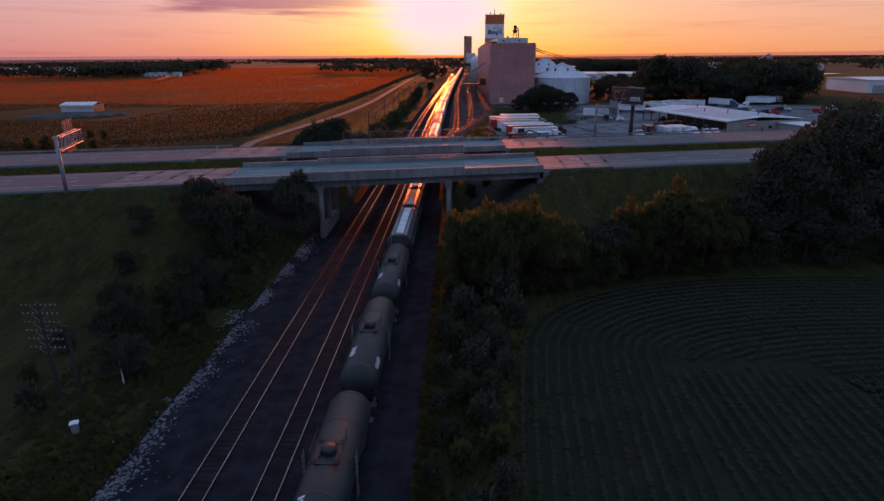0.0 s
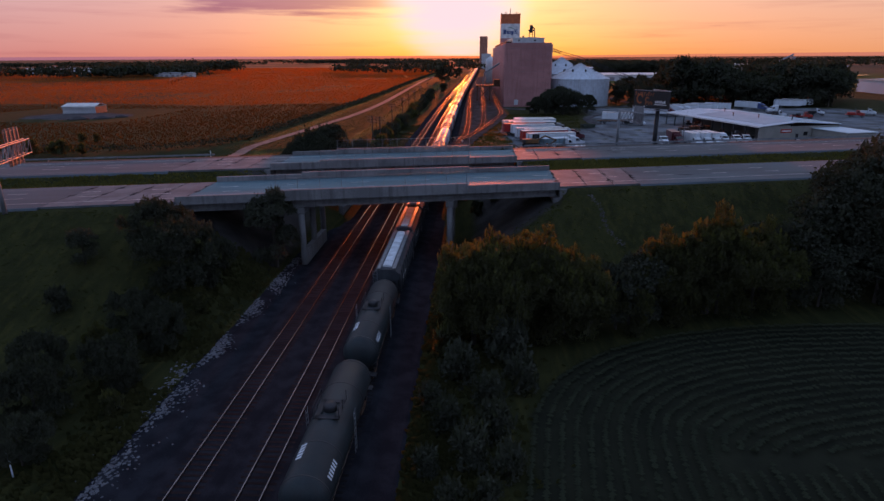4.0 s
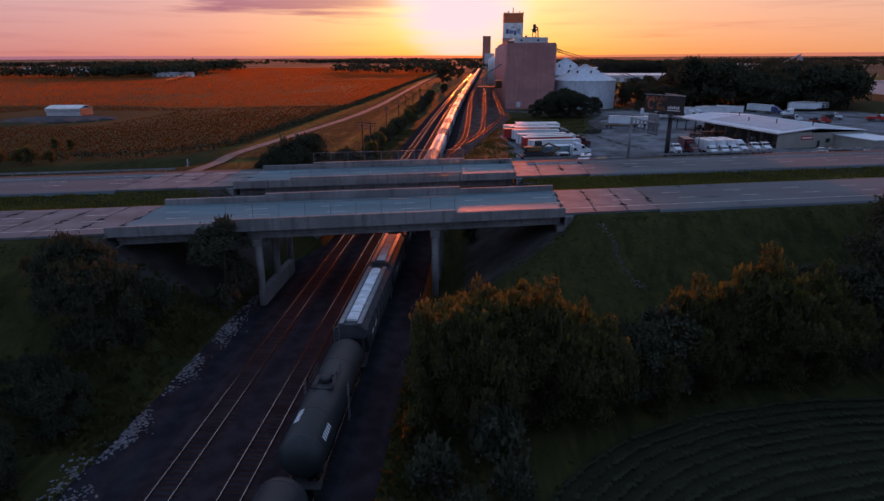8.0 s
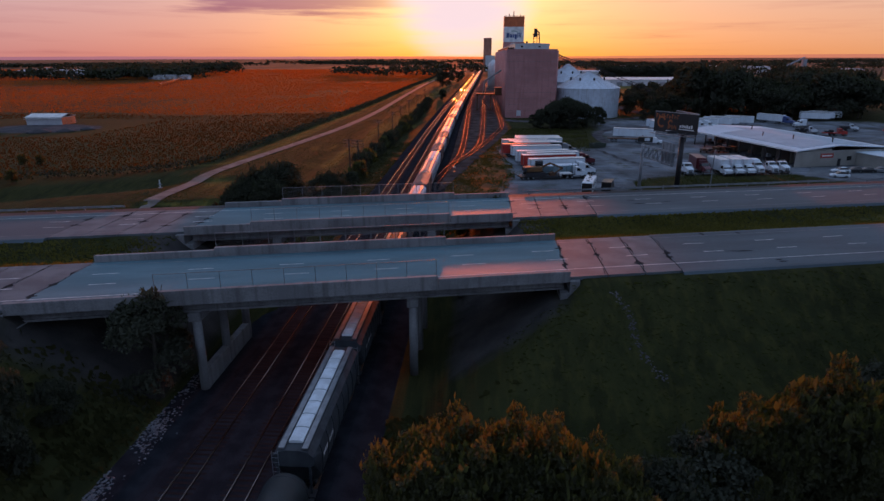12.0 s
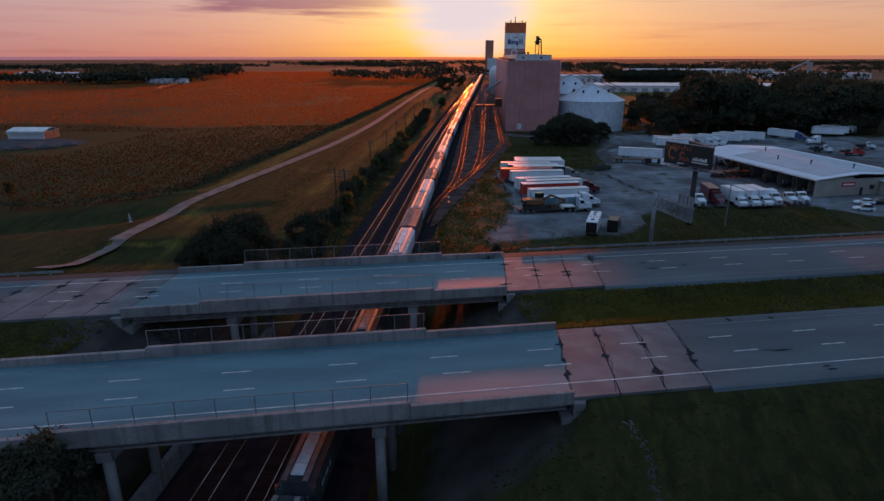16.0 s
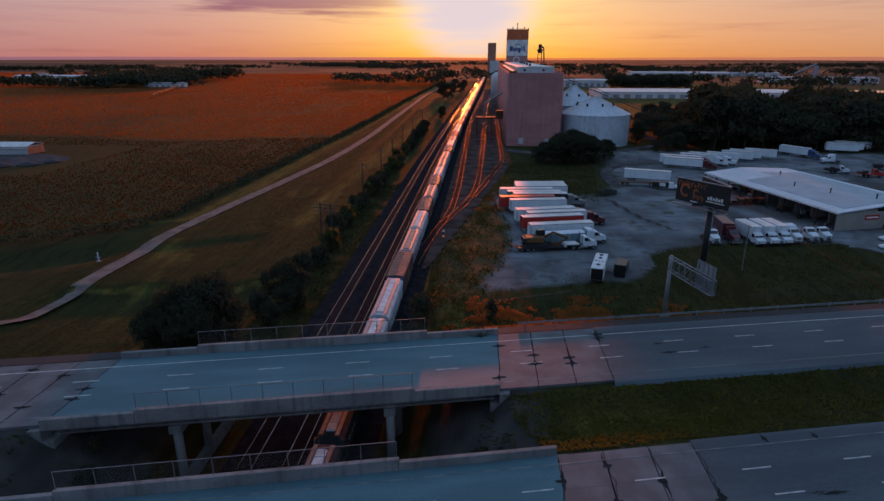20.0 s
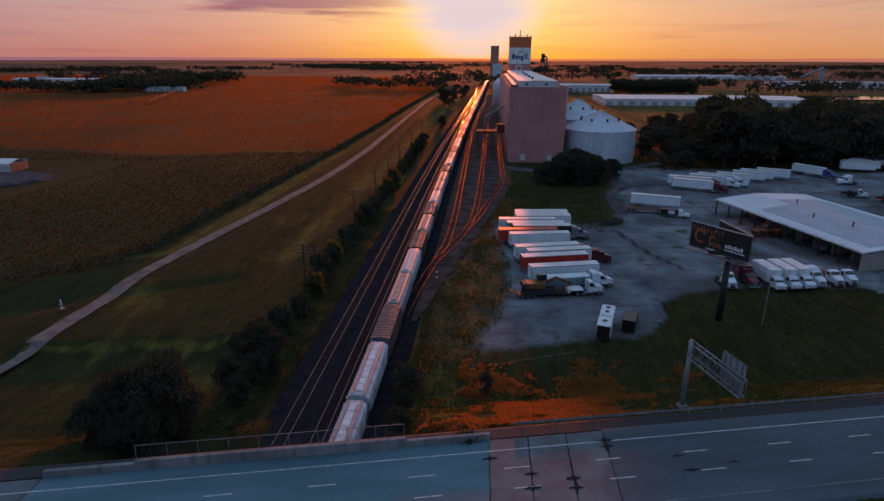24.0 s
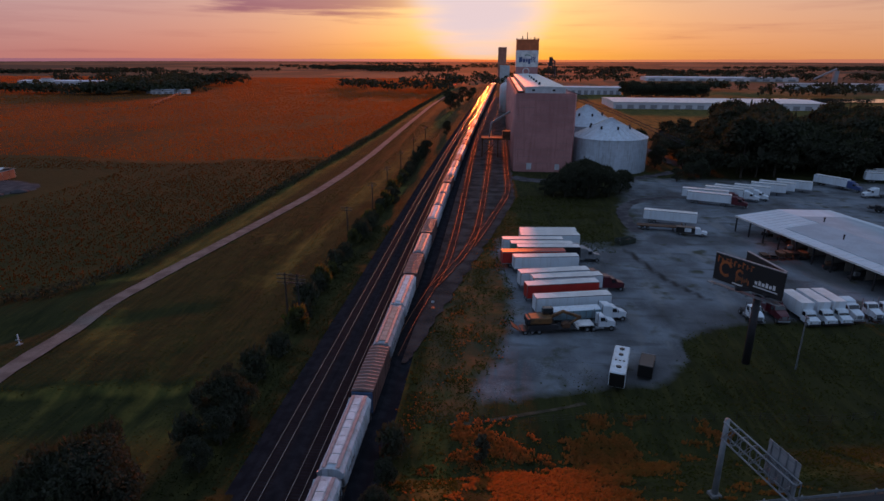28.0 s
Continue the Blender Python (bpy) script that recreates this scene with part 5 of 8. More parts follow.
part("bucket_leg", leg, dark_steel, el, "open steel bucket-leg frame")
part("bent_spout", Geo().tube((49.7, 471, 46.6), (52.0, 470, 45.0), 0.5, n=10).tube((52.0, 470, 45.0), (52.4, 468, 36.0), 0.4, n=8), dark_steel, el)

# ladder-like loading gantry over the sidings
lo = thing("loading_gantry", "rusty steel loading gantry spanning the elevator sidings", "gantry")
for x in (10.6, 18.4, 25.0):
    for yy in (382, 388):
        part("leg", Geo().box(x - 0.25, yy - 0.25, -0.6, x + 0.25, yy + 0.25, 8.4), rust, lo)
part("deck", Geo().box(10.0, 381.2, 8.4, 25.8, 388.8, 9.2, 0.05), rust, lo)
for x in np.arange(10.3, 25.6, 2.5):
    part("rail_post", Geo().tube((x, 381.3, 9.2), (x, 381.3, 10.5), 0.05, n=5), rust, lo)
part("handrail", Geo().box(10.0, 381.25, 10.4, 25.8, 381.35, 10.5), rust, lo)
part("control_cabin", Geo().box(20.6, 382, 9.21, 24.4, 387, 12.6, 0.05), rust, lo)
part("spout", Geo().tube((15.0, 385, 16.5), (13.8, 385, 6.2), 0.5, 0.35, 10).tube((24, 385, 22.0), (15.0, 385, 16.3), 0.5, n=10), steel_grey, lo)
part("brace", Geo().tube((10.6, 382, 0), (18.4, 382, 8.4), 0.1, n=5).tube((18.4, 382, 0), (10.6, 382, 8.4), 0.1, n=5), rust, lo)

# second, far tower with a tank at its foot
ft = thing("far_elevator_tower", "slim elevator tower far along the line, red sun glare put into its colour", "tower")
# the shaft's red is sun glare put into its base colour
part("shaft", Geo().box(17.6, 1352, -1, 34.4, 1366, 65.0, 0.1), surface("tower_glow_red", (0.50, 0.19, 0.13), None, 0.8, scale=4, dirt=(0.34, 0.13, 0.09)), ft)
part("annex", Geo().box(22.0, 1338, -1, 42, 1351, 30, 0.1), sheet_metal, ft)
part("tank", Geo().lathe([(5.0, -1), (5.0, 20), (4.2, 23), (0.3, 26.0)], 24, 24.6, 642), sheet_metal, ft, smooth=True)


def grain_bin(cx, cy, r, eave, apex, label):
    b = thing("grain_bin", label, "grain bin", pose(cx, cy, 0), group="grain bins beside the elevator")
    n = 64
    for k in range(int(eave / 1.1)):
        z0, z1 = k * eave / int(eave / 1.1), (k + 1) * eave / int(eave / 1.1)
        part("wall_ring", Geo().lathe([(r - 0.02, z0 - (0.9 if k == 0 else 0)), (r + 0.03, z0 + 0.08), (r + 0.03, z1 - 0.12), (r - 0.02, z1 - 0.001)], n), bin_metal, b, smooth=False)
    part("roof", Geo().lathe([(r + 0.35, eave - 0.12), (r + 0.3, eave + 0.03), (1.0, apex - 0.5), (1.0, apex - 0.1), (0.1, apex)], n), bin_metal, b)
    for i in range(0, n, 2):
        a = 2 * math.pi * i / n
        part("roof_seam", Geo().tube(((r + 0.25) * math.cos(a), (r + 0.25) * math.sin(a), eave + 0.08), (1.1 * math.cos(a), 1.1 * math.sin(a), apex - 0.42), 0.07, n=4), sheet_metal, b)
    for a in np.linspace(0.2, 2 * math.pi + 0.2, 8, endpoint=False):
        c = (r * 0.55 * math.cos(a), r * 0.55 * math.sin(a))
        z = eave + (apex - eave) * 0.45
        part("roof_vent", Geo().tube((*c, z), (*c, z + 1.3), 0.45, n=8), dark_steel, b)
    part("ladder", ladder(Geo(), -0.3 * r, -r * 0.955 - 0.15, 0, eave, 0.6), steel_grey, b)
    return b


grain_bin(68.1, 358.4, 16.6, 14.0, 22.2, "large round corrugated-steel grain bin with a conical roof")
grain_bin(62.2, 391.5, 14.8, 15.8, 25.4, "large round corrugated-steel grain bin with a conical roof")
cb = thing("overhead_conveyor", "inclined steel conveyor bridging from the elevator to the bin tops", "conveyor")
for a, b in (((50.3, 371, 29.6), (68.1, 358.4, 24.2)), ((68.1, 358.4, 24.2), (96.0, 341.0, 12.8)), ((50.3, 386, 31.4), (62.2, 391.5, 27.0))):
    A, B = Vector(a), Vector(b)
    for off in ((0, 0, 0), (0, 0, 1.3)):
        part("chord", Geo().tube(A + Vector(off), B + Vector(off), 0.14, n=5), dark_steel, cb)
    g = Geo()
    for k in range(14):
        p, q = A.lerp(B, k / 14), A.lerp(B, (k + 1) / 14)
        g.tube(p, q + Vector((0, 0, 1.3)), 0.06, n=4)
        g.tube(q, q + Vector((0, 0, 1.3)), 0.06, n=4)
    part("lattice", g, dark_steel, cb)


# ---- lorries ----
def wheel_pair(parent, y, half=1.05, r=0.5, dual=True, axis="x"):
    for s in (-1, 1):
        w = part("wheel", Geo().tube((s * (half - (0.55 if dual else 0.3)), y, r), (s * half, y, r), r, n=16), rubber, parent, "black tyre")
        part("rim", Geo().tube((s * (half - 0.05), y, r), (s * (half + 0.012), y, r), r * 0.55, n=12), galvanised, w)


def trailer_parts(tr, L, paint, roof=None, H=4.05, axles=2):
    """A dry-van trailer along y; its nose is at +y."""
    part("body", Geo().box(-1.28, 0, 1.15, 1.28, L, H - 0.03, 0.05), paint, tr)
    part("roof", Geo().box(-1.27, 0.02, H - 0.029, 1.27, L - 0.02, H, 0.01), roof or roof_white, tr)
    for s in (-1, 1):
        part("top_rail", Geo().box(s * 1.28 - 0.03, 0.01, H - 0.16, s * 1.28 + 0.03, L - 0.01, H - 0.02), galvanised, tr)
        part("bottom_rail", Geo().box(s * 1.28 - 0.03, 0.01, 1.08, s * 1.28 + 0.03, L - 0.01, 1.24), galvanised, tr)
        part("landing_leg", Geo().box(s * 0.9 - 0.08, L - 3.0, 0.12, s * 0.9 + 0.08, L - 2.8, 1.15).box(s * 0.9 - 0.2, L - 3.1, 0.05, s * 0.9 + 0.2, L - 2.7, 0.12), dark_steel, tr)
        part("rear_door", Geo().box(min(s * 0.02, s * 1.2), -0.03, 1.2, max(s * 0.02, s * 1.2), 0.0, H - 0.1), paint, tr)
    part("door_frame", Geo().box(-1.29, -0.04, 1.1, -1.2, 0.02, H).box(1.2, -0.04, 1.1, 1.29, 0.02, H).box(-1.2, -0.04, H - 0.1, 1.2, 0.02, H), galvanised, tr)
    part("bumper", Geo().box(-1.1, -0.02, 0.5, 1.1, 0.1, 0.62).box(-0.7, 0.0, 0.6, -0.6, 0.1, 1.15).box(0.6, 0.0, 0.6, 0.7, 0.1, 1.15), dark_steel, tr)
    for k in range(axles):
        wheel_pair(tr, 2.0 + 1.3 * k)
    part("subframe", Geo().box(-0.5, 1.0, 0.85, 0.5, 4.3, 1.14), dark_steel, tr)


def tractor_parts(tr, y0, paint, sleeper=True):
    """A conventional tractor whose fifth wheel lies at y0, nose towards +y."""
    part("chassis", Geo().box(-0.45, y0 - 1.6, 0.75, 0.45, y0 + 5.2, 1.0), dark_steel, tr)
    cab0 = y0 + 1.6
    if sleeper:
        part("sleeper", Geo().loft([[(sx * 1.2, yy, z) for sx, z in ((-1, 1.05), (1, 1.05), (1, top), (0.8, top + 0.2), (-0.8, top + 0.2), (-1, top))] for yy, top in ((cab0 - 0.2, 3.45), (cab0 + 1.3, 3.35), (cab0 + 1.6, 3.1))]), paint, tr)
        cab0 += 1.55
    cab = part("cab", Geo().loft([[(sx * 1.15, yy, z) for sx, z in ((-1, 0.95), (1, 0.95), (0.92, top), (-0.92, top))] for yy, top in ((cab0, 3.0), (cab0 + 1.0, 2.95), (cab0 + 1.5, 2.2))]), paint, tr)
    part("windscreen", Geo().loft([[(sx * 0.98, yy, z) for sx in (-1, 1)] for yy, z in ((cab0 + 1.50, 2.24), (cab0 + 1.06, 2.88))], caps=False, closed=False), glass_dark, cab)
    for s in (-1, 1):
        part("side_window", Geo().add([(s * 1.155, cab0 + 0.2, 2.05), (s * 1.155, cab0 + 1.15, 2.05), (s * 1.09, cab0 + 0.95, 2.75), (s * 1.09, cab0 + 0.2, 2.75)], [(0, 1, 2, 3)]), glass_dark, cab)
        part("mirror", Geo().box(s * 1.3 - 0.06, cab0 + 1.2, 1.9, s * 1.3 + 0.06, cab0 + 1.3, 2.6, 0.02), dark_steel, cab)
        part("fuel_tank", Geo().tube((s * 0.95, y0 + 0.9, 0.75), (s * 0.95, y0 + 2.5, 0.75), 0.32, n=12), galvanised, tr)
        part("exhaust", Geo().tube((s * 1.05, y0 + 1.3, 1.0), (s * 1.05, y0 + 1.3, 3.7), 0.07, n=8), galvanised, tr)
        part("headlamp", Geo().box(s * 0.85 - 0.15, cab0 + 3.18, 1.05, s * 0.85 + 0.15, cab0 + 3.26, 1.3, 0.02), galvanised, tr)
    hood = part("hood", Geo().loft([[(sx * w, yy, z) for sx, z in ((-1, 0.8), (1, 0.8), (0.95, top), (-0.95, top))] for yy, w, top in ((cab0 + 1.45, 1.05, 2.2), (cab0 + 2.6, 0.95, 1.95), (cab0 + 3.2, 0.85, 1.7))]), paint, tr)
    part("grille", Geo().box(-0.5, cab0 + 3.19, 0.95, 0.5, cab0 + 3.24, 1.6), galvanised, hood)
    part("bumper", Geo().box(-1.15, cab0 + 3.1, 0.45, 1.15, cab0 + 3.4, 0.8, 0.05), galvanised, tr)
    for yy in (y0 - 0.6, y0 + 0.7):
        wheel_pair(tr, yy)
    wheel_pair(tr, cab0 + 2.4, 1.12, 0.5, dual=False)


def heading(x0, y0, x1, y1):
    """A pose at the first point whose +y runs to the second."""
    return pose(x0, y0, -0.22, 0, 0, -math.degrees(math.atan2(x1 - x0, y1 - y0)))


def dry_van(x0, y0, x1, y1, paint, label, cab=None, L=None, roof=None):
    L = L or math.hypot(x1 - x0, y1 - y0)
    tr = thing("semi_trailer", label, "trailer", heading(x0, y0, x1, y1), group="trailers parked in the yard")
    trailer_parts(tr, L, paint, roof)
    if cab:
        tc = thing("truck_tractor", "parked road tractor coupled to a trailer", "truck", heading(x0, y0, x1, y1))
        tractor_parts(tc, L - 1.2, cab)
    return tr


W1 = "white dry-van semi-trailer parked on gravel"
dry_van(24.4, 238.5, 39.4, 239.9, white_paint, W1)
dry_van(24.3, 235.9, 39.3, 237.3, white_paint, W1)
dry_van(24.4, 233.5, 39.7, 235.0, white_paint, W1)
dry_van(19.7, 229.4, 35.0, 230.9, white_paint, W1)
dry_van(21.7, 226.0, 37.0, 227.4, green_paint, "dull green flat trailer-box parked among white trailers", cab=steel_grey)
dry_van(23.2, 223.3, 38.4, 224.8, black_paint, "black dry-van trailer with a pale roof", cab=steel_grey)
dry_van(19.4, 219.0, 34.5, 221.2, red_paint, "bright red semi-trailer parked among white trailers", roof=red_paint)
dry_van(22.1, 215.4, 37.2, 217.7, white_paint, W1)
dry_van(23.1, 204.9, 38.2, 208.7, white_paint, W1, cab=maroon_paint)
dry_van(25.7, 202.1, 40.5, 205.5, white_paint, "white semi-trailer coupled to a maroon tractor", cab=maroon_paint)
dry_van(24.2, 197.8, 39.1, 201.4, red_paint, "red semi-trailer with a pale roof parked on gravel")
dry_van(25.6, 191.2, 40.4, 194.7, white_paint, W1)
# tanker-like blue-white trailer with its tractor
tk = thing("dump_trailer", "pale blue-white dump trailer with a rolled cover", "trailer", heading(27.0, 187.2, 41.4, 190.8))
L = 11.0
part("tub", Geo().loft([[(sx * w, yy, z) for sx, z in ((-1.0, 1.1), (1.0, 1.1), (1.24, 2.9), (-1.24, 2.9))] for yy, w in ((0, 0.98), (L, 1.0))]), teal_paint, tk)
part("cover", Geo().along([(-1.26, 2.9), (-0.8, 3.12), (0.0, 3.2), (0.8, 3.12), (1.26, 2.9)], 0.1, L - 0.1), white_paint, tk)
for yy in np.linspace(0.4, L - 0.4, 9):
    for s in (-1, 1):
        part("rib", Geo().box(s * 1.2 - 0.08, yy - 0.05, 1.15, s * 1.2 + 0.08, yy + 0.05, 2.9), galvanised, tk)
for yy in (1.4, 2.8):
    wheel_pair(tk, yy)
tc = thing("truck_tractor", "white road tractor coupled to a dump trailer", "truck", heading(27.0, 187.2, 41.4, 190.8))
tractor_parts(tc, L - 1.0, white_paint)
# low-loader with an excavator on it
lb = thing("lowboy_trailer", "dark low-loader trailer carrying a rusty-yellow digger", "trailer", heading(22.6, 183.1, 41.4, 187.0))
part("deck", Geo().box(-1.3, 0, 0.75, 1.3, 10.5, 0.95, 0.03), dark_steel, lb)
part("gooseneck", Geo().box(-1.2, 10.5, 1.25, 1.2, 13.6, 1.5, 0.03).box(-1.2, 10.3, 0.75, 1.2, 10.7, 1.5), roof_white, lb, "pale upper deck of the low-loader")
part("ramp", Geo().loft([[(-1.2, -0.2, 0.9), (1.2, -0.2, 0.9), (1.2, -0.2, 0.75), (-1.2, -0.2, 0.75)], [(-1.2, -1.6, 1.9), (1.2, -1.6, 1.9), (1.2, -1.7, 1.8), (-1.2, -1.7, 1.8)]]), rust, lb)
for yy in (0.8, 2.1, 3.4):
    wheel_pair(lb, yy, r=0.45)
tc = thing("truck_tractor", "white day-cab tractor coupled to a low-loader", "truck", heading(22.6, 183.1, 41.4, 187.0))
tractor_parts(tc, 13.0, white_paint, sleeper=False)
dg = thing("excavator", "rusty-yellow tracked excavator lashed on a low-loader", "excavator", heading(22.6, 183.1, 41.4, 187.0) @ pose(0, 4.0, 0.95) @ Matrix.Diagonal((1.15, 1.45, 1.25, 1)))
for s in (-1, 1):
    part("track", Geo().loft([[(s * x, yy, z) for x, z in ((0.75, 0.0 + e), (1.25, 0.0 + e), (1.25, 0.8 - e), (0.75, 0.8 - e))] for yy, e in ((-1.9, 0.25), (-1.6, 0.0), (1.6, 0.0), (1.9, 0.25))]), dark_steel, dg)
part("house", Geo().box(-1.15, -1.7, 0.9, 1.15, 1.1, 1.9, 0.12), yellow_paint, dg)
part("cab", Geo().box(-1.1, 0.2, 1.9, -0.1, 1.5, 2.9, 0.08), glass_dark, dg)
part("counterweight", Geo().box(-1.1, -2.1, 0.95, 1.1, -1.6, 1.8, 0.1), dark_steel, dg)
part("boom", Geo().loft([[(x, yy + 0.0, z + dz) for x, dz in ((0.1, -0.2), (0.5, -0.2), (0.5, 0.2), (0.1, 0.2))] for yy, z in ((0.9, 1.6), (2.6, 2.5), (5.0, 1.4))]), yellow_paint, dg)
part("stick", Geo().loft([[(x, yy, z + dz) for x, dz in ((0.15, -0.15), (0.45, -0.15), (0.45, 0.15), (0.15, 0.15))] for yy, z in ((5.0, 1.5), (3.6, 0.5))]), yellow_paint, dg)
part("bucket", Geo().loft([[(x, yy, z) for x in (-0.2, 0.8) for z in (0.0,)] + [(x, yy, z) for x in (0.8, -0.2) for z in (h,)] for yy, z, h in ((2.6, 0, 0.5), (3.1, 0, 0.8), (3.6, 0, 0.6))]), rust, dg)

# motor home and dark pick-up with cap
rv = thing("motor_home", "white motor home with dark roof vents, parked on gravel", "motor home", heading(36.3, 164.2, 39.0, 173.7))
part("body", Geo().box(-1.2, 0, 0.75, 1.2, 9.3, 3.3, 0.15), white_paint, rv)
part("back_wall", Geo().box(-1.1, -0.03, 0.9, 1.1, 0.0, 3.1), black_paint, rv)
for yy, r in ((1.9, 0.42), (6.0, 0.36), (8.0, 0.42)):
    part("roof_vent", Geo().lathe([(r, 3.3), (r, 3.42), (0.1, 3.46)], 12, 0.0, yy), black_paint, rv)
for x in (-0.6, 0.0, 0.6):
    part("roof_hatch", Geo().box(x - 0.14, 3.9, 3.3, x + 0.14, 4.15, 3.38), black_paint, rv)
for s in (-1, 1):
    for yy in (2.0, 4.6, 7.0):
        part("window", Geo().box(s * 1.2 - 0.01, yy, 1.9, s * 1.2 + 0.012, yy + 1.2, 2.6), glass_dark, rv)
for yy in (1.8, 7.4):
    wheel_pair(rv, yy, 1.15, 0.42)
pk = thing("box_van", "black box van parked beside a motor home", "van", heading(41.3, 167.8, 43.8, 175.0))
part("body", Geo().box(-1.1, 0, 0.6, 1.1, 4.4, 2.7, 0.08), black_paint, pk)
part("cab", Geo().loft([[(sx, yy, z) for sx, z in ((-0.98, 0.6), (0.98, 0.6), (0.9, t), (-0.9, t))] for yy, t in ((4.4, 2.2), (5.4, 2.15), (6.0, 1.4), (7.2, 1.25))]), black_paint, pk)
part("windscreen", Geo().add([(-0.85, 5.42, 2.1), (0.85, 5.42, 2.1), (0.9, 6.0, 1.45), (-0.9, 6.0, 1.45)], [(0, 1, 2, 3)]), glass_dark, pk)
part("top_edge", Geo().box(-1.08, 4.25, 2.7, 1.08, 4.38, 2.74), steel_grey, pk)
for yy in (1.2, 6.2):
    wheel_pair(pk, yy, 1.05, 0.4, dual=False)


def box_truck(x, y, turn, L, paint, cabp, label):
    bt = thing("box_truck", label, "truck", pose(x, y, -0.22, 0, 0, turn), group="row of delivery trucks")
    part("cargo_box", Geo().box(-1.25, -L - 1.9, 1.0, 1.25, -1.9, 3.9, 0.05), paint, bt)
    part("box_roof", Geo().box(-1.24, -L - 1.88, 3.9, 1.24, -1.92, 3.93), roof_white, bt)
    cab = part("cab", Geo().loft([[(sx * 1.1, yy, z) for sx, z in ((-1, 0.6), (1, 0.6), (0.9, t), (-0.9, t))] for yy, t in ((-1.85, 2.6), (-0.8, 2.6), (-0.2, 1.75), (1.0, 1.45))]), cabp, bt)
    part("windscreen", Geo().add([(-0.9, -0.78, 2.52), (0.9, -0.78, 2.52), (1.0, -0.2, 1.8), (-1.0, -0.2, 1.8)], [(0, 1, 2, 3)]), glass_dark, cab)
    part("bumper", Geo().box(-1.1, 0.95, 0.45, 1.1, 1.15, 0.8, 0.04), dark_steel, bt)
    for s in (-1, 1):
        part("side_window", Geo().add([(s * 1.102, -1.6, 1.75), (s * 1.102, -0.45, 1.75), (s * 1.02, -0.8, 2.45), (s * 1.02, -1.6, 2.45)], [(0, 1, 2, 3)]), glass_dark, cab)
        part("headlamp", Geo().box(s * 0.8 - 0.15, 0.98, 0.95, s * 0.8 + 0.15, 1.03, 1.2), galvanised, bt)
    for yy in (-L * 0.65 - 1.9, 0.2):
        wheel_pair(bt, yy, 1.1, 0.45)
    return bt


def day_cab(x, y, turn, paint, label, sleeper=False):
    d = thing("truck_tractor", label, "truck", pose(x, y, -0.22, 0, 0, turn), group="row of delivery trucks")
    tractor_parts(d, -6.6 if sleeper else -5.0, paint, sleeper)
    return d


day_cab(67.7, 190.4, 186, white_paint, "small white tractor without a trailer, parked on the kerb")
tr = dry_van(72.2, 202.5, 71.7, 195.1, maroon_paint, "maroon trailer behind a maroon tractor", L=7.6, roof=maroon_paint)
day_cab(72.5, 191.1, 186, maroon_paint, "dark maroon road tractor parked nose to the grass", True)
for x, y in ((77.4, 191.3), (80.8, 192.0), (83.9, 192.6)):
    box_truck(x, y, 188, 7.0, white_paint, white_paint, "white delivery truck with a tall box, parked in a row")
day_cab(87.0, 193.0, 188, white_paint, "white sleeper tractor parked in a row of trucks", True)
day_cab(91.0, 193.9, 188, white_paint, "small white tractor parked in a row of trucks")
day_cab(94.2, 194.5, 188, white_paint, "small white tractor parked in a row of trucks")


# back row of trailers
for x0, y0, x1, y1, cab in ((84.1, 297.9, 98.2, 292.9, maroon_paint), (84.2, 292.4, 97.0, 286.8, maroon_paint), (93.1, 301.7, 104.5, 296.3, white_paint), (97.5, 304.8, 108.5, 298.5, white_paint), (105.0, 306.4, 115.5, 301.0, None), (112.5, 310.5, 123.1, 305.6, None), (117.0, 314.4, 127.6, 308.8, None), (124.5, 317.2, 135.2, 312.0, None), (144.6, 329.2, 151.4, 318.6, blue_paint), (166.9, 335.9, 179.2, 332.6, None), (169.9, 340.4, 183.7, 337.1, None), (175.0, 344.0, 189.3, 341.2, None)):
    dry_van(x0, y0, x1, y1, white_paint, "white semi-trailer parked along the back fence", cab=cab)
dry_van(63.1, 264.6, 77.5, 260.1, white_paint, "white semi-trailer on weedy gravel beside a rusty flatbed")
fb = thing("flatbed_trailer", "rusty brown flatbed trailer standing on gravel", "trailer", heading(59.4, 256.3, 71.8, 254.3))
part("deck", Geo().box(-1.25, 0, 1.15, 1.25, 12.4, 1.4, 0.03), rust, fb)
for yy in (1.6, 3.0):
    wheel_pair(fb, yy)
part("headboard", Geo().box(-1.2, 12.2, 1.4, 1.2, 12.4, 2.4), rust, fb)
part("landing_leg", Geo().box(-0.9, 10, 0, -0.75, 10.15, 1.15).box(0.75, 10, 0, 0.9, 10.15, 1.15), dark_steel, fb)
ut = thing("utility_truck", "black utility truck with a white side panel", "truck", heading(69.3, 251.7, 76.8, 249.7))
part("body", Geo().box(-1.1, 0, 0.7, 1.1, 5.0, 2.4, 0.06), black_paint, ut)
for s in (-1, 1):
    part("panel", Geo().box(s * 1.106 - 0.005, 2.2, 1.1, s * 1.106 + 0.005, 4.0, 2.2), white_paint, ut)
part("cab", Geo().loft([[(sx, yy, z) for sx, z in ((-1.0, 0.6), (1.0, 0.6), (0.9, t), (-0.9, t))] for yy, t in ((5.0, 2.3), (6.2, 2.25), (6.8, 1.5), (8.2, 1.3))]), white_paint, ut)
part("windscreen", Geo().add([(-0.85, 6.22, 2.2), (0.85, 6.22, 2.2), (0.9, 6.8, 1.55), (-0.9, 6.8, 1.55)], [(0, 1, 2, 3)]), glass_dark, ut)
for yy in (1.2, 7.0):
    wheel_pair(ut, yy, 1.08, 0.45, dual=False)


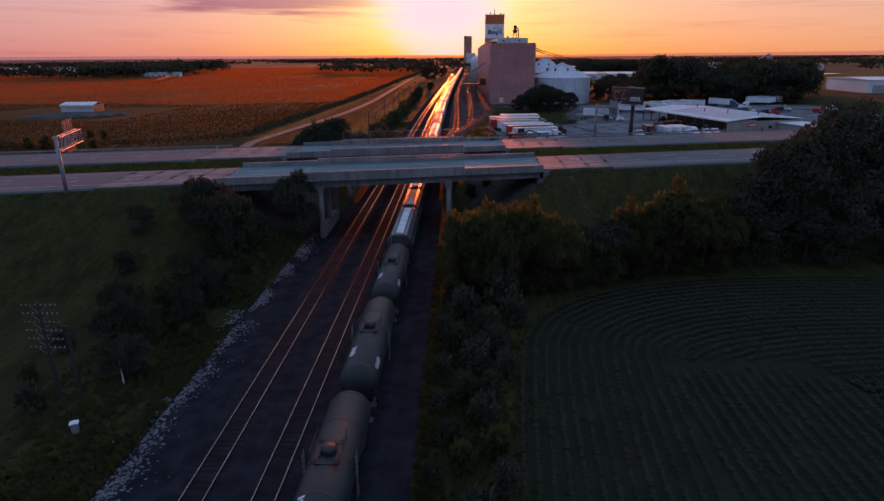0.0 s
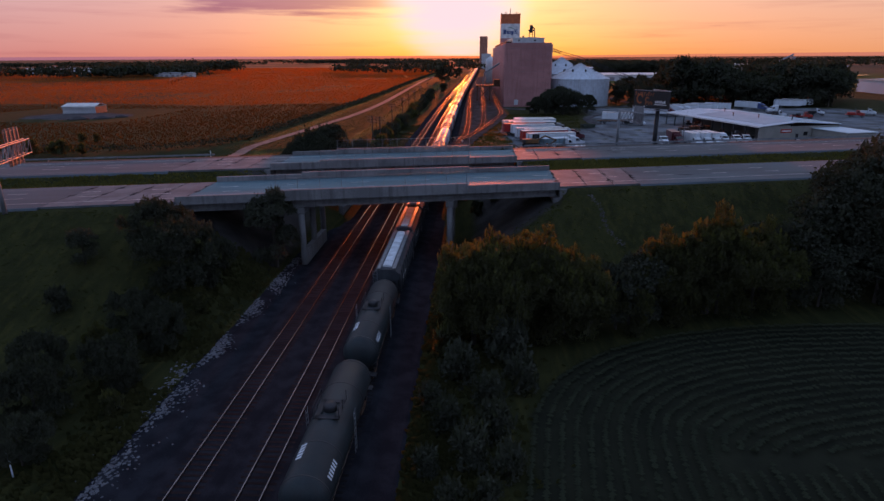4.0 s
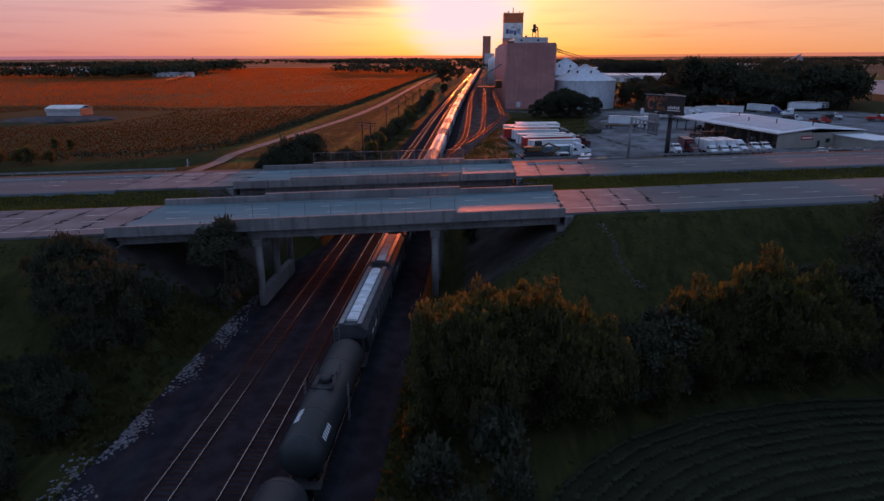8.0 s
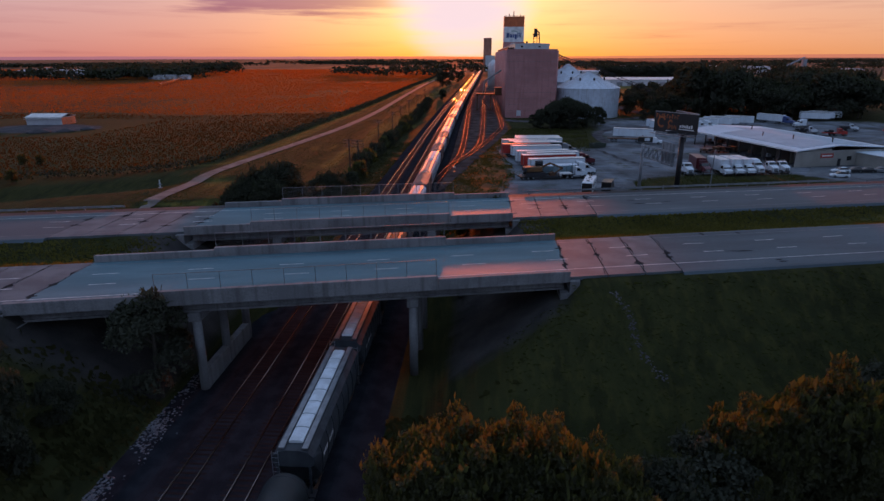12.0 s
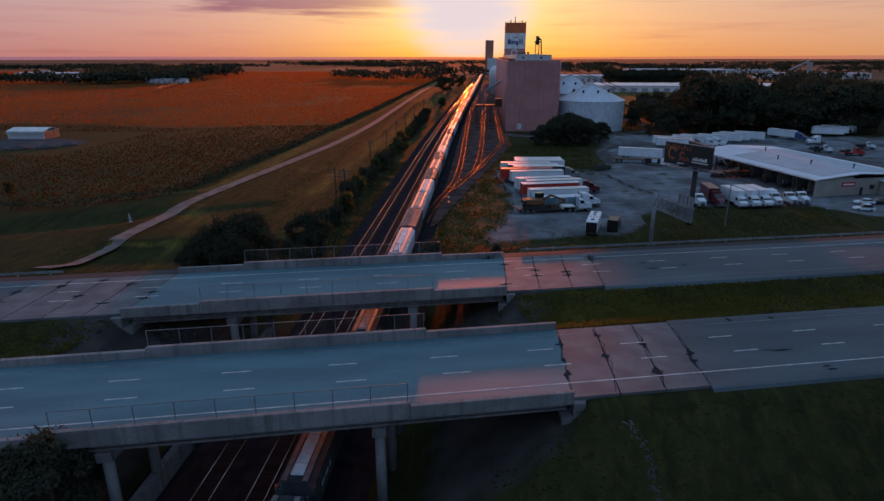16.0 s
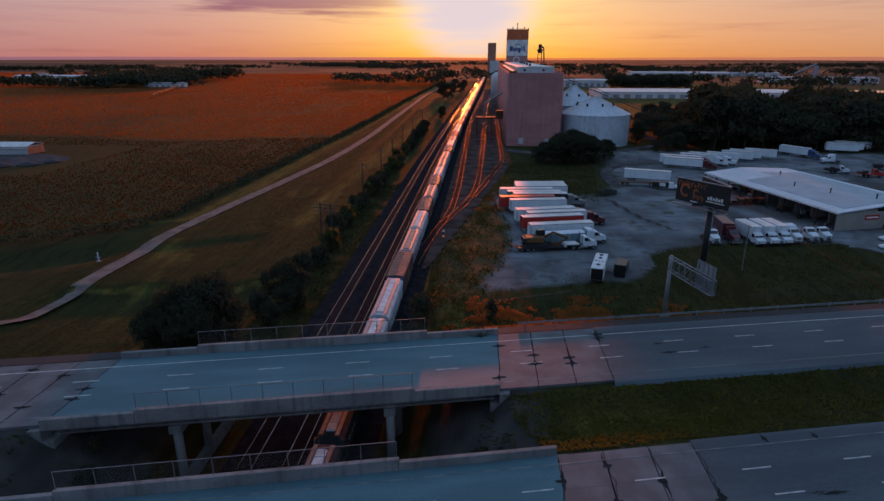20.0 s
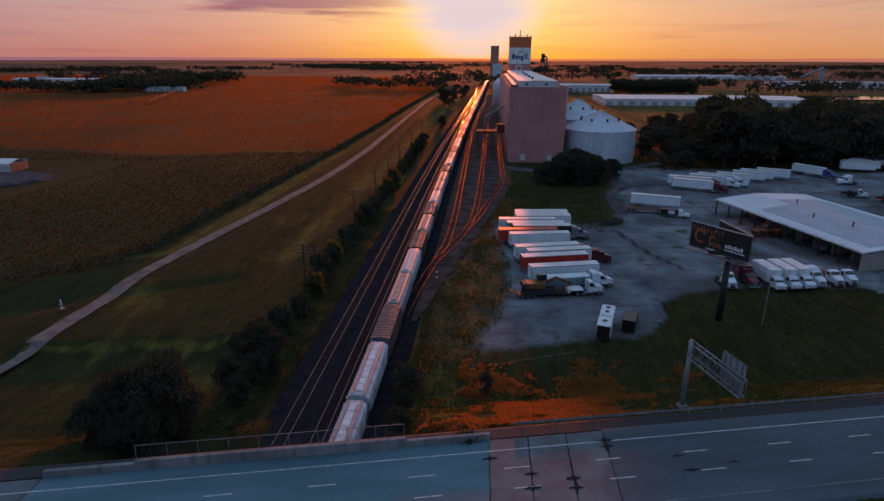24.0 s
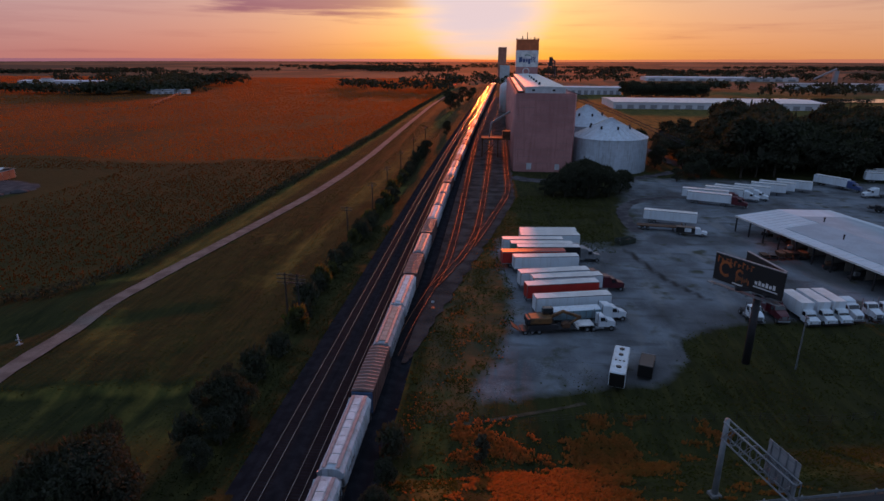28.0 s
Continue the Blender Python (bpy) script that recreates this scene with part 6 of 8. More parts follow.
def flat_truck(x0, y0, x1, y1, paint, bed, label, load):
    """A short flat-bed truck with its nose at the second point."""
    ft_ = thing("flatbed_truck", label, "truck", heading(x0, y0, x1, y1))
    part("bed", Geo().box(-1.22, 0, 1.1, 1.22, 5.8, 1.35, 0.03), bed, ft_)
    part("headboard", Geo().box(-1.2, 5.7, 1.35, 1.2, 5.85, 2.6, 0.02), bed, ft_)
    tractor_parts(ft_, 3.6, paint, False)
    for k in range(load):
        part("load", Geo().box(-0.9, 0.5 + 1.7 * k, 1.36, 0.9, 1.9 + 1.7 * k, 2.0 + 0.4 * (k % 2), 0.15), dark_steel, ft_, "dark machinery on the bed")


flat_truck(139.4, 284.5, 148.4, 281.9, white_paint, dark_steel, "white-cabbed flat-bed truck with dark machinery on it", 3)
flat_truck(147.0, 277.4, 156.1, 275.8, red_paint, red_paint, "red flat-bed truck standing at the edge of the yard", 2)

# ---- workshop ----
SH = pose(91.0, 257.2, -0.25, 0, 0, -74.6)   # along its long front; x runs along the front, y to the back
shop = thing("truck_workshop", "long low truck workshop with a pale metal roof and open bays", "workshop", SH)
SL, SD = 53.0, 26.5
rf = Geo()
rf.loft([[(x, -4.2, 4.45), (x, -4.2, 4.65), (x, 9.5, 5.9), (x, SD + 0.5, 4.9), (x, SD + 0.5, 4.7), (x, 9.5, 5.7)] for x in (-0.4, SL + 0.4)])
part("roof", rf, roof_metal, shop, "pale blue-grey metal roof with shallow pitch")
for k in range(27):
    x = -0.2 + k * (SL + 0.4) / 26
    part("roof_seam", Geo().loft([[(x - 0.03, -4.2, 4.66), (x + 0.03, -4.2, 4.66), (x + 0.03, 9.5, 5.91), (x - 0.03, 9.5, 5.91)], [(x - 0.03, -4.2, 4.71), (x + 0.03, -4.2, 4.71), (x + 0.03, 9.5, 5.96), (x - 0.03, 9.5, 5.96)]]), roof_metal, shop)
roof_inset = surface("roof_inset", (0.25, 0.38, 0.45), (0.21, 0.32, 0.38), 0.6, 0.1, scale=5, fine=10, bump=0.04)
part("roof_inset", Geo().loft([[(x, -0.6, 5.06), (x, 9.5, 5.975), (x, 9.5, 5.92), (x, -0.6, 4.99)] for x in (15.0, SL - 2.0)]), roof_inset, shop, "blue-grey recoated area of the roof")
part("roof_inset", Geo().loft([[(x, 9.5, 5.975), (x, SD - 2.0, 5.07), (x, SD - 2.0, 5.01), (x, 9.5, 5.92)] for x in (8.0, SL - 2.0)]), roof_inset, shop, "blue-grey recoated area of the roof")
part("fascia", Geo().box(-0.4, -4.28, 4.25, SL + 0.4, -4.2, 4.68), roof_white, shop)
part("wall_back", Geo().box(0, SD - 0.2, -0.3, SL, SD, 4.75), tan_wall, shop)
part("wall_end", Geo().box(SL - 0.2, 0, -0.3, SL, SD - 0.21, 4.4).box(SL - 0.2, -4.1, -0.3, SL, -0.01, 4.3), tan_wall, shop, "tan corrugated end wall")
for k in range(60):
    part("wall_rib", Geo().box(SL, -3.9 + k * 0.51, -0.25, SL + 0.03, -3.8 + k * 0.51, 4.3), tan_wall, shop)
part("wall_end", Geo().box(0, 8, -0.3, 0.2, SD - 0.21, 4.4), tan_wall, shop)
part("sign_panel", Geo().box(SL + 0.04, 4.0, 2.4, SL + 0.1, 8.2, 3.6), red_paint, shop, "small red sign panel on the end wall")
part("sign_bar", Geo().box(SL + 0.11, 4.4, 2.8, SL + 0.13, 7.8, 3.2), sign_white, shop)
part("window", Geo().box(SL + 0.04, 13, 1.4, SL + 0.08, 14.5, 2.6).box(SL + 0.04, 17, 1.4, SL + 0.08, 18.5, 2.6), glass_dark, shop)
part("side_door", Geo().box(SL + 0.04, 10, -0.2, SL + 0.08, 11, 2.0), dark_steel, shop)
part("rear_partition", Geo().box(14, 8, -0.3, SL - 0.21, 8.2, 5.5), dark_steel, shop, "shadowed inner wall behind the open bays")
for k in range(10):
    x = 0.3 + k * (SL - 0.8) / 9
    part("bay_post", Geo().box(x - 0.15, -4.1, -0.3, x + 0.15, -3.8, 4.6), dark_steel, shop)
    if k > 2:
        part("bay_divider", Geo().box(x - 0.08, -0.2, -0.3, x + 0.08, 7.9, 4.8), tan_wall, shop)
for x, y in ((14.0, 12.0), (28.0, 5.0), (38.0, 7.5), (46.0, 14.0)):
    z = 5.9 - (y - 9.5) * 0.057 if y > 9.5 else 5.9 - (9.5 - y) * 0.091
    part("roof_vent", Geo().tube((x, y, z - 0.1), (x, y, z + 1.1), 0.16, n=8).tube((x, y, z + 1.1), (x, y, z + 1.3), 0.3, n=8), dark_steel, shop)
part("office_wing", Geo().box(SL + 0.2, 16, -0.3, SL + 14, SD, 3.6, 0.04), tan_wall, shop)
part("office_roof", Geo().box(SL + 0.0, 15.6, 3.61, SL + 14.4, SD + 0.4, 3.8), roof_metal, shop)

# worn gravel ways: a loop behind the flatbeds, a strip at the foot of the bins, a lane to the wood, a foot trail before the lot
def ground_strip(name, line, half, material, label, lift=0.05):
    """A worn way: a ragged strip laid along the ground."""
    pts_ = []
    for (xa, ya), (xb, yb) in zip(line, line[1:]):
        n = max(2, int(math.hypot(xb - xa, yb - ya) / 1.2))
        pts_ += [(xa + (xb - xa) * k / n, ya + (yb - ya) * k / n) for k in range(n)]
    pts_.append(line[-1])
    for _ in range(4):
        pts_ = [pts_[0], *[((a[0] + b[0] + c[0]) / 3, (a[1] + b[1] + c[1]) / 3) for a, b, c in zip(pts_, pts_[1:], pts_[2:])], pts_[-1]]
    lf, rt = [], []
    for i, (x, y) in enumerate(pts_):
        (xa, ya), (xb, yb) = pts_[max(0, i - 1)], pts_[min(len(pts_) - 1, i + 1)]
        d = math.hypot(xb - xa, yb - ya)
        nx_, ny_ = -(yb - ya) / d, (xb - xa) / d
        hl, hr = half * (1 + 0.55 * noise.noise((x * 0.5, y * 0.5, 3))), half * (1 + 0.55 * noise.noise((x * 0.5, y * 0.5, 9)))
        lf.append((x + nx_ * hl, y + ny_ * hl, ground_height(x + nx_ * hl, y + ny_ * hl) + lift))
        rt.append((x - nx_ * hr, y - ny_ * hr, ground_height(x - nx_ * hr, y - ny_ * hr) + lift))
    return setting(name, Geo().ribbon(rt, lf), material, label, "track")


ground_strip("gravel_loop", [(84.0, 299.5), (79.4, 298.3), (71.4, 295.7), (62.5, 286.0), (58.6, 275.5), (58.2, 262.0), (58.6, 252.0)], 1.9, gravel, "worn gravel loop behind the parked flatbeds")
ground_strip("bin_apron", [(68.0, 329.0), (73.7, 332.0), (81.8, 337.6), (91.1, 347.0), (96.0, 352.0)], 2.4, gravel, "pale gravel strip curving past the foot of the grain bin")
ground_strip("elevator_apron", [(24.0, 331.0), (31.0, 324.6), (38.5, 323.8), (46.0, 324.5)], 3.4, gravel, "pale gravel at the foot of the elevator")
ground_strip("wood_lane", [(99.0, 424.0), (99.3, 408.8), (101.7, 384.5), (105.6, 366.5)], 3.6, gravel, "pale lane running into the wood")
ground_strip("foot_trail", [(12.3, 153.5), (19.9, 156.1), (25.5, 158.1), (31.4, 160.7)], 0.34, surface("worn_earth", (0.085, 0.066, 0.046), (0.05, 0.042, 0.028), 1.0, scale=1.5, spec=0.0), "thin pale trail worn in the grass before the lot")

# concrete apron beside the workshop
setting("concrete_apron", Geo().add([(97.1, 191.5, -0.19), (105.1, 192.2, -0.19), (136.8, 175.6, -0.19), (136.2, 198.7, -0.19), (117.1, 207.4, -0.19), (106.0, 205.2, -0.19)], [(0, 1, 2, 3, 4, 5)]), slab_concrete, "pale concrete apron in front of the workshop", "pavement")


# ---- trees, shrubs and crops ----
def leaf_cloud(name, seed, lobes, n, size, spiky=0.0, material=None):
    """A crown: leaf sprays spread over the shells of several overlapping lobes. lobes: (x, y, z, rx, rz)."""
    r = np.random.RandomState(seed)
    lob = np.array(lobes)
    weight = lob[:, 3] ** 2
    pick = r.choice(len(lob), n, p=weight / weight.sum())
    w = r.normal(size=(n, 3))
    w /= np.linalg.norm(w, axis=1)[:, None]
    w[:, 2] = np.where(w[:, 2] < -0.35, -w[:, 2], w[:, 2])
    rad = 1.0 - 0.42 * r.rand(n) ** 2.0 + 0.30 * r.rand(n) * (r.rand(n) < 0.35)
    clump = np.round(w * 3.2 + lob[pick, :3] * 0.7)
    keep = (np.abs(np.sin(clump @ np.array([12.9, 78.2, 37.7])) * 43758.5) % 1.0) > 0.24
    c = lob[pick, :3] + w * rad[:, None] * np.stack([lob[pick, 3], lob[pick, 3], lob[pick, 4]], 1)
    c, w = c[keep], w[keep]
    n = len(c)
    up = w * 0.6 + r.normal(size=(n, 3)) * 0.6 + np.array([0, 0, 0.35])
    up /= np.linalg.norm(up, axis=1)[:, None]
    a = np.cross(up, r.normal(size=(n, 3)))
    a /= np.linalg.norm(a, axis=1)[:, None] + 1e-9
    b = np.cross(up, a)
    s = size * (0.6 + 0.8 * r.rand(n))[:, None]
    if spiky:
        tip = (r.rand(n) < spiky) & (w[:, 2] > 0.1)
        lean = np.array([0, 0, 1.0]) + r.normal(size=(n, 3)) * 0.22
        a[tip] = lean[tip]
        b[tip] = np.cross(a[tip], r.normal(size=(int(tip.sum()), 3))) * 0.30
        c[tip] += a[tip] * s[tip] * 0.6
        s[tip] *= 2.3
    pts = np.empty((n, 4, 3))
    pts[:, 0], pts[:, 1], pts[:, 2], pts[:, 3] = c - a * s * 0.5, c + b * s * 0.42 + up * s * 0.15, c + a * s * 0.62, c - b * s * 0.42 + up * s * 0.15
    me = bpy.data.meshes.new(name)
    idx = np.arange(n * 4).reshape(n, 4)
    me.from_pydata(pts.reshape(-1, 3).tolist(), [], idx.tolist())
    if material:
        me.materials.append(material)
    return me


def tree(name, seed, h, spread, n, size, material, label, m, trunk=0.28, low=0.25, category="tree"):
    r = random.Random(seed)
    t = thing(name, label, category, m)
    lobes = []
    g = Geo()
    top = Vector((r.uniform(-0.3, 0.3), r.uniform(-0.3, 0.3), h * 0.72))
    g.tube((0, 0, -1.2), (top.x * 0.4, top.y * 0.4, h * 0.35), trunk, trunk * 0.75, 8)
    g.tube((top.x * 0.4, top.y * 0.4, h * 0.35), top, trunk * 0.72, trunk * 0.3, 7)
    k = 9
    for i in range(k):
        a = 2 * math.pi * i / k * 1.6 + r.uniform(-0.4, 0.4)
        z = h * (low + (0.82 - low) * (i + 0.5) / k + r.uniform(-0.05, 0.05))
        wide = spread * math.sqrt(max(0.12, 1 - ((z / h - 0.45) / 0.55) ** 2)) * r.uniform(0.62, 0.95)
        c = Vector((wide * 0.62 * math.cos(a), wide * 0.62 * math.sin(a), z))
        rr = spread * r.uniform(0.34, 0.5)
        lobes.append((*c, rr, rr * r.uniform(0.75, 1.0)))
        g.tube((top.x * 0.4, top.y * 0.4, min(z * 0.75, h * 0.65)), c, trunk * 0.32, trunk * 0.08, 5)
    lobes.append((top.x, top.y, h * 0.82, spread * 0.58, h * 0.17))
    if "large" in name:
        # leaders of uneven length break the dome
        lobes = [(x, y, z * 0.84, rx * 0.74, rz * 0.72) for x, y, z, rx, rz in lobes]
        for _ in range(26):
            a, out = r.uniform(0, 2 * math.pi), spread * 0.86 * math.sqrt(r.random())
            z = h * (0.86 - 0.42 * (out / spread) ** 2) * r.uniform(0.80, 1.10)
            rr = spread * r.uniform(0.07, 0.16)
            lobes.append((out * math.cos(a), out * math.sin(a), z - rr, rr, rr * r.uniform(1.5, 2.8)))
    elif "shrub" in name:
        for _ in range(14):
            a, z = r.uniform(0, 2 * math.pi), h * r.uniform(0.45, 0.92)
            out = spread * r.uniform(0.3, 0.95) * math.sqrt(max(0.05, 1 - (z / h) ** 2))
            rr = spread * r.uniform(0.10, 0.19)
            lobes.append((out * math.cos(a), out * math.sin(a), z, rr, rr * r.uniform(1.2, 2.0)))
    else:
        lobes = [(x, y, z * 0.92, rx * 0.84, rz * 0.84) for x, y, z, rx, rz in lobes]
        for _ in range(12):
            a, out = r.uniform(0, 2 * math.pi), spread * 0.8 * math.sqrt(r.random())
            z = h * (0.92 - 0.36 * (out / spread) ** 2) * r.uniform(0.86, 1.04)
            rr = spread * r.uniform(0.14, 0.26)
            lobes.append((out * math.cos(a), out * math.sin(a), z - rr * 0.6, rr, rr * r.uniform(0.9, 1.4)))
    part("trunk", g, bark, t)
    part("crown", leaf_cloud("crown", seed, lobes, n, size, 0.35 if "shrub" in name else 0.05), material, t)
    return t


TREES = {}


def plant(key, x, y, h, turn=None, z=None):
    """Copies the tree of that key, scaled to the height h."""
    ob, h0 = TREES[key]
    s = h / h0
    z = ground_height(x, y) if z is None else z
    turn = rnd.uniform(0, 360) if turn is None else turn
    m = pose(x, y, z - 0.05, 0, 0, turn) @ Matrix.Diagonal((s, s, s, 1))
    if ob.get("used"):
        made = copy_thing(ob, m)
        made.matrix_basis = m
        return made
    ob["used"] = 1
    ob.matrix_basis = m
    return ob


def breed(key, *args, **kw):
    ob = tree(*args, Matrix.Identity(4), **kw)
    TREES[key] = (ob, args[2])


breed("bush_a", "large_shrub", 3, 12.0, 6.6, 42000, 0.18, leaf_olive, "big olive-green shrubby tree with sunlit upper sprays", low=0.10)
breed("bush_b", "large_shrub", 4, 12.0, 6.2, 42000, 0.18, leaf_olive, "big olive-green shrubby tree with sunlit upper sprays", low=0.10)
breed("bush_e", "large_shrub", 27, 9.0, 3.6, 22000, 0.17, leaf_olive, "upright olive-green shrub with feathery sunlit sprays", low=0.08)
breed("bush_d", "large_shrub", 16, 12.0, 7.0, 26000, 0.25, leaf_dark, "broad dark shrubby tree massed beside the railway", low=0.06)
breed("tall_a", "tall_tree", 5, 18.0, 8.0, 18000, 0.36, leaf_dark, "tall dark broad-leaved tree beside the highway", low=0.15)
breed("mid_a", "tree", 6, 12.0, 5.4, 9000, 0.33, leaf_dark, "dark broad-leaved tree in dense leaf", low=0.12)
breed("mid_b", "tree", 7, 12.0, 5.0, 9000, 0.33, leaf_dark, "dark broad-leaved tree in dense leaf", low=0.12)
breed("wood_a", "woodland_tree", 8, 15.0, 7.0, 3200, 0.75, leaf_dark, "dark broad-leaved tree of the wood behind the yard", low=0.18)
breed("wood_b", "woodland_tree", 9, 15.0, 6.5, 3200, 0.75, leaf_dark, "dark broad-leaved tree of the wood behind the yard", low=0.18)
breed("wood_c", "woodland_tree", 10, 15.0, 7.6, 3200, 0.75, leaf_dark, "dark broad-leaved tree of the wood behind the yard", low=0.18)
breed("shrub_a", "shrub", 12, 4.0, 2.4, 1500, 0.34, leaf_dark, "low dark-green shrub at the trackside", low=0.10, category="shrub", trunk=0.1)
breed("shrub_b", "shrub", 13, 4.0, 2.0, 1500, 0.34, leaf_olive, "low olive shrub with dry tips", low=0.10, category="shrub", trunk=0.1)
breed("slim", "slim_tree", 15, 12.0, 4.2, 16000, 0.24, leaf_dark, "slender dark tree standing against the bridge", low=0.02)
breed("cedar", "cedar", 14, 4.2, 1.1, 1300, 0.30, leaf_dark, "small dark conical cedar", low=0.05, category="shrub", trunk=0.1)

# right of the tracks, before the highway
for key, x, y, h in (("bush_a", 11.2, 61.2, 11.8), ("bush_b", 14.4, 62.0, 11.6), ("bush_e", 9.6, 59.4, 10.2), ("bush_e", 16.6, 61.6, 11.6), ("bush_a", 18.8, 62.0, 9.8), ("bush_e", 12.2, 57.8, 9.4), ("bush_b", 36.4, 68.0, 10.6), ("bush_e", 35.2, 68.0, 12.6), ("bush_a", 40.8, 69.6, 9.8), ("bush_e", 29.6, 66.5, 10.4), ("bush_e", 32.0, 66.8, 9.6), ("mid_a", 24.4, 63.5, 7.8), ("bush_e", 21.6, 62.5, 7.4), ("mid_b", 27.4, 65.5, 8.6), ("bush_e", 25.4, 62.6, 6.4), ("bush_e", 30.8, 65.4, 7.0), ("bush_e", 42.0, 70.5, 10.4),
                     ("tall_a", 57.0, 77.0, 17.0), ("tall_a", 64.0, 81.0, 19.6), ("tall_a", 71.5, 78.0, 20.0), ("mid_a", 51.0, 73.5, 12.0), ("mid_b", 45.5, 71.5, 10.5), ("mid_a", 61.0, 73.0, 11.0), ("tall_a", 78.5, 84.0, 18.0), ("mid_b", 68.0, 72.0, 10.0), ("mid_a", 42.0, 73.0, 9.0), ("mid_b", 55.6, 71.8, 8.6), ("tall_a", 53.0, 75.0, 15.6), ("mid_a", 58.0, 70.0, 6.4), ("mid_b", 48.6, 70.4, 7.6)):
    plant(key, x, y, h)
# the three at y 121 to 123 are added to stop sun under the bridge
for x, y, h in ((6.2, 12.0, 1.8), (7.4, 16.0, 2.4), (6.6, 20.5, 1.9), (6.0, 26.0, 1.6), (7.2, 30.0, 2.2), (6.3, 34.5, 1.8), (6.4, 40.0, 2.0), (6.2, 48.0, 2.2), (9.6, 14.0, 2.4), (10.4, 19.0, 2.0), (11.0, 25.5, 2.2), (10.6, 29.0, 2.4), (11.2, 44.0, 3.0), (12.0, 40.0, 2.4), (8.2, 8.0, 2.2), (10.8, 9.5, 1.8), (10.0, 101.5, 2.4), (12.6, 103.0, 2.4), (15.2, 104.0, 1.8), (9.4, 121.5, 3.4), (12.2, 122.5, 3.4), (14.6, 123.0, 3.0), (-19.6, 100.0, 1.8), (-20.6, 103.0, 1.5), (8.3, 52.0, 3.4), (10.8, 48.5, 2.8), (7.6, 45.0, 2.6), (9.4, 41.0, 3.0), (8.2, 36.0, 2.4), (9.8, 32.5, 2.6), (8.0, 27.5, 2.2), (9.0, 22.0, 2.6), (12.6, 55.5, 4.4), (7.0, 57.0, 3.2), (8.6, 65.5, 4.2), (13.6, 51.0, 3.0), (10.6, 37.0, 2.0)):
    plant(rnd.choice(("shrub_a", "shrub_a", "shrub_b")), x, y, h)
# left of the tracks, before the highway
for key, x, y, h in (("bush_d", -22.0, 64.5, 8.5), ("bush_d", -26.2, 68.5, 7.2), ("mid_a", -20.0, 71.0, 4.5), ("slim", -16.6, 79.2, 11.2), ("bush_e", -24.6, 53.4, 4.6), ("bush_d", -24.0, 58.5, 5.4), ("bush_d", -21.4, 50.0, 5.4), ("bush_d", -25.0, 45.0, 5.8), ("bush_d", -21.0, 57.0, 5.3), ("shrub_b", -19.4, 46.0, 2.0), ("shrub_b", -18.8, 61.5, 2.0), ("bush_d", -22.0, 39.5, 4.5), ("bush_d", -28.6, 50.5, 5.3), ("shrub_a", -33.0, 60.0, 2.4), ("mid_a", -33.5, 66.0, 4.5), ("shrub_b", -30.0, 38.0, 1.9), ("shrub_a", -19.8, 66.0, 2.6), ("shrub_a", -18.0, 86.0, 2.4), ("shrub_a", -27.0, 34.0, 2.2), ("shrub_a", -31.0, 44.0, 2.3)):
    plant(key, x, y, h)
# beyond the highway
for key, x, y, h in (("mid_a", -19.4, 127.5, 10.6), ("bush_d", -20.0, 122.6, 7.0), ("bush_d", -25.4, 125.6, 8.0), ("bush_d", -22.6, 129.3, 11.4), ("bush_d", -26.5, 131.1, 9.8), ("bush_d", -30.0, 132.0, 8.0), ("bush_d", -26.0, 135.4, 7.6), ("bush_d", -18.8, 151.7, 8.8), ("mid_b", -17.6, 147.0, 6.0), ("mid_a", -17.8, 141.5, 5.2), ("shrub_a", -22.1, 146.9, 4.0), ("cedar", 16.6, 146.2, 4.4), ("mid_a", 5.6, 140.7, 3.8), ("mid_a", 5.8, 134.5, 4.4), ("mid_b", 6.0, 128.8, 4.6), ("shrub_a", 5.4, 146.4, 4.2)):
    plant(key, x, y, h)
for i in range(46):
    y = 158 + i * 5.6 + rnd.uniform(-2, 2)
    plant(rnd.choice(("shrub_a", "shrub_a", "shrub_b")), -19.2 - 0.004 * (y - 160) + rnd.uniform(-1.2, 1.2), y, rnd.uniform(2.4, 5.8))
for x, y, h in ((-18.6, 385.9, 8.5), (-18.0, 340.5, 5.0), (-17.2, 281.8, 5.6), (-18.4, 251.5, 5.2), (-14.6, 471.1, 8.0), (-16.6, 495.5, 7.0), (-25.9, 654.5, 17.0), (-20.2, 683.2, 15.0), (-30.9, 700.9, 16.0), (-13.7, 758.7, 13.0), (-23.6, 813.8, 15.0), (-12.2, 852.4, 12.0)):
    plant("mid_a" if h > 4.9 else "shrub_a", x, y, h)
# bushes where the field's edge meets the highway
for x, y, h in ((-108.0, 170.0, 4.6), (-112.5, 172.0, 3.8), (-104.5, 172.5, 3.2), (-117.0, 169.5, 4.8), (-119.5, 196.0, 3.4), (-115.5, 197.5, 3.0), (-123.5, 171.0, 4.0)):
    plant("shrub_b", x, y, h)
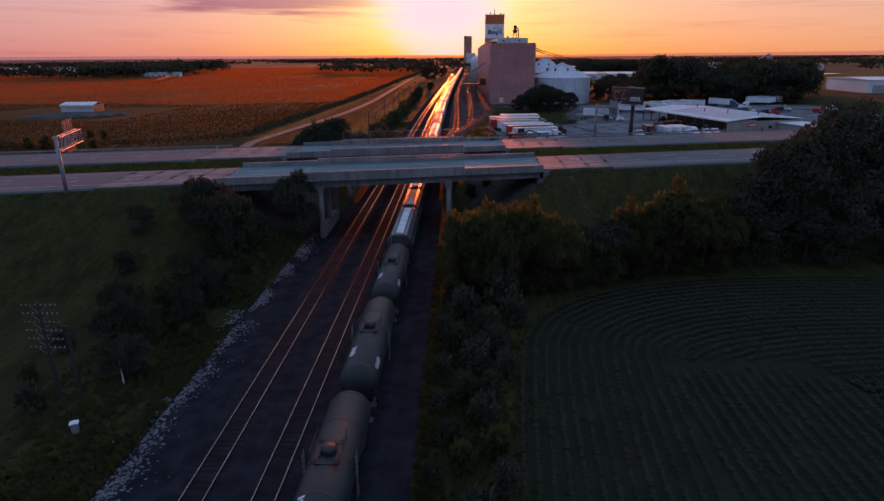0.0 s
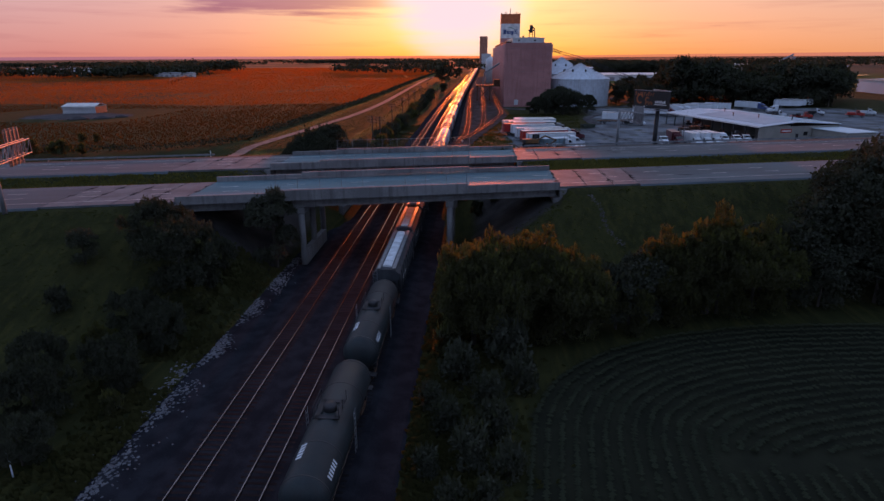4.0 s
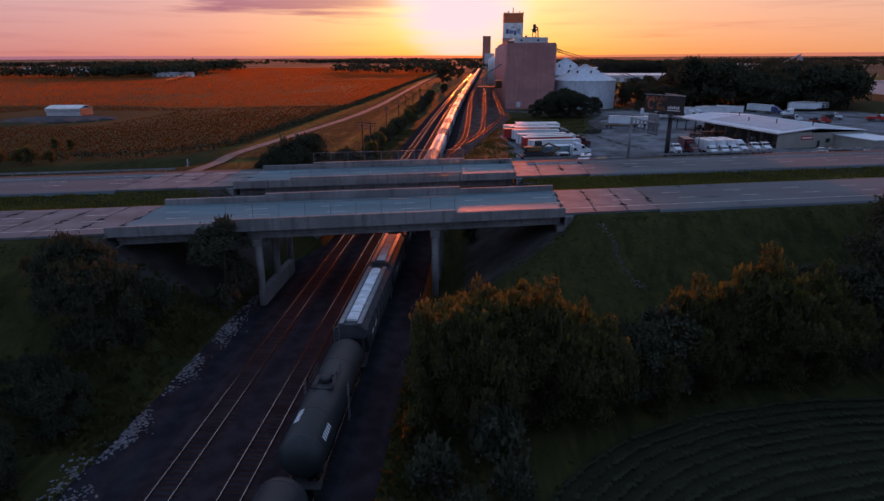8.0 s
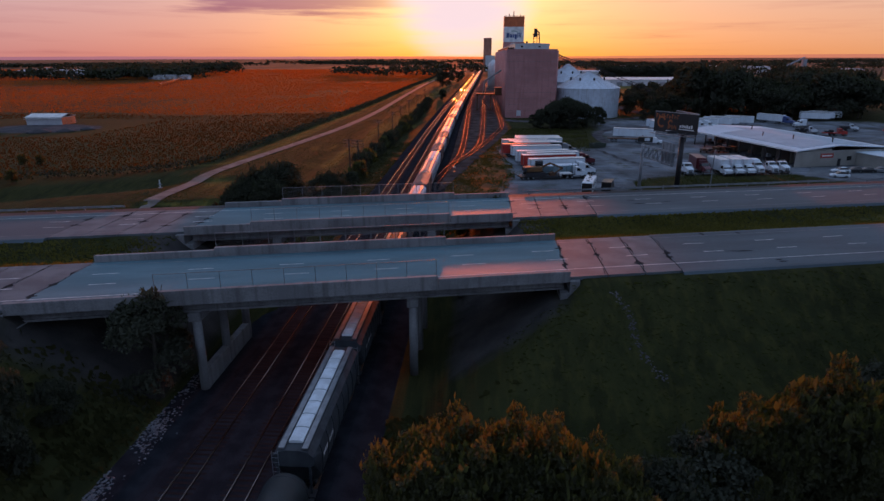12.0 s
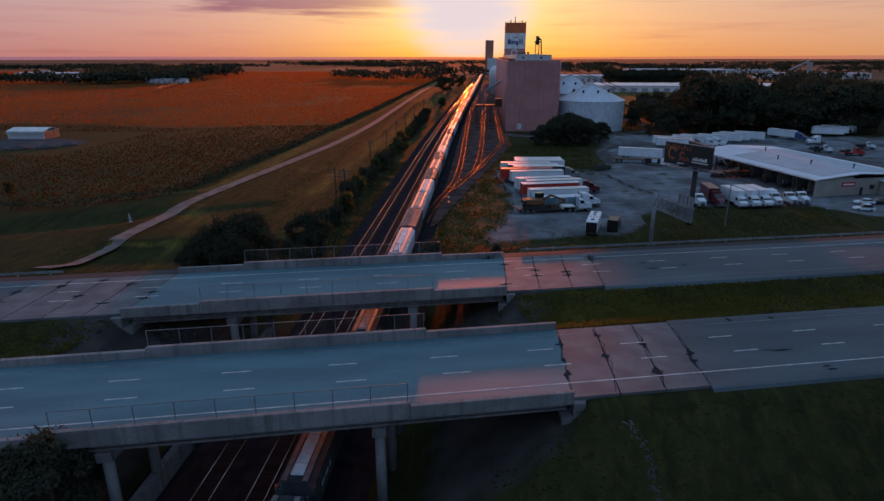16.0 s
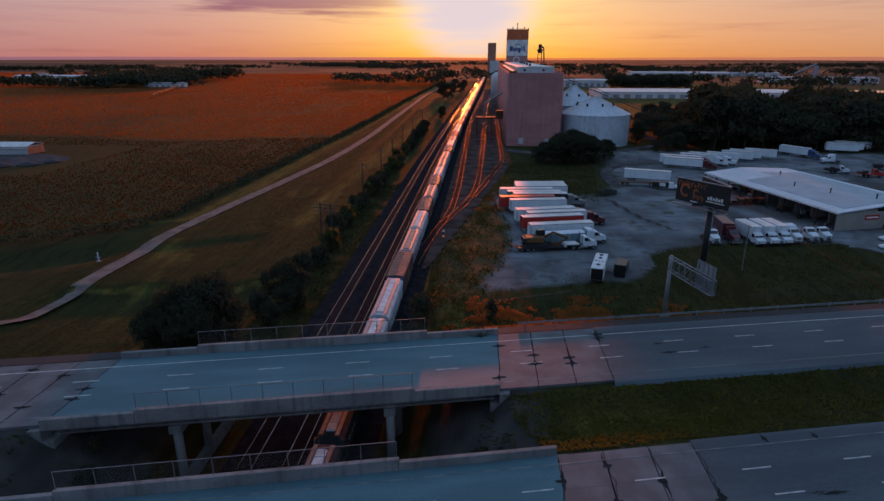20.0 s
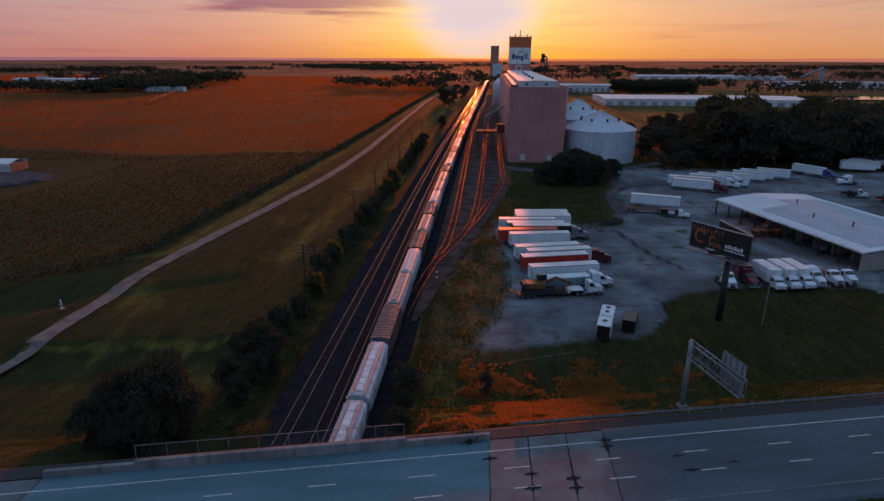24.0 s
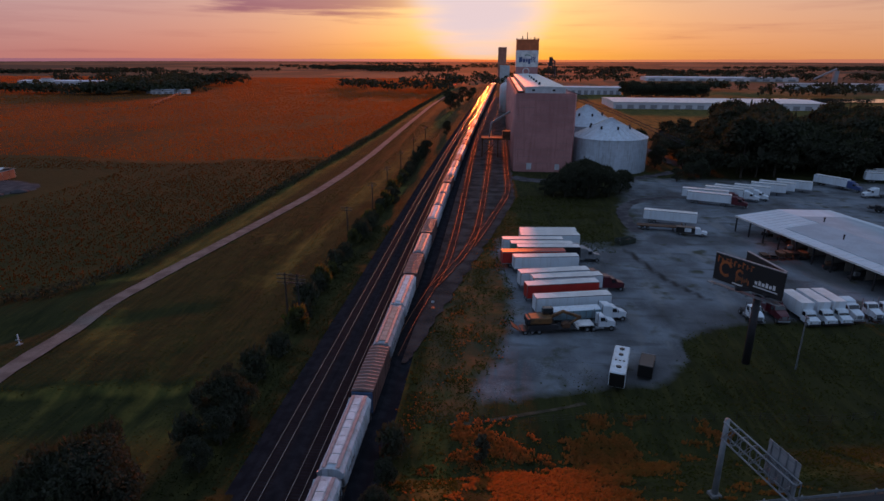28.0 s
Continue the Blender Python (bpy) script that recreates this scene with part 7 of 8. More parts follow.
# shrubs before the bin, the last six trees added to block low sun, and the wood behind the yard
for x, y, h in ((35.5, 297.6, 6.4), (38.6, 295.6, 8.2), (42.6, 294.6, 10.2), (50.8, 294.0, 11.6), (58.7, 297.2, 10.4), (38.9, 300.1, 8.8), (43.4, 299.4, 11.2), (46.6, 296.7, 12.6), (52.3, 298.8, 13.2), (57.7, 302.0, 11.4), (46.3, 303.3, 12.4), (53.7, 305.5, 12.4), (63.6, 304.0, 9.6), (49.8, 302.5, 14.0), (67.0, 310.0, 7.6), (90.8, 328.0, 6.0), (96.3, 331.1, 8.0), (102.3, 334.2, 9.0), (90.2, 360.6, 12.0), (95.1, 374.2, 13.0), (88.0, 387.3, 12.0), (92.9, 406.7, 14.0), (83.9, 421.6, 12.0), (99.0, 391.7, 14.0)):
    plant(rnd.choice(("mid_a", "mid_b")), x, y, h)
for j in range(9):
    for i in range(17):
        x, y = 100 + i * 9.0 + rnd.uniform(-3, 3) + j * 2.5, 341 + j * 13 + i * 0.8 + rnd.uniform(-5, 5)
        if (y < 343 and 140 < x < 195) or x > 206 + 0.4 * (y - 340):
            continue
        tall = float(np.interp(x - 0.3 * (y - 345), (100, 110, 117, 147, 155, 164, 172, 205), (13.5, 15.0, 25.5, 23.5, 16.0, 16.0, 23.5, 22.5)))
        plant(rnd.choice(("wood_a", "wood_b", "wood_c")), x, y, tall * rnd.uniform(0.86, 1.1))
for i in range(40):
    plant(rnd.choice(("wood_a", "wood_b", "wood_c")), 180 + (i % 10) * 9.6 + rnd.uniform(-3, 3), 842 + (i // 10) * 15 + rnd.uniform(-5, 5), rnd.uniform(17, 21))

# woods and lone clumps of the plain
r2 = random.Random(5)
far_lobes = []
def clump(x, y, n, sx, sy, h):
    for _ in range(n):
        rr = h * r2.uniform(0.35, 0.6)
        px, py = x + r2.uniform(-sx, sx), y + r2.uniform(-sy, sy)
        far_lobes.append((px, py, ground_height(px, py) + h * r2.uniform(0.25, 0.6), rr * 1.25, rr))
for x, y, n, sx, sy, h in ((-531, 823, 46, 60, 14, 14), (-460, 850, 40, 60, 14, 15), (-442, 894, 40, 45, 30, 18), (-496, 965, 36, 60, 40, 17), (-460, 1053, 30, 60, 20, 19), (-620, 1097, 36, 130, 20, 17), (-637, 850, 40, 80, 12, 12), (-796, 920, 40, 120, 20, 13), (-566, 1177, 30, 150, 20, 18),
                           (-120, 966, 26, 90, 20, 16), (-60, 1150, 26, 90, 30, 17), (-210, 1058, 12, 30, 16, 14), (-20, 1380, 30, 140, 30, 16), (150, 1330, 24, 120, 20, 14), (330, 1044, 20, 60, 14, 14), (420, 916, 22, 70, 10, 14), (520, 995, 16, 50, 10, 14), (380, 1478, 30, 160, 20, 14), (700, 1428, 40, 200, 20, 16), (760, 985, 30, 120, 20, 16)):
    clump(x, y, n, sx, sy, h)
for _ in range(34):
    a, d = r2.uniform(-0.72, 0.72), r2.uniform(1700, 3600)
    clump(d * math.sin(a), d * math.cos(a), 90, 50 + d * 0.045, 8, 11)
ob = new("distant_trees", leaf_cloud("distant_trees", 77, far_lobes, 90000, 4.0, material=leaf_dark))
tagged(ob, "dark shelter belts and clumps of trees scattered over the plain", "trees", kind="stuff")

# dark ragged growth along the edge of the crop field
hedge = []
line = [(-155.2, 176.3), (-94.4, 180.4), (-73.4, 194.1), (-68.2, 212.2), (-67.8, 239.5), (-64.2, 299.0), (-62.8, 341.4), (-59.8, 438.3), (-59.7, 605.0), (-53.3, 1086.8)]
for (xa, ya), (xb, yb) in zip(line, line[1:]):
    d = math.hypot(xb - xa, yb - ya)
    for k in range(int(d / 1.6)):
        t = (k + r2.random()) / (d / 1.6)
        x, y = xa + (xb - xa) * t, ya + (yb - ya) * t
        s = r2.uniform(1.2, 2.1)
        hedge.append((x + r2.uniform(-0.9, 0.9), y, ground_height(x, y) + 0.35 * s, 1.2 * s, 0.8 * s))
ob = new("field_hedge", leaf_cloud("field_hedge", 78, hedge, 26000, 0.60, material=leaf_dark))
tagged(ob, "dark ragged strip of weeds along the field edge", "hedge", kind="stuff")


def tufts(name, seed, count, where, size, material, label, category):
    """Leaning blades in tufts on the ground; where(random) gives a place or nothing."""
    r = np.random.RandomState(seed)
    q = random.Random(seed)
    pts, fc = [], []
    while count > 0:
        p = where(q)
        count -= 1
        if p is None:
            continue
        x, y, s = p
        z = ground_height(x, y)
        for _ in range(3):
            a = q.uniform(0, math.pi)
            w, h = size * s * 0.4, size * s * q.uniform(0.7, 1.3)
            lx, ly = q.uniform(-0.4, 0.4) * h, q.uniform(-0.4, 0.4) * h
            dx, dy = math.cos(a) * w, math.sin(a) * w
            k = len(pts)
            pts += [(x - dx, y - dy, z - 0.05), (x + dx, y + dy, z - 0.05), (x + lx + dx * 0.5, y + ly + dy * 0.5, z + h), (x + lx - dx * 0.5, y + ly - dy * 0.5, z + h * 0.9)]
            fc.append((k, k + 1, k + 2, k + 3))
    me = bpy.data.meshes.new(name)
    me.from_pydata(pts, [], fc)
    me.materials.append(material)
    return tagged(new(name, me), label, category, kind="stuff")


def stand(name, seed, count, where, material, label, category):
    """Standing blades: where(random) gives a place, half width and height, or nothing."""
    q = random.Random(seed)
    pts, fc = [], []
    for _ in range(count):
        p = where(q)
        if p is None:
            continue
        x, y, w, h = p
        a = q.uniform(-0.8, 0.8)
        dx, dy = math.cos(a) * w, math.sin(a) * w
        z = ground_height(x, y) - 0.06
        lean, k = q.uniform(-0.2, 0.2), len(pts)
        pts += [(x - dx, y - dy, z), (x + dx, y + dy, z), (x + dx * 0.6 + lean, y + dy * 0.6, z + h * q.uniform(0.8, 1.1)), (x - dx * 0.6 + lean, y - dy * 0.6, z + h * q.uniform(0.8, 1.1))]
        fc.append((k, k + 1, k + 2, k + 3))
    me = bpy.data.meshes.new(name)
    me.from_pydata(pts, [], fc)
    me.materials.append(material)
    return tagged(new(name, me), label, category, kind="stuff")


def red_patch(q):
    x, y = q.uniform(8, 50), q.uniform(127, 158)
    v = -RS * x + RC * y
    n = 1.3 * noise.noise((x * 0.10, y * 0.14, 1.0)) + 0.9 * noise.noise((x * 0.33, y * 0.4, 4.0)) + 0.5 * noise.noise((x * 1.1, y * 1.1, 9.0))
    edge = min(1, max(0, (x - 9) / 7)) * min(1, max(0, (44 - x) / 14))
    rim = 146 + 0.35 * (x - 12)
    return (x, y, 0.10 + 0.14 * q.random(), 0.2 + 0.4 * q.random()) if v > 120.5 and n + edge - 0.8 * max(0.0, (y - rim) / 6) + 0.8 * q.random() > 1.25 else None


stand("red_weeds", 21, 60000, red_patch, weed_red, "rust-red and orange weeds on the embankment foot", "weeds")


def bank_growth(q):
    x = q.uniform(-90, 95)
    v = q.choice((q.uniform(60, 80.2), q.uniform(94.6, 103.8), q.uniform(119, 138)))
    y = (v + RS * x) / RC
    if -24 < x < 15:
        return None
    return (x, y, 0.10 + 0.16 * q.random(), 0.04 + 0.10 * q.random())


stand("bank_grass", 22, 70000, bank_growth, meadow_blade, "rough green grass on the highway banks", "grass")


def verge(q):
    y = 4 + 250 * q.random() ** 1.35
    x = q.choice((4.7 + abs(q.gauss(0, 3.6)), -16.0 + 3.4 * smooth_step(118, 130, y) - abs(q.gauss(0, 5.0))))
    if y > 150 and x > 6.5 + 0.14 * (y - 176) + 9:
        return None
    if 78 < y < 128:
        return None
    low = 0.5 if y > 128 else 1.0
    return (x, y, (0.15 + 0.2 * q.random()) * low, (0.2 + 0.4 * q.random()) * low) if noise.noise((x * 0.2, y * 0.2, 19)) > q.uniform(-0.5, 0.4) and (x < 0 or y < 128 or q.random() < 0.4) else None


stand("verge_weeds", 23, 52000, verge, leaf_weed, "tangled weeds beside the ballast", "weeds")


def rough_ground(q):
    x, y = q.uniform(4.6, 22), 126 + 120 * q.random() ** 1.2
    left = float(np.interp(y, (150, 164, 179, 203, 223, 240), (13, 15.2, 20.2, 21.7, 18, 17)))
    if x > left + 1 or x < 5 + 0.16 * max(0.0, y - 186) or -RS * x + RC * y < 120.5:
        return None
    return (x, y, 0.06 + 0.12 * q.random(), 0.08 + 0.34 * q.random() ** 2) if noise.noise((x * 0.24, y * 0.13, 29)) + 0.5 * noise.noise((x * 0.9, y * 0.6, 2)) > q.uniform(-0.35, 0.5) else None


def rust_ground(q):
    p = rough_ground(q)
    return p if p and noise.noise((p[0] * 0.2, p[1] * 0.12, 83)) > q.uniform(-0.05, 0.35) else None


stand("rough_weeds", 27, 34000, rough_ground, meadow_blade, "rough olive weeds on waste ground beside the sidings", "weeds")
stand("rust_weeds", 28, 26000, rust_ground, weed_red, "rust-coloured weeds in drifts on waste ground", "weeds")


def meadow(q):
    y = 128 + 420 * q.random() ** 1.8
    x = q.uniform(-68, -20) if q.random() < 0.85 else q.uniform(-130, -60)
    if x < field_edge(y) + 1 or -RS * x + RC * y < 122:
        return None
    return (x, y, (0.08 + 0.12 * q.random()) * (0.7 + y / 500), 0.05 + 0.11 * q.random()) if dry_and_lit(x, y) < 0.3 + 0.5 * q.random() else None


def meadow_gold(q):
    y = 128 + 520 * q.random() ** 1.6
    x = q.uniform(-68, -20) if q.random() < 0.7 else (q.uniform(4, 24) if q.random() < 0.5 else q.uniform(-130, -60))
    if x < field_edge(y) + 1 or -RS * x + RC * y < 122 or (x > 0 and y > 300):
        return None
    return (x, y, (0.06 + 0.10 * q.random()) * (0.7 + y / 600), 0.06 + 0.12 * q.random()) if dry_and_lit(x, y) > 0.35 + 0.5 * q.random() else None


def lot_grass(q):
    if q.random() < 0.62:
        x, y = q.uniform(10, 96), q.uniform(136, 197)
        front = float(np.interp(x, (13.6, 22.8, 35, 44.4, 50, 51.6, 60.7, 68, 97), (159.3, 161.3, 165.5, 167.6, 175, 184, 189.2, 192.5, 195)))
        if y > front + 2.5 * noise.noise((x * 0.3, y * 0.3, 5)) + q.gauss(0, 1.2) or -RS * x + RC * y < 120.5:
            return None
    else:
        x, y = q.uniform(14, 60), q.uniform(232, 296)
        if x > 50 + 0.15 * (y - 240) or x < 14 + 0.17 * (y - 226):
            return None
    d = 0.9 * noise.noise((x * 0.06, y * 0.15, 44)) + 0.6 * noise.noise((x * 0.3, y * 0.5, 14))
    return (x, y, 0.07 + 0.12 * q.random(), 0.08 + 0.24 * q.random()) if d > q.uniform(-0.5, 0.5) else None


def lot_weeds(q):
    x, y = q.uniform(12, 56), q.uniform(156, 246)
    d = noise.noise((x * 0.11, y * 0.14, 61)) + 0.6 * noise.noise((x * 0.5, y * 0.5, 6))
    return (x, y, 0.06 + 0.10 * q.random(), 0.04 + 0.12 * q.random()) if d > q.uniform(0.25, 0.9) + 0.25 * smooth_step(20, 50, x) else None


stand("lot_grass", 34, 70000, lot_grass, golden_olive, "olive tussocky grass in front of the gravel lot", "grass")
stand("lot_weeds", 35, 40000, lot_weeds, meadow_blade, "thin weeds growing through the gravel lot", "weeds")
stand("meadow_grass", 24, 60000, meadow, meadow_blade, "uneven olive meadow grass beside the railway", "grass")
stand("golden_grass", 25, 110000, meadow_gold, golden_blade, "dry golden grass in streaks across the meadow", "grass")


def median_growth(q):
    x, v = q.uniform(-120, 120), q.uniform(94.6, 103.7)
    y = (v + RS * x) / RC
    lush = 0.8 * math.exp(-((x - 31) / 9) ** 2) * math.exp(-((v - 97.5) / 3.4) ** 2)
    if -26 < x < 18 or 0.9 * noise.noise((x * 0.05, y * 0.12, 71)) + 0.5 * noise.noise((x * 0.3, y * 0.5, 7)) + lush < q.uniform(-0.35, 0.55):
        return None
    return (x, y, 0.06 + 0.10 * q.random(), 0.12 + 0.26 * q.random())


stand("median_grass", 26, 80000, median_growth, median_blade, "yellow-green grass on the highway median", "grass")

# the crop stands beyond the farm track, in drifts of standing stalks: an olive parcel, and behind it a riper one tinted
# with red sun glow
stands = {"olive": ([], []), "ripe": ([], [])}
q = random.Random(41)
for _ in range(230000):
    y = 150 + 1300 * q.random() ** 1.7
    edge = field_edge(y) - 2
    x = edge - (260 + 0.75 * y) * q.random() ** 1.15
    if -232 < x < -146 and 258 < y < 330:
        continue
    if noise.noise((x * 0.012, y * 0.02, 33)) + 0.6 * noise.noise((x * 0.12, y * 0.02, 3)) < q.uniform(-0.85, -0.05):
        continue
    past = y - parcel_edge(x)
    if abs(past) < 3.0:
        continue
    pts, fc = stands["ripe" if past > 0 else "olive"]
    k, w, h, a = len(pts), q.uniform(0.11, 0.28) * (0.6 + y / 700), q.uniform(0.36, 0.66) * (0.7 + y / 1500), q.uniform(-0.7, 0.7)
    dx, dy = math.cos(a) * w, math.sin(a) * w
    z = ground_height(x, y) - 0.1
    t1, t2 = q.uniform(0.75, 1.1), q.uniform(0.75, 1.1)
    pts += [(x - dx, y - dy, z), (x + dx, y + dy, z), (x + dx * 0.8, y + dy * 0.8 + 0.1, z + h * t1), (x - dx * 0.8, y - dy * 0.8 + 0.1, z + h * t2)]
    fc.append((k, k + 1, k + 2, k + 3))
for key, material, label in (("olive", olive_crop, "olive-brown half-ripe crop standing over the nearer field"), ("ripe", red_glow_crop, "ripening brown crop standing over the flat field, red sun glow put into its colour")):
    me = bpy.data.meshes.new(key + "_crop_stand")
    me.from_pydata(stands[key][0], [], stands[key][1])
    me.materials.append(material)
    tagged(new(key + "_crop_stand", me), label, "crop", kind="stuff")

# crop rows: a headland that follows the field's rounded corner, and straight rows inside it
pts, fc = [], []
q = random.Random(31)
corner = [(10.2, 8.0), (11.1, 18.0), (12.0, 27.7), (13.2, 40.0), (14.2, 47.1), (15.9, 51.5), (17.8, 54.3), (22.3, 58.4), (29.2, 62.0), (38.6, 64.6), (47.6, 65.6), (60.5, 65.8), (96.0, 65.0)]


def offset_row(off):
    """The field's edge moved inwards, in steps of 0.3 m."""
    dense = []
    for (xa, ya), (xb, yb) in zip(corner, corner[1:]):
        n = max(2, int(math.hypot(xb - xa, yb - ya) / 0.3))
        dense += [(xa + (xb - xa) * k / n, ya + (yb - ya) * k / n) for k in range(n)]
    for _ in range(30):
        dense = [dense[0], *[((a[0] + b[0] + c[0]) / 3, (a[1] + b[1] + c[1]) / 3) for a, b, c in zip(dense, dense[1:], dense[2:])], dense[-1]]
    out = []
    for (xa, ya), (xb, yb) in zip(dense, dense[3:]):
        d = math.hypot(xb - xa, yb - ya)
        out.append((xa + (yb - ya) / d * off, ya - (xb - xa) / d * off))
    return out


rows_of_crop = []
for row in range(52):
    line = offset_row(0.3 + row * 1.05)
    if row < 13:
        rows_of_crop.append(line)
    else:
        rows_of_crop.append([p for p in line if p[1] > 8 and (p[0] > 40 + 0.4 * (44 - p[1]) or p[1] > 43.2)])
for row in range(24):
    x0 = 12.6 + (13 + row) * 1.05
    top = 42.6 - 0.42 * max(0.0, row - 8) + q.uniform(-1.5, 0.5)
    rows_of_crop.append([(x0 + 0.9 * (k * 0.3 / 34) ** 2 - 0.02 * row * (k * 0.3 / 34), 8 + k * 0.3) for k in range(int((top - 8) / 0.3))])
for path_pts in rows_of_crop:
    for (x, y), (xn, yn) in zip(path_pts, path_pts[1:]):
        dd = math.hypot(xn - x, yn - y)
        if dd > 0.9 or dd < 0.02 or q.random() < 0.08:
            continue
        ax, ay = (xn - x) / dd, (yn - y) / dd
        z, h, off_ = ground_height(x, y) - 0.03, q.uniform(0.30, 0.52), q.uniform(-0.05, 0.05)
        wl, wr, k = q.uniform(0.16, 0.34), q.uniform(0.16, 0.34), len(pts)
        mx, my, le = (x + xn) / 2 - ay * off_, (y + yn) / 2 + ax * off_, max(dd, 0.2) * q.uniform(0.5, 0.75)
        pts += [(mx - ax * le, my - ay * le, z + h * 0.8), (mx + ay * wr, my - ax * wr, z + h * 0.75), (mx + ax * le, my + ay * le, z + h), (mx - ay * wl, my + ax * wl, z + h * 0.75)]
        fc.append((k, k + 1, k + 2, k + 3))
me = bpy.data.meshes.new("crop_rows")
me.from_pydata(pts, [], fc)
me.materials.append(corn_leaf)
tagged(new("crop_rows", me), "dark green crop standing in curving rows", "crop", kind="stuff")


# pale rubble and litter along the outer edge of the ballast
rub = Geo()
q = random.Random(51)
for _ in range(9000):
    y = 14 + 70 * q.random()
    x = -15.7 + q.gauss(0, 0.95) + 0.5 * noise.noise((y * 0.2, 0, 1))
    if noise.noise((x * 0.4, y * 0.22, 61)) < q.uniform(-0.3, 0.5):
        continue
    s = q.uniform(0.04, 0.17)
    z = -0.55 + (0.10 if x > -15.9 else -0.1)
    ring = [(x + s * math.cos(k * 1.257 + q.random()), y + s * math.sin(k * 1.257 + q.random()), z) for k in range(5)]
    rub.add(ring + [(x + q.uniform(-0.03, 0.03), y, z + s * 0.6)], [(k, (k + 1) % 5, 5) for k in range(5)])
tagged(part("rubble", rub, surface("pale_stone", (0.13, 0.135, 0.15), (0.07, 0.07, 0.082), 0.9, scale=0.5)), "pale broken stone scattered along the ballast edge", "rubble", kind="stuff")

# a washed-out streak of stones down the highway bank
gul = Geo()
q = random.Random(52)
(gx0, gy0), (gx1, gy1) = (25.2, 86.6), (27.9, 78.0)
for _ in range(170):
    f = q.random()
    x, y = gx0 + (gx1 - gx0) * f + q.gauss(0, 0.22) + 0.5 * math.sin(f * 7), gy0 + (gy1 - gy0) * f + q.gauss(0, 0.22)
    s, z = q.uniform(0.04, 0.16), ground_height(x, y)
    gul.add([(x + s * math.cos(k * 1.257), y + s * math.sin(k * 1.257), z - 0.02) for k in range(5)] + [(x, y, z + s * 0.5)], [(k, (k + 1) % 5, 5) for k in range(5)])
tagged(part("bank_rubble", gul, gravel), "pale stones in a washed-out streak down the bank", "rubble", kind="stuff")


# ---- signs over the highway ----
def sign_gantry(px, py, ground_z, top_z, ex, ey, label, panels):
    """A cantilevered truss on one post; its arm runs from the post to (ex, ey)."""
    gt = thing("sign_gantry", label, "sign gantry", pose(px, py, 0, 0, 0, math.degrees(math.atan2(ey - py, ex - px))))
    L = math.hypot(ex - px, ey - py)
    part("post", Geo().tube((0, 0, ground_z - 1.0), (0, 0, top_z), 0.30, 0.24, 14), galvanised, gt, smooth=True)
    part("base_plate", Geo().box(-0.5, -0.5, ground_z - 0.3, 0.5, 0.5, ground_z + 0.06, 0.04), concrete, gt)
    for z in (top_z - 0.25, top_z - 2.05):
        for s in (-0.35, 0.35):
            part("chord", Geo().tube((0, s, z), (L, s, z), 0.085, n=8), galvanised, gt)
    n = 7
    for k in range(n):
        a, b = L * k / n, L * (k + 1) / n
        for s in (-0.35, 0.35):
            part("diagonal", Geo().tube((a, s, top_z - 2.05), (b, s, top_z - 0.25), 0.045, n=5), galvanised, gt)
            part("upright", Geo().tube((b, s, top_z - 0.25), (b, s, top_z - 2.05), 0.045, n=5), galvanised, gt)
        for z in (top_z - 0.25, top_z - 2.05):
            part("cross_tie", Geo().tube((b, -0.35, z), (b, 0.35, z), 0.04, n=5), galvanised, gt)
    for a, b, z0, z1, side, face in panels:
        p = part("sign_panel", Geo().box(a, side * 0.62 - 0.03, z0, b, side * 0.62 + 0.03, z1), face, gt, "large flat sign panel seen from behind")
        for k in range(4):
            x = a + (b - a) * (k + 0.5) / 4
            part("stiffener", Geo().box(x - 0.05, side * 0.52 - 0.05, z0 - 0.1, x + 0.05, side * 0.52 + 0.05, z1 + 0.1), galvanised, p)
        for z in np.linspace(z0 + 0.3, z1 - 0.3, 3):
            part("rail", Geo().box(a, side * 0.57 - 0.03, z - 0.03, b, side * 0.57 + 0.03, z + 0.03), galvanised, p)
    return gt


# back of the left sign: its orange-brown sunlit tone is in the colour
sign_back_warm = surface("sign_back_warm", (0.12, 0.085, 0.075), (0.08, 0.06, 0.055), 0.8, 0.0, scale=1, bump=0.05)
sign_grey = surface("sign_grey", (0.24, 0.25, 0.27), (0.18, 0.19, 0.20), 0.7, 0.0, scale=1, bump=0.05)
sign_gantry(39.35, 133.5, 7.6, 16.0, 41.8, 125.2, "galvanised cantilever sign gantry over the far carriageway", [(4.5, 8.0, 13.5, 17.0, 1, sign_grey)])
sign_gantry(-46.6, 72.0, 7.9, 16.6, -49.9, 82.2, "galvanised cantilever sign gantry over the near carriageway", [(5.8, 10.4, 13.4, 18.0, 1, sign_back_warm)])

# ---- billboard ----
bb = thing("billboard", "double-sided black billboard on a single dark steel column", "billboard", pose(59.5, 175.4, -0.3))
part("column", Geo().tube((0, 0, -0.8), (0, 0, 13.2), 0.62, 0.55, 16), dark_steel, bb, smooth=True)
ad_black = surface("ad_black", (0.014, 0.013, 0.014), None, 0.5, scale=3, bump=0.0)
ad_orange = surface("ad_orange", (0.42, 0.10, 0.025), (0.20, 0.06, 0.02), 0.6, scale=2.2, bump=0.0)


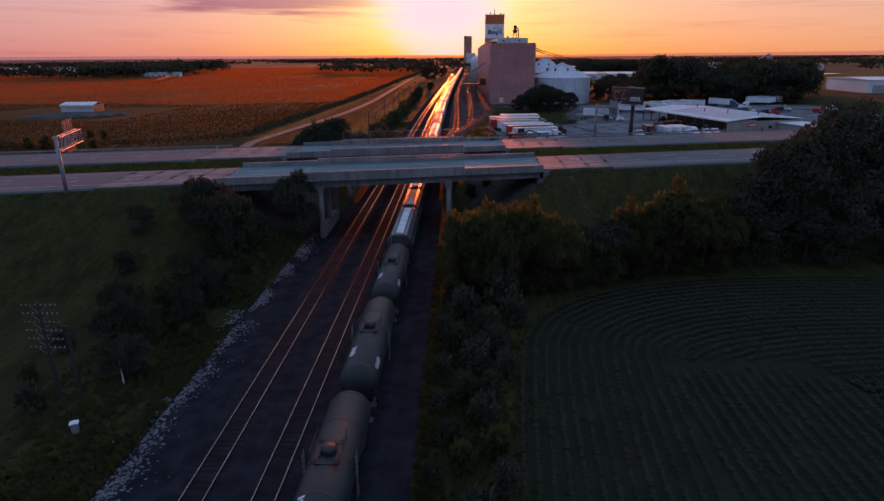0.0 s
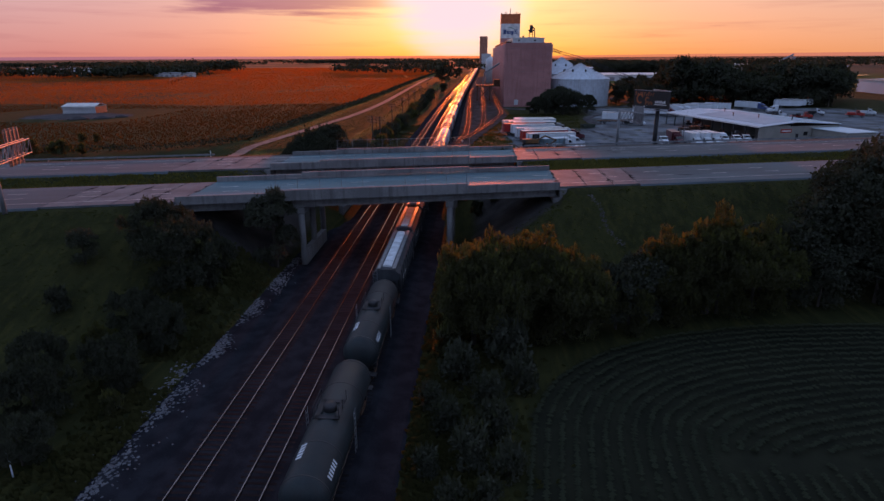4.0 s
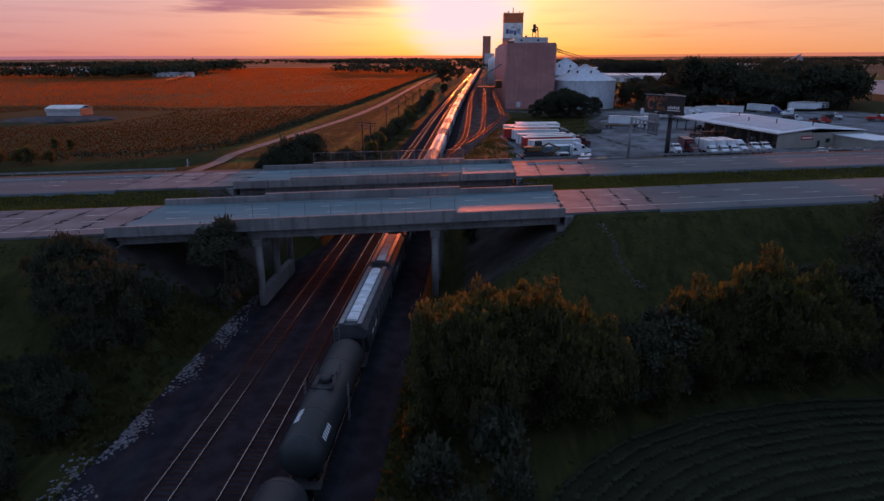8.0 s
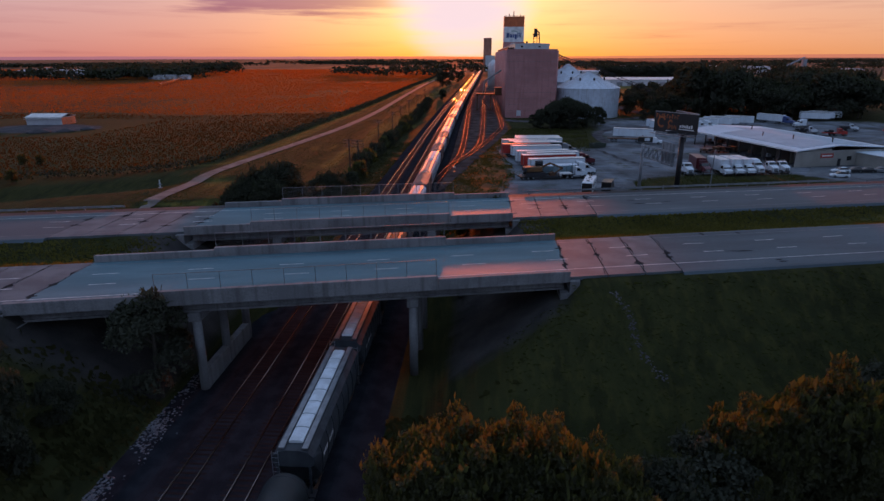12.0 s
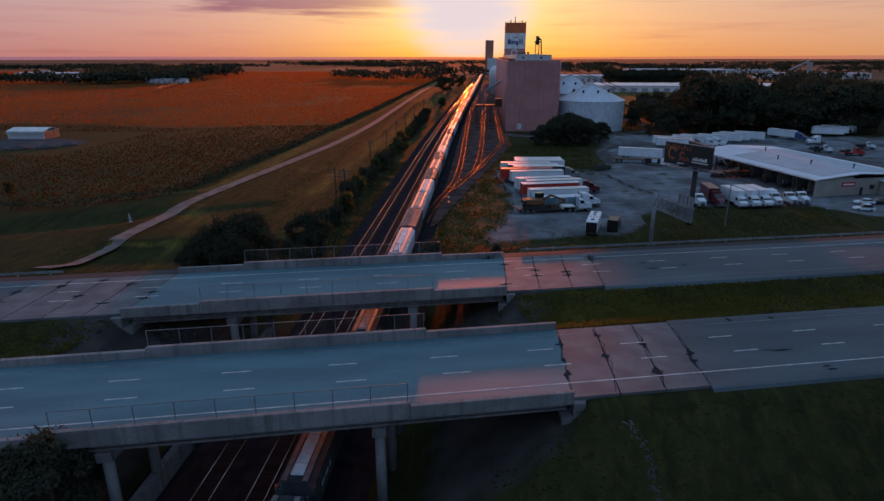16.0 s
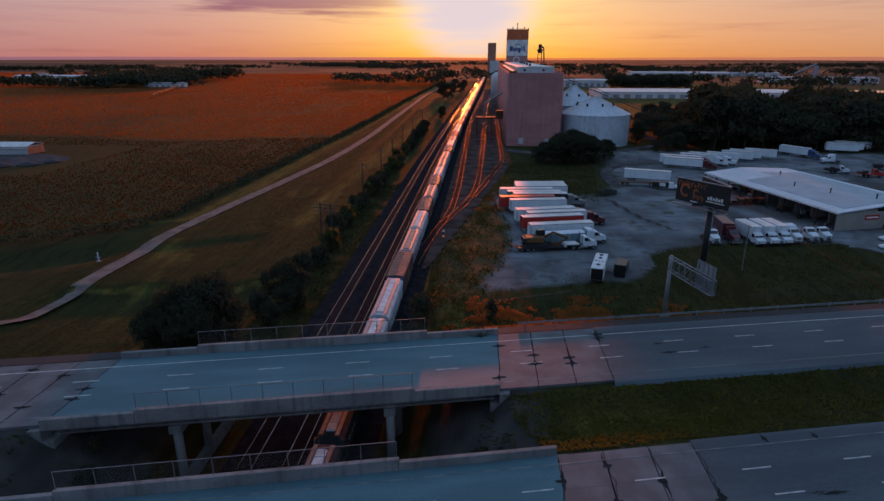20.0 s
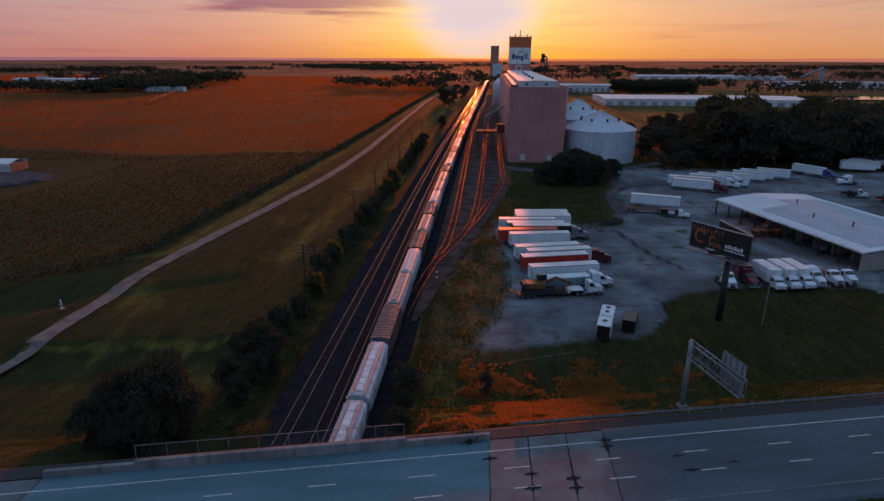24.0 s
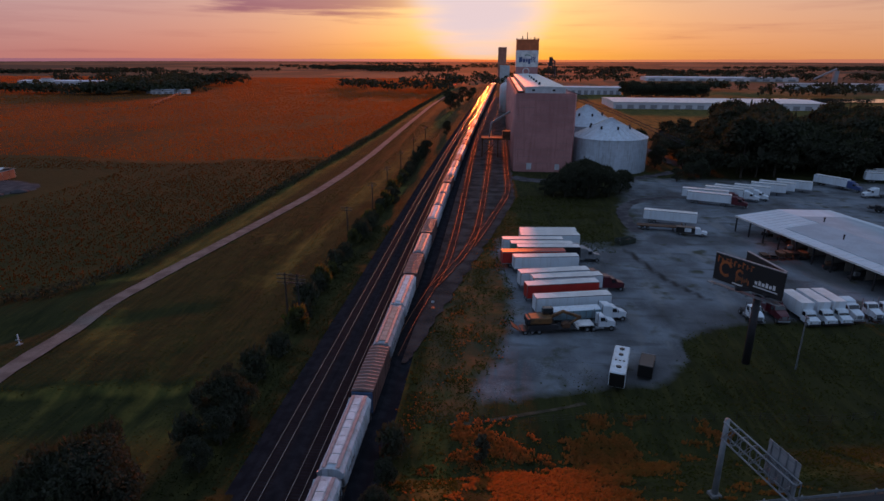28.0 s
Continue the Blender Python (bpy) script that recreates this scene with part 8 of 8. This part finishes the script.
def bb_face(x0, y0, x1, y1, z0, z1, name, items):
    a = math.degrees(math.atan2(y1 - y0, x1 - x0))
    L = math.hypot(x1 - x0, y1 - y0)
    f = part(name, Geo().box(0, -0.15, z0, L, 0.15, z1, 0.03), ad_black, bb, "black advertising face with worn print")
    f.matrix_basis = pose(x0, y0, 0, 0, 0, a)
    for z in (z0 - 0.14, z1):
        part("trim", Geo().box(-0.08, -0.2, z, L + 0.08, 0.2, z + 0.14), steel_grey, f)
    for p0, p1, h0, h1, mat in items:
        part("print_patch", Geo().box(p0 * L, -0.17, z0 + h0 * (z1 - z0), p1 * L, -0.153, z0 + h1 * (z1 - z0)), mat, f)
    part("catwalk", Geo().box(-0.3, -1.1, z0 - 0.55, L + 0.3, -0.2, z0 - 0.45), steel_grey, f)
    for k in range(4):
        x = L * (k + 0.5) / 4
        part("lamp_arm", Geo().tube((x, -1.0, z0 - 0.5), (x, -1.9, z0 - 0.35), 0.04, n=5).box(x - 0.25, -2.1, z0 - 0.42, x + 0.25, -1.75, z0 - 0.28), steel_grey, f)
    part("backing", Geo().box(0.3, 0.16, z0 + 0.5, L - 0.3, 0.4, z0 + 0.8).box(0.3, 0.16, z1 - 0.8, L - 0.3, 0.4, z1 - 0.5), dark_steel, f)
    return f


items = [(0.60, 0.94, 0.20, 0.24, sign_white), (0.30, 0.46, 0.05, 0.10, sign_white)]
for k in range(9):   # worn orange lettering that cannot be read
    a = 0.04 + k * 0.062
    items.append((a, a + 0.018, 0.70, 0.93 - 0.05 * (k % 3), ad_orange))
    items.append((a, a + 0.045, 0.86 - 0.09 * (k % 2), 0.90 - 0.09 * (k % 2), ad_orange))
for k in range(7):
    a = 0.34 + 0.03 * k
    items.append((a, a + 0.02, 0.16 + 0.05 * (k % 3), 0.34 + 0.06 * (k % 2), ad_orange))
for k in range(6):
    a = 0.62 + 0.05 * k
    items.append((a, a + 0.035, 0.30, 0.42 + 0.04 * (k % 2), sign_white))
fl = bb_face(-5.3, 5.2, 1.5, -4.3, 13.0, 17.5, "left_face", items)
for cx, cz, r0, r1 in ((2.1, 15.3, 0.75, 1.15), (4.6, 15.1, 0.35, 0.7)):
    ring = Geo()
    for a in np.linspace(0.4, 5.4, 20, endpoint=False):
        ring.add([(cx + r * math.cos(b), -0.168, cz + r * 1.2 * math.sin(b)) for r in (r0, r1) for b in (a, a + 0.26)], [(0, 1, 3, 2)])
    part("print_ring", ring, ad_orange, fl, "worn orange ring-shaped emblem")
bb_face(-0.1, 5.9, 1.7, -3.9, 13.0, 17.55, "right_face", [])
part("torsion_beam", Geo().box(-3.6, -0.3, 12.9, 2.6, 0.3, 13.5).box(-0.3, -3.0, 13.0, 0.3, 6.8, 13.4), dark_steel, bb)

# ---- poles beside the tracks ----
def line_pole(x, y, h, arms, label, turn=0.0):
    p = thing("telegraph_pole", label, "utility pole", pose(x, y, ground_height(x, y), 0, 0, turn), group="old pole line beside the railway")
    part("pole", Geo().tube((0, 0, -0.8), (0, 0, h), 0.20, 0.14, 8), pole_wood, p)
    for k in range(arms):
        z = h - 0.4 - 0.75 * k
        arm = part("crossarm", Geo().box(-1.5, -0.06, z - 0.06, 1.5, 0.06, z + 0.06), pole_wood, p)
        for i in range(8):
            xx = -1.4 + 0.4 * i
            part("insulator", Geo().lathe([(0.05, z + 0.06), (0.055, z + 0.16), (0.02, z + 0.2)], 6, xx, 0), galvanised, arm)
        part("brace", Geo().tube((-0.7, -0.07, z), (0, -0.12, z - 0.5), 0.02, n=4).tube((0.7, -0.07, z), (0, -0.12, z - 0.5), 0.02, n=4), galvanised, p)
    return p


line_pole(-25.9, 35.8, 8.9, 6, "weathered railway telegraph pole with six crossarms")
line_pole(-24.6, 36.6, 6.4, 0, "weathered stub pole beside a telegraph pole")
for x, y, h in ((-21.0, 183.5, 10.5), (-18.8, 183.9, 10.2), (-22.3, 236.2, 10.0), (-22.2, 269.4, 9.8), (-22.7, 299.6, 9.6), (-23.4, 336.5, 9.6), (-24.0, 381.8, 9.6), (-24.1, 433.7, 9.6)):
    line_pole(x, y, h, 3 if y < 195 else 2, "dark wooden pole with crossarms on the old line")
mp = thing("marker_post", "slim white railway marker post in weeds", "post", pose(-21.8, 38.3, ground_height(-21.8, 38.3)))
part("stake", Geo().box(-0.05, -0.03, -0.4, 0.05, 0.03, 2.3, 0.01), white_paint, mp)
part("plate", Geo().box(-0.09, -0.04, 1.7, 0.09, -0.031, 2.25), white_paint, mp)
rb = thing("relay_box", "small pale metal signal box beside the track", "signal box", pose(-21.5, 31.0, ground_height(-21.5, 31.0), 0, 0, 25) @ Matrix.Scale(0.7, 4))
part("cabinet", Geo().box(-0.35, -0.3, 0.25, 0.35, 0.3, 1.35, 0.03), galvanised, rb)
part("lid", Geo().loft([[(-0.45, y, 1.36), (0.45, y, 1.36), (0.45, y, 1.42), (0.0, y, 1.5), (-0.45, y, 1.42)] for y in (-0.4, 0.4)]), white_paint, rb)
part("stand", Geo().box(-0.2, -0.15, -0.3, 0.2, 0.15, 0.25), concrete, rb)
sw = thing("switch_stand", "low switch stand with a white target beside the siding", "switch stand", pose(5.6, 192.7, -0.25))
part("base", Geo().box(-0.3, -0.5, 0, 0.3, 0.5, 0.14, 0.02), dark_steel, sw)
part("mast", Geo().tube((0, 0, 0.14), (0, 0, 1.5), 0.04, n=6), dark_steel, sw)
part("target", Geo().box(-0.28, -0.015, 1.2, 0.28, 0.015, 1.6, 0.01), white_paint, sw)
lp = thing("light_pole", "slender wooden pole on the grass before the trucks", "utility pole", pose(66.8, 174.1, ground_height(66.8, 174.1)))
part("pole", Geo().tube((0, 0, -0.5), (0, 0, 9.4), 0.14, 0.10, 8), galvanised, lp)
part("lamp_head", Geo().box(-0.15, -0.7, 9.2, 0.15, 0.1, 9.4, 0.03), galvanised, lp)
# wire fence along the foot of the highway bank
wf = thing("wire_fence", "low wire fence on thin posts along the yard's edge", "fence")
for k in range(26):
    x = 7 + k * 3.2
    y = 153.6 + 0.1 * k * 3.2 + 0.4 * math.sin(k)
    part("post", Geo().tube((x, y, ground_height(x, y) - 0.3), (x, y, ground_height(x, y) + 1.3), 0.05, n=5), pole_wood, wf)
wires = Geo()
for k in range(25):
    xa, xb = 7 + k * 3.2, 7 + (k + 1) * 3.2
    ya, yb = 153.6 + 0.32 * k + 0.4 * math.sin(k), 153.6 + 0.32 * (k + 1) + 0.4 * math.sin(k + 1)
    for z in (0.4, 0.8, 1.2):
        wires.tube((xa, ya, ground_height(xa, ya) + z), (xb, yb, ground_height(xb, yb) + z), 0.012, n=3, caps=False)
part("wire", wires, dark_steel, wf)
# a little pump stand by the farm track
ps = thing("pump_stand", "small white pump stand on the grass by the farm track", "pump", pose(-65.7, 171.2, ground_height(-65.7, 171.2)))
part("pipe", Geo().tube((0, 0, -0.3), (0, 0, 2.0), 0.12, n=8), white_paint, ps)
part("valve", Geo().tube((-0.5, 0, 0.9), (0.5, 0, 0.9), 0.14, n=8).box(-0.4, -0.4, -0.2, 0.4, 0.4, 0.15), galvanised, ps)


# ---- parked cars ----
def parked_car(x, y, turn, paint, label, tall=0.0):
    c = thing("car", label, "car", pose(x, y, -0.2, 0, 0, turn), group="cars parked by the workshop")
    rings = []
    for yy, w, z0, z1 in ((-2.25, 0.72, 0.45, 0.75), (-2.1, 0.86, 0.3, 0.92), (-1.2, 0.9, 0.28, 0.98), (0.9, 0.9, 0.28, 0.95), (1.9, 0.86, 0.3, 0.80), (2.25, 0.72, 0.4, 0.62)):
        rings.append([(-w, yy, z0), (w, yy, z0), (w, yy, z1 - 0.1), (w * 0.9, yy, z1), (-w * 0.9, yy, z1), (-w, yy, z1 - 0.1)])
    part("body", Geo().loft(rings), paint, c)
    rings = []
    for yy, w, z1 in ((-1.75, 0.78, 0.98), (-1.25, 0.72, 1.38 + tall), (0.15, 0.70, 1.42 + tall), (0.95, 0.78, 0.96)):
        rings.append([(-0.84, yy, 0.93), (0.84, yy, 0.93), (w, yy, z1), (-w, yy, z1)])
    part("glasshouse", Geo().loft(rings), glass_dark, c)
    part("roof", Geo().box(-0.68, -1.2, 1.40 + tall, 0.68, 0.15, 1.46 + tall, 0.03), paint, c)
    for yy in (-1.35, 1.35):
        for s in (-1, 1):
            w = part("wheel", Geo().tube((s * 0.70, yy, 0.32), (s * 0.91, yy, 0.32), 0.32, n=14), rubber, c)
            part("rim", Geo().tube((s * 0.88, yy, 0.32), (s * 0.92, yy, 0.32), 0.19, n=10), galvanised, w)
    return c


for x, y, t, pm, lab, tl in ((105.6, 190.9, 80, white_paint, "white pick-up-like car parked on the concrete apron", 0.2), (109.6, 197.6, 85, white_paint, "white saloon car parked by the workshop", 0), (113.2, 198.0, 85, black_paint, "dark car parked by the workshop", 0.1), (116.7, 198.4, 85, black_paint, "dark car parked by the workshop", 0), (120.2, 198.6, 85, steel_grey, "silver-grey car parked by the workshop", 0), (123.8, 199.0, 85, white_paint, "white car parked by the workshop", 0.2)):
    parked_car(x, y, t, pm, lab, tl)
# trucks on the far right of the lot
for x0, y0, x1, y1, pm in ((162.1, 294.0, 171.3, 291.5, dark_steel), (175.4, 286.8, 184.7, 282.4, red_paint), (185.3, 294.7, 193.5, 290.1, white_paint)):
    f = thing("flatbed_truck", "work truck with a low loaded bed, parked in the lot", "truck", heading(x0, y0, x1, y1))
    part("bed", Geo().box(-1.2, 0, 1.0, 1.2, 6.0, 1.25, 0.03), pm, f)
    part("load", Geo().box(-1.0, 0.5, 1.25, 1.0, 4.6, 2.1, 0.15), pm, f)
    tractor_parts(f, 2.4, white_paint if pm is dark_steel else pm, sleeper=False)
day_cab(149.3, 305.2, 100, white_paint, "white sleeper tractor parked alone in the lot", True)
# open skip with scrap, and dark machinery lined up before the bays
sk = thing("skip", "dark green open skip half full of scrap, on gravel", "skip", pose(53.0, 240.8, -0.22, 0, 0, -62))
skin = surface("skip_green", (0.030, 0.050, 0.036), (0.020, 0.030, 0.022), 0.6, scale=0.9, dirt=(0.05, 0.035, 0.025))
part("floor_plate", Geo().box(-1.15, -2.4, 0.15, 1.15, 2.4, 0.25), skin, sk)
for sx in (-1, 1):
    part("side", Geo().loft([[(sx * 1.1, yy, 0.15), (sx * 1.18, yy, 0.15), (sx * 1.30, yy, 1.5), (sx * 1.22, yy, 1.5)] for yy in (-2.5, 2.5)]), skin, sk)
    part("end", Geo().loft([[(x, sx * 2.42, 0.15), (x, sx * 2.5, 0.15), (x, sx * 2.7, 1.35), (x, sx * 2.62, 1.35)] for x in (-1.2, 1.2)]), skin, sk)
    for yy in (-1.6, -0.5, 0.6, 1.7):
        part("rib", Geo().loft([[(sx * 1.18, yy - 0.06, 0.2), (sx * 1.18, yy + 0.06, 0.2), (sx * 1.31, yy + 0.06, 1.45), (sx * 1.31, yy - 0.06, 1.45)], [(sx * 1.26, yy - 0.06, 0.2), (sx * 1.26, yy + 0.06, 0.2), (sx * 1.38, yy + 0.06, 1.45), (sx * 1.38, yy - 0.06, 1.45)]]), skin, sk)
qs = random.Random(64)
for k in range(9):
    x, y, z, w = qs.uniform(-0.7, 0.7), -1.9 + k * 0.48, qs.uniform(0.7, 1.25), qs.uniform(0.25, 0.55)
    part("scrap_piece", Geo().box(x - w, y - 0.3, 0.26, x + w, y + 0.35, z, 0.05), qs.choice((rust, dark_steel, dark_steel)), sk)
for k in range(6):
    f = k / 5
    m = thing("farm_implement", "dark rusty implement parked in a row before the bays", "machine", pose(85.2 + 9.6 * f, 231.6 + 0.5 * f + qs.uniform(-0.5, 0.5), -0.22, 0, 0, qs.uniform(-14, 14)))
    hgt = qs.uniform(1.1, 2.0)
    part("frame", Geo().box(-0.85, -1.7, 0.55, 0.85, 1.7, 0.75, 0.04), dark_steel, m)
    part("hopper", Geo().loft([[(-0.5, -1.1, 0.76), (0.5, -1.1, 0.76), (0.5, 0.9, 0.76), (-0.5, 0.9, 0.76)], [(-0.8, -1.4, hgt), (0.8, -1.4, hgt), (0.8, 1.2, hgt), (-0.8, 1.2, hgt)]]), qs.choice((rust, dark_steel, black_paint)), m)
    part("tow_bar", Geo().tube((0, 1.7, 0.6), (0, 2.9, 0.45), 0.07, n=6), dark_steel, m)
    for sx in (-1, 1):
        part("wheel", Geo().tube((sx * 0.88, -0.6, 0.4), (sx * 1.1, -0.6, 0.4), 0.40, n=12), rubber, m)
# heap and machinery in the bays
for k, (x, y) in enumerate(((6.0, 2.0), (11.0, 3.0), (20.0, -2.0), (33.0, -2.4), (40.0, -1.8))):
    mch = thing("workshop_machine", "dark machine standing in the shade of an open bay", "machine", SH @ pose(x, y, 0.0, 0, 0, 20 * k))
    part("frame", Geo().box(-1.4, -0.8, 0.3, 1.4, 0.8, 1.0, 0.06), dark_steel, mch)
    part("housing", Geo().box(-0.9, -0.7, 1.0, 0.5, 0.7, 1.9, 0.1), rust if k % 2 else steel_grey, mch)
    for s, w in itertools.product((-1, 1), repeat=2):
        part("wheel", Geo().tube((s * 0.9, w * 0.95, 0.35), (s * 0.9, w * 0.75, 0.35), 0.35, n=12), rubber, mch)

# ---- barn and far buildings ----
bn = thing("machine_shed", "low pale metal machine shed with a reddish end wall", "shed", pose(-189.3, 305.0, -0.7, 0, 0, 3.0))
part("wall", Geo().box(-8.2, -5.4, -0.4, 8.2, 5.4, 3.6), sheet_metal, bn)
part("roof", Geo().loft([[(x, -5.9, 3.55), (x, -5.9, 3.7), (x, 0, 5.0), (x, 5.9, 3.7), (x, 5.9, 3.55), (x, 0, 4.8)] for x in (-8.5, 8.5)]), roof_white, bn, "pale sheet-metal roof")
part("roof_step", Geo().box(-8.5, -6.3, 2.9, 8.5, -5.4, 3.0, 0.02), roof_white, bn)
shed_red = surface("shed_red", (0.50, 0.15, 0.08), None, 0.6, scale=3)
for k in range(3):
    part("end_door", Geo().box(8.21, -5.1 + 3.45 * k, -0.2, 8.3, -1.8 + 3.45 * k, 3.4, 0.02), shed_red, bn, "reddish sliding door")
for k in range(14):
    part("wall_rib", Geo().box(-7.9 + 1.15 * k, -5.45, -0.3, -7.8 + 1.15 * k, -5.4, 3.5), sheet_metal, bn)
yard_rings = []
for j in range(7):
    ring = []
    for i in range(48):
        a = 2 * math.pi * i / 48
        rr = (1 + 0.18 * noise.noise((math.cos(a) * 2.0, math.sin(a) * 2.0, 5.0)) + 0.08 * noise.noise((math.cos(a) * 9.0, math.sin(a) * 9.0, 5.0))) * (0.02 + j / 6)
        x, y = -181 + 27 * rr * math.cos(a), 287 + 18 * rr * math.sin(a)
        ring.append((x, y, ground_height(x, y) + (0.22 if j < 6 else -0.2)))
    yard_rings.append(ring)
setting("shed_yard", Geo().loft(yard_rings, caps=False), gravel, "grey gravel yard round the machine shed", "yard", smooth=True)
for k, (x, y, s) in enumerate(((-163, 277, 1), (-158, 284, 0.8), (-172, 273, 1.2))):
    hp = thing("gravel_heap", "low heap of grey spoil on the shed yard", "heap", pose(x, y, -0.45))
    part("spoil", Geo().lathe([(4.0 * s, -0.1), (3.0 * s, 0.5 * s), (1.4 * s, 1.1 * s), (0.2, 1.3 * s)], 14), gravel, hp, smooth=True)


def far_building(name, x0, y0, x1, depth, h, wallm, roofm, label, n=10):
    a = 0
    b = thing(name, label, "building", pose(x0, y0, ground_height(x0, y0)))
    L = x1 - x0
    part("wall", Geo().box(0, 0, -1.5, L, depth, h), wallm, b)
    part("roof", Geo().loft([[(x, -0.6, h), (x, -0.6, h + 0.3), (x, depth / 2, h + 1.6), (x, depth + 0.6, h + 0.3), (x, depth + 0.6, h)] for x in (-0.6, L + 0.6)]), roofm, b)
    for k in range(n):
        x = L * (k + 0.5) / n
        part("bay_door", Geo().box(x - L / n * 0.28, -0.12, 0.2, x + L / n * 0.28, 0.0, h * 0.62), far_grey, b)
    return b


far_building("long_shed", -764, 1022, -620, 36, 7.4, far_white, far_white, "long white industrial shed behind a belt of trees", 16)
far_building("shed_tower", -716, 1014, -700, 8, 12.0, far_white, sign_orange, "short white block with a red cap on a long shed", 2)
far_building("warehouse", 131, 690, 330, 68, 6.2, far_white, roof_white, "wide low white warehouse behind the wood", 18)
far_building("long_shed", 98, 915, 182, 30, 9.0, far_white, far_white, "long low white shed beyond the elevator", 10)
far_building("long_shed", 470, 1085, 640, 40, 8.0, far_white, far_grey, "long pale industrial shed in the far plain", 12)
far_building("long_shed", 330, 1420, 640, 50, 7.0, far_white, far_white, "long pale industrial shed in the far plain", 12)
far_building("white_hall", 300, 440, 400, 50, 9.0, far_white, roof_white, "large white hall with a blue-grey front beside the wood", 6)
for x, y in ((-416, 845), (-400, 850), (-430, 841), (-443, 851)):
    far_building("farm_house", x, y, x + 14, 9, 4.5, far_white, far_grey, "small pale farm building among trees", 2)
pond = Geo()
pond.add([(380 + 90 * math.cos(a) * (1 + 0.2 * math.sin(3 * a)) + 40, 825 + 34 * math.sin(a), 0.55) for a in np.linspace(0, 2 * math.pi, 40, endpoint=False)], [tuple(range(40))])
setting("pond", pond, water_surface, "calm pond reflecting the evening sky", "water")
cv2 = thing("far_conveyor", "small far conveyor tower on the plain", "conveyor", pose(690, 1380, 0))
part("tower", Geo().box(-4, -4, -1, 4, 4, 22), far_grey, cv2)
part("boom", Geo().tube((-40, 0, 6), (0, 0, 26), 2.0, n=6), far_grey, cv2)
# sweeping farm lanes on the plain
for pts in ([(112, 1010), (150, 1080), (180, 1120), (170, 1200), (120, 1260)], [(160, 980), (190, 1040), (230, 1090), (220, 1180)], [(340, 1128), (500, 1131), (640, 1128), (900, 1120)]):
    fine = []
    for (xa, ya), (xb, yb) in zip(pts, pts[1:]):
        fine += [(xa + (xb - xa) * k / 12, ya + (yb - ya) * k / 12) for k in range(12)]
    fine.append(pts[-1])
    for _ in range(6):
        fine = [fine[0], *[((a[0] + 2 * b[0] + c[0]) / 4, (a[1] + 2 * b[1] + c[1]) / 4) for a, b, c in zip(fine, fine[1:], fine[2:])], fine[-1]]
    lf, rt = [], []
    for i, (x, y) in enumerate(fine):
        xa, ya = fine[max(0, i - 1)]
        xb, yb = fine[min(len(fine) - 1, i + 1)]
        d = math.hypot(xb - xa, yb - ya)
        nx_, ny_ = (yb - ya) / d * 4, -(xb - xa) / d * 4
        lf.append((x - nx_, y - ny_, ground_height(x, y) + 0.35))
        rt.append((x + nx_, y + ny_, ground_height(x, y) + 0.35))
    setting("far_lane", Geo().ribbon(lf, rt), path_dirt, "pale lane curving over the far plain", "road")

# long wheeled irrigation boom standing out in the crop
x0, y0, x1, y1 = -314, 640, -404, 893
span_count = 9
pv = thing("irrigation_boom", "long rusty wheeled irrigation boom standing in the field", "irrigation machine", pose(x0, y0, -0.7, 0, 0, math.degrees(math.atan2(y1 - y0, x1 - x0))))
L = math.hypot(x1 - x0, y1 - y0)
for k in range(span_count):
    a, b_ = L * k / span_count, L * (k + 1) / span_count
    pipe, truss = [], Geo()
    for i in range(9):
        s0, h0 = a + (b_ - a) * i / 8, 3.4 + 0.9 * math.sin(math.pi * i / 8)
        pipe.append([(s0, 0.14 * math.cos(w), h0 + 0.14 * math.sin(w)) for w in (0.5, 1.55, 2.6, 3.65, 4.7, 5.75)])
        if i < 8:
            s1 = a + (b_ - a) * (i + 1) / 8
            truss.tube((s0, 0.4, 2.9), (s1, 0.4, 2.9), 0.05, n=4).tube((s0, 0, h0), (s1, 0.4, 2.9), 0.04, n=4)
    part("span", Geo().loft(pipe), galvanised, pv)
    part("truss", truss, galvanised, pv, kind="stuff")
for k in range(span_count + 1):
    a = L * k / span_count
    tw = part("tower", Geo().tube((a, -1.6, 0.5), (a, 0, 3.4), 0.09, n=5).tube((a, 1.6, 0.5), (a, 0, 3.4), 0.09, n=5).tube((a, -1.6, 0.5), (a, 1.6, 0.5), 0.09, n=5), rust, pv)
    for s in (-1.6, 1.6):
        part("wheel", Geo().tube((a - 0.18, s, 0.55), (a + 0.18, s, 0.55), 0.6, n=12), rubber, tw)
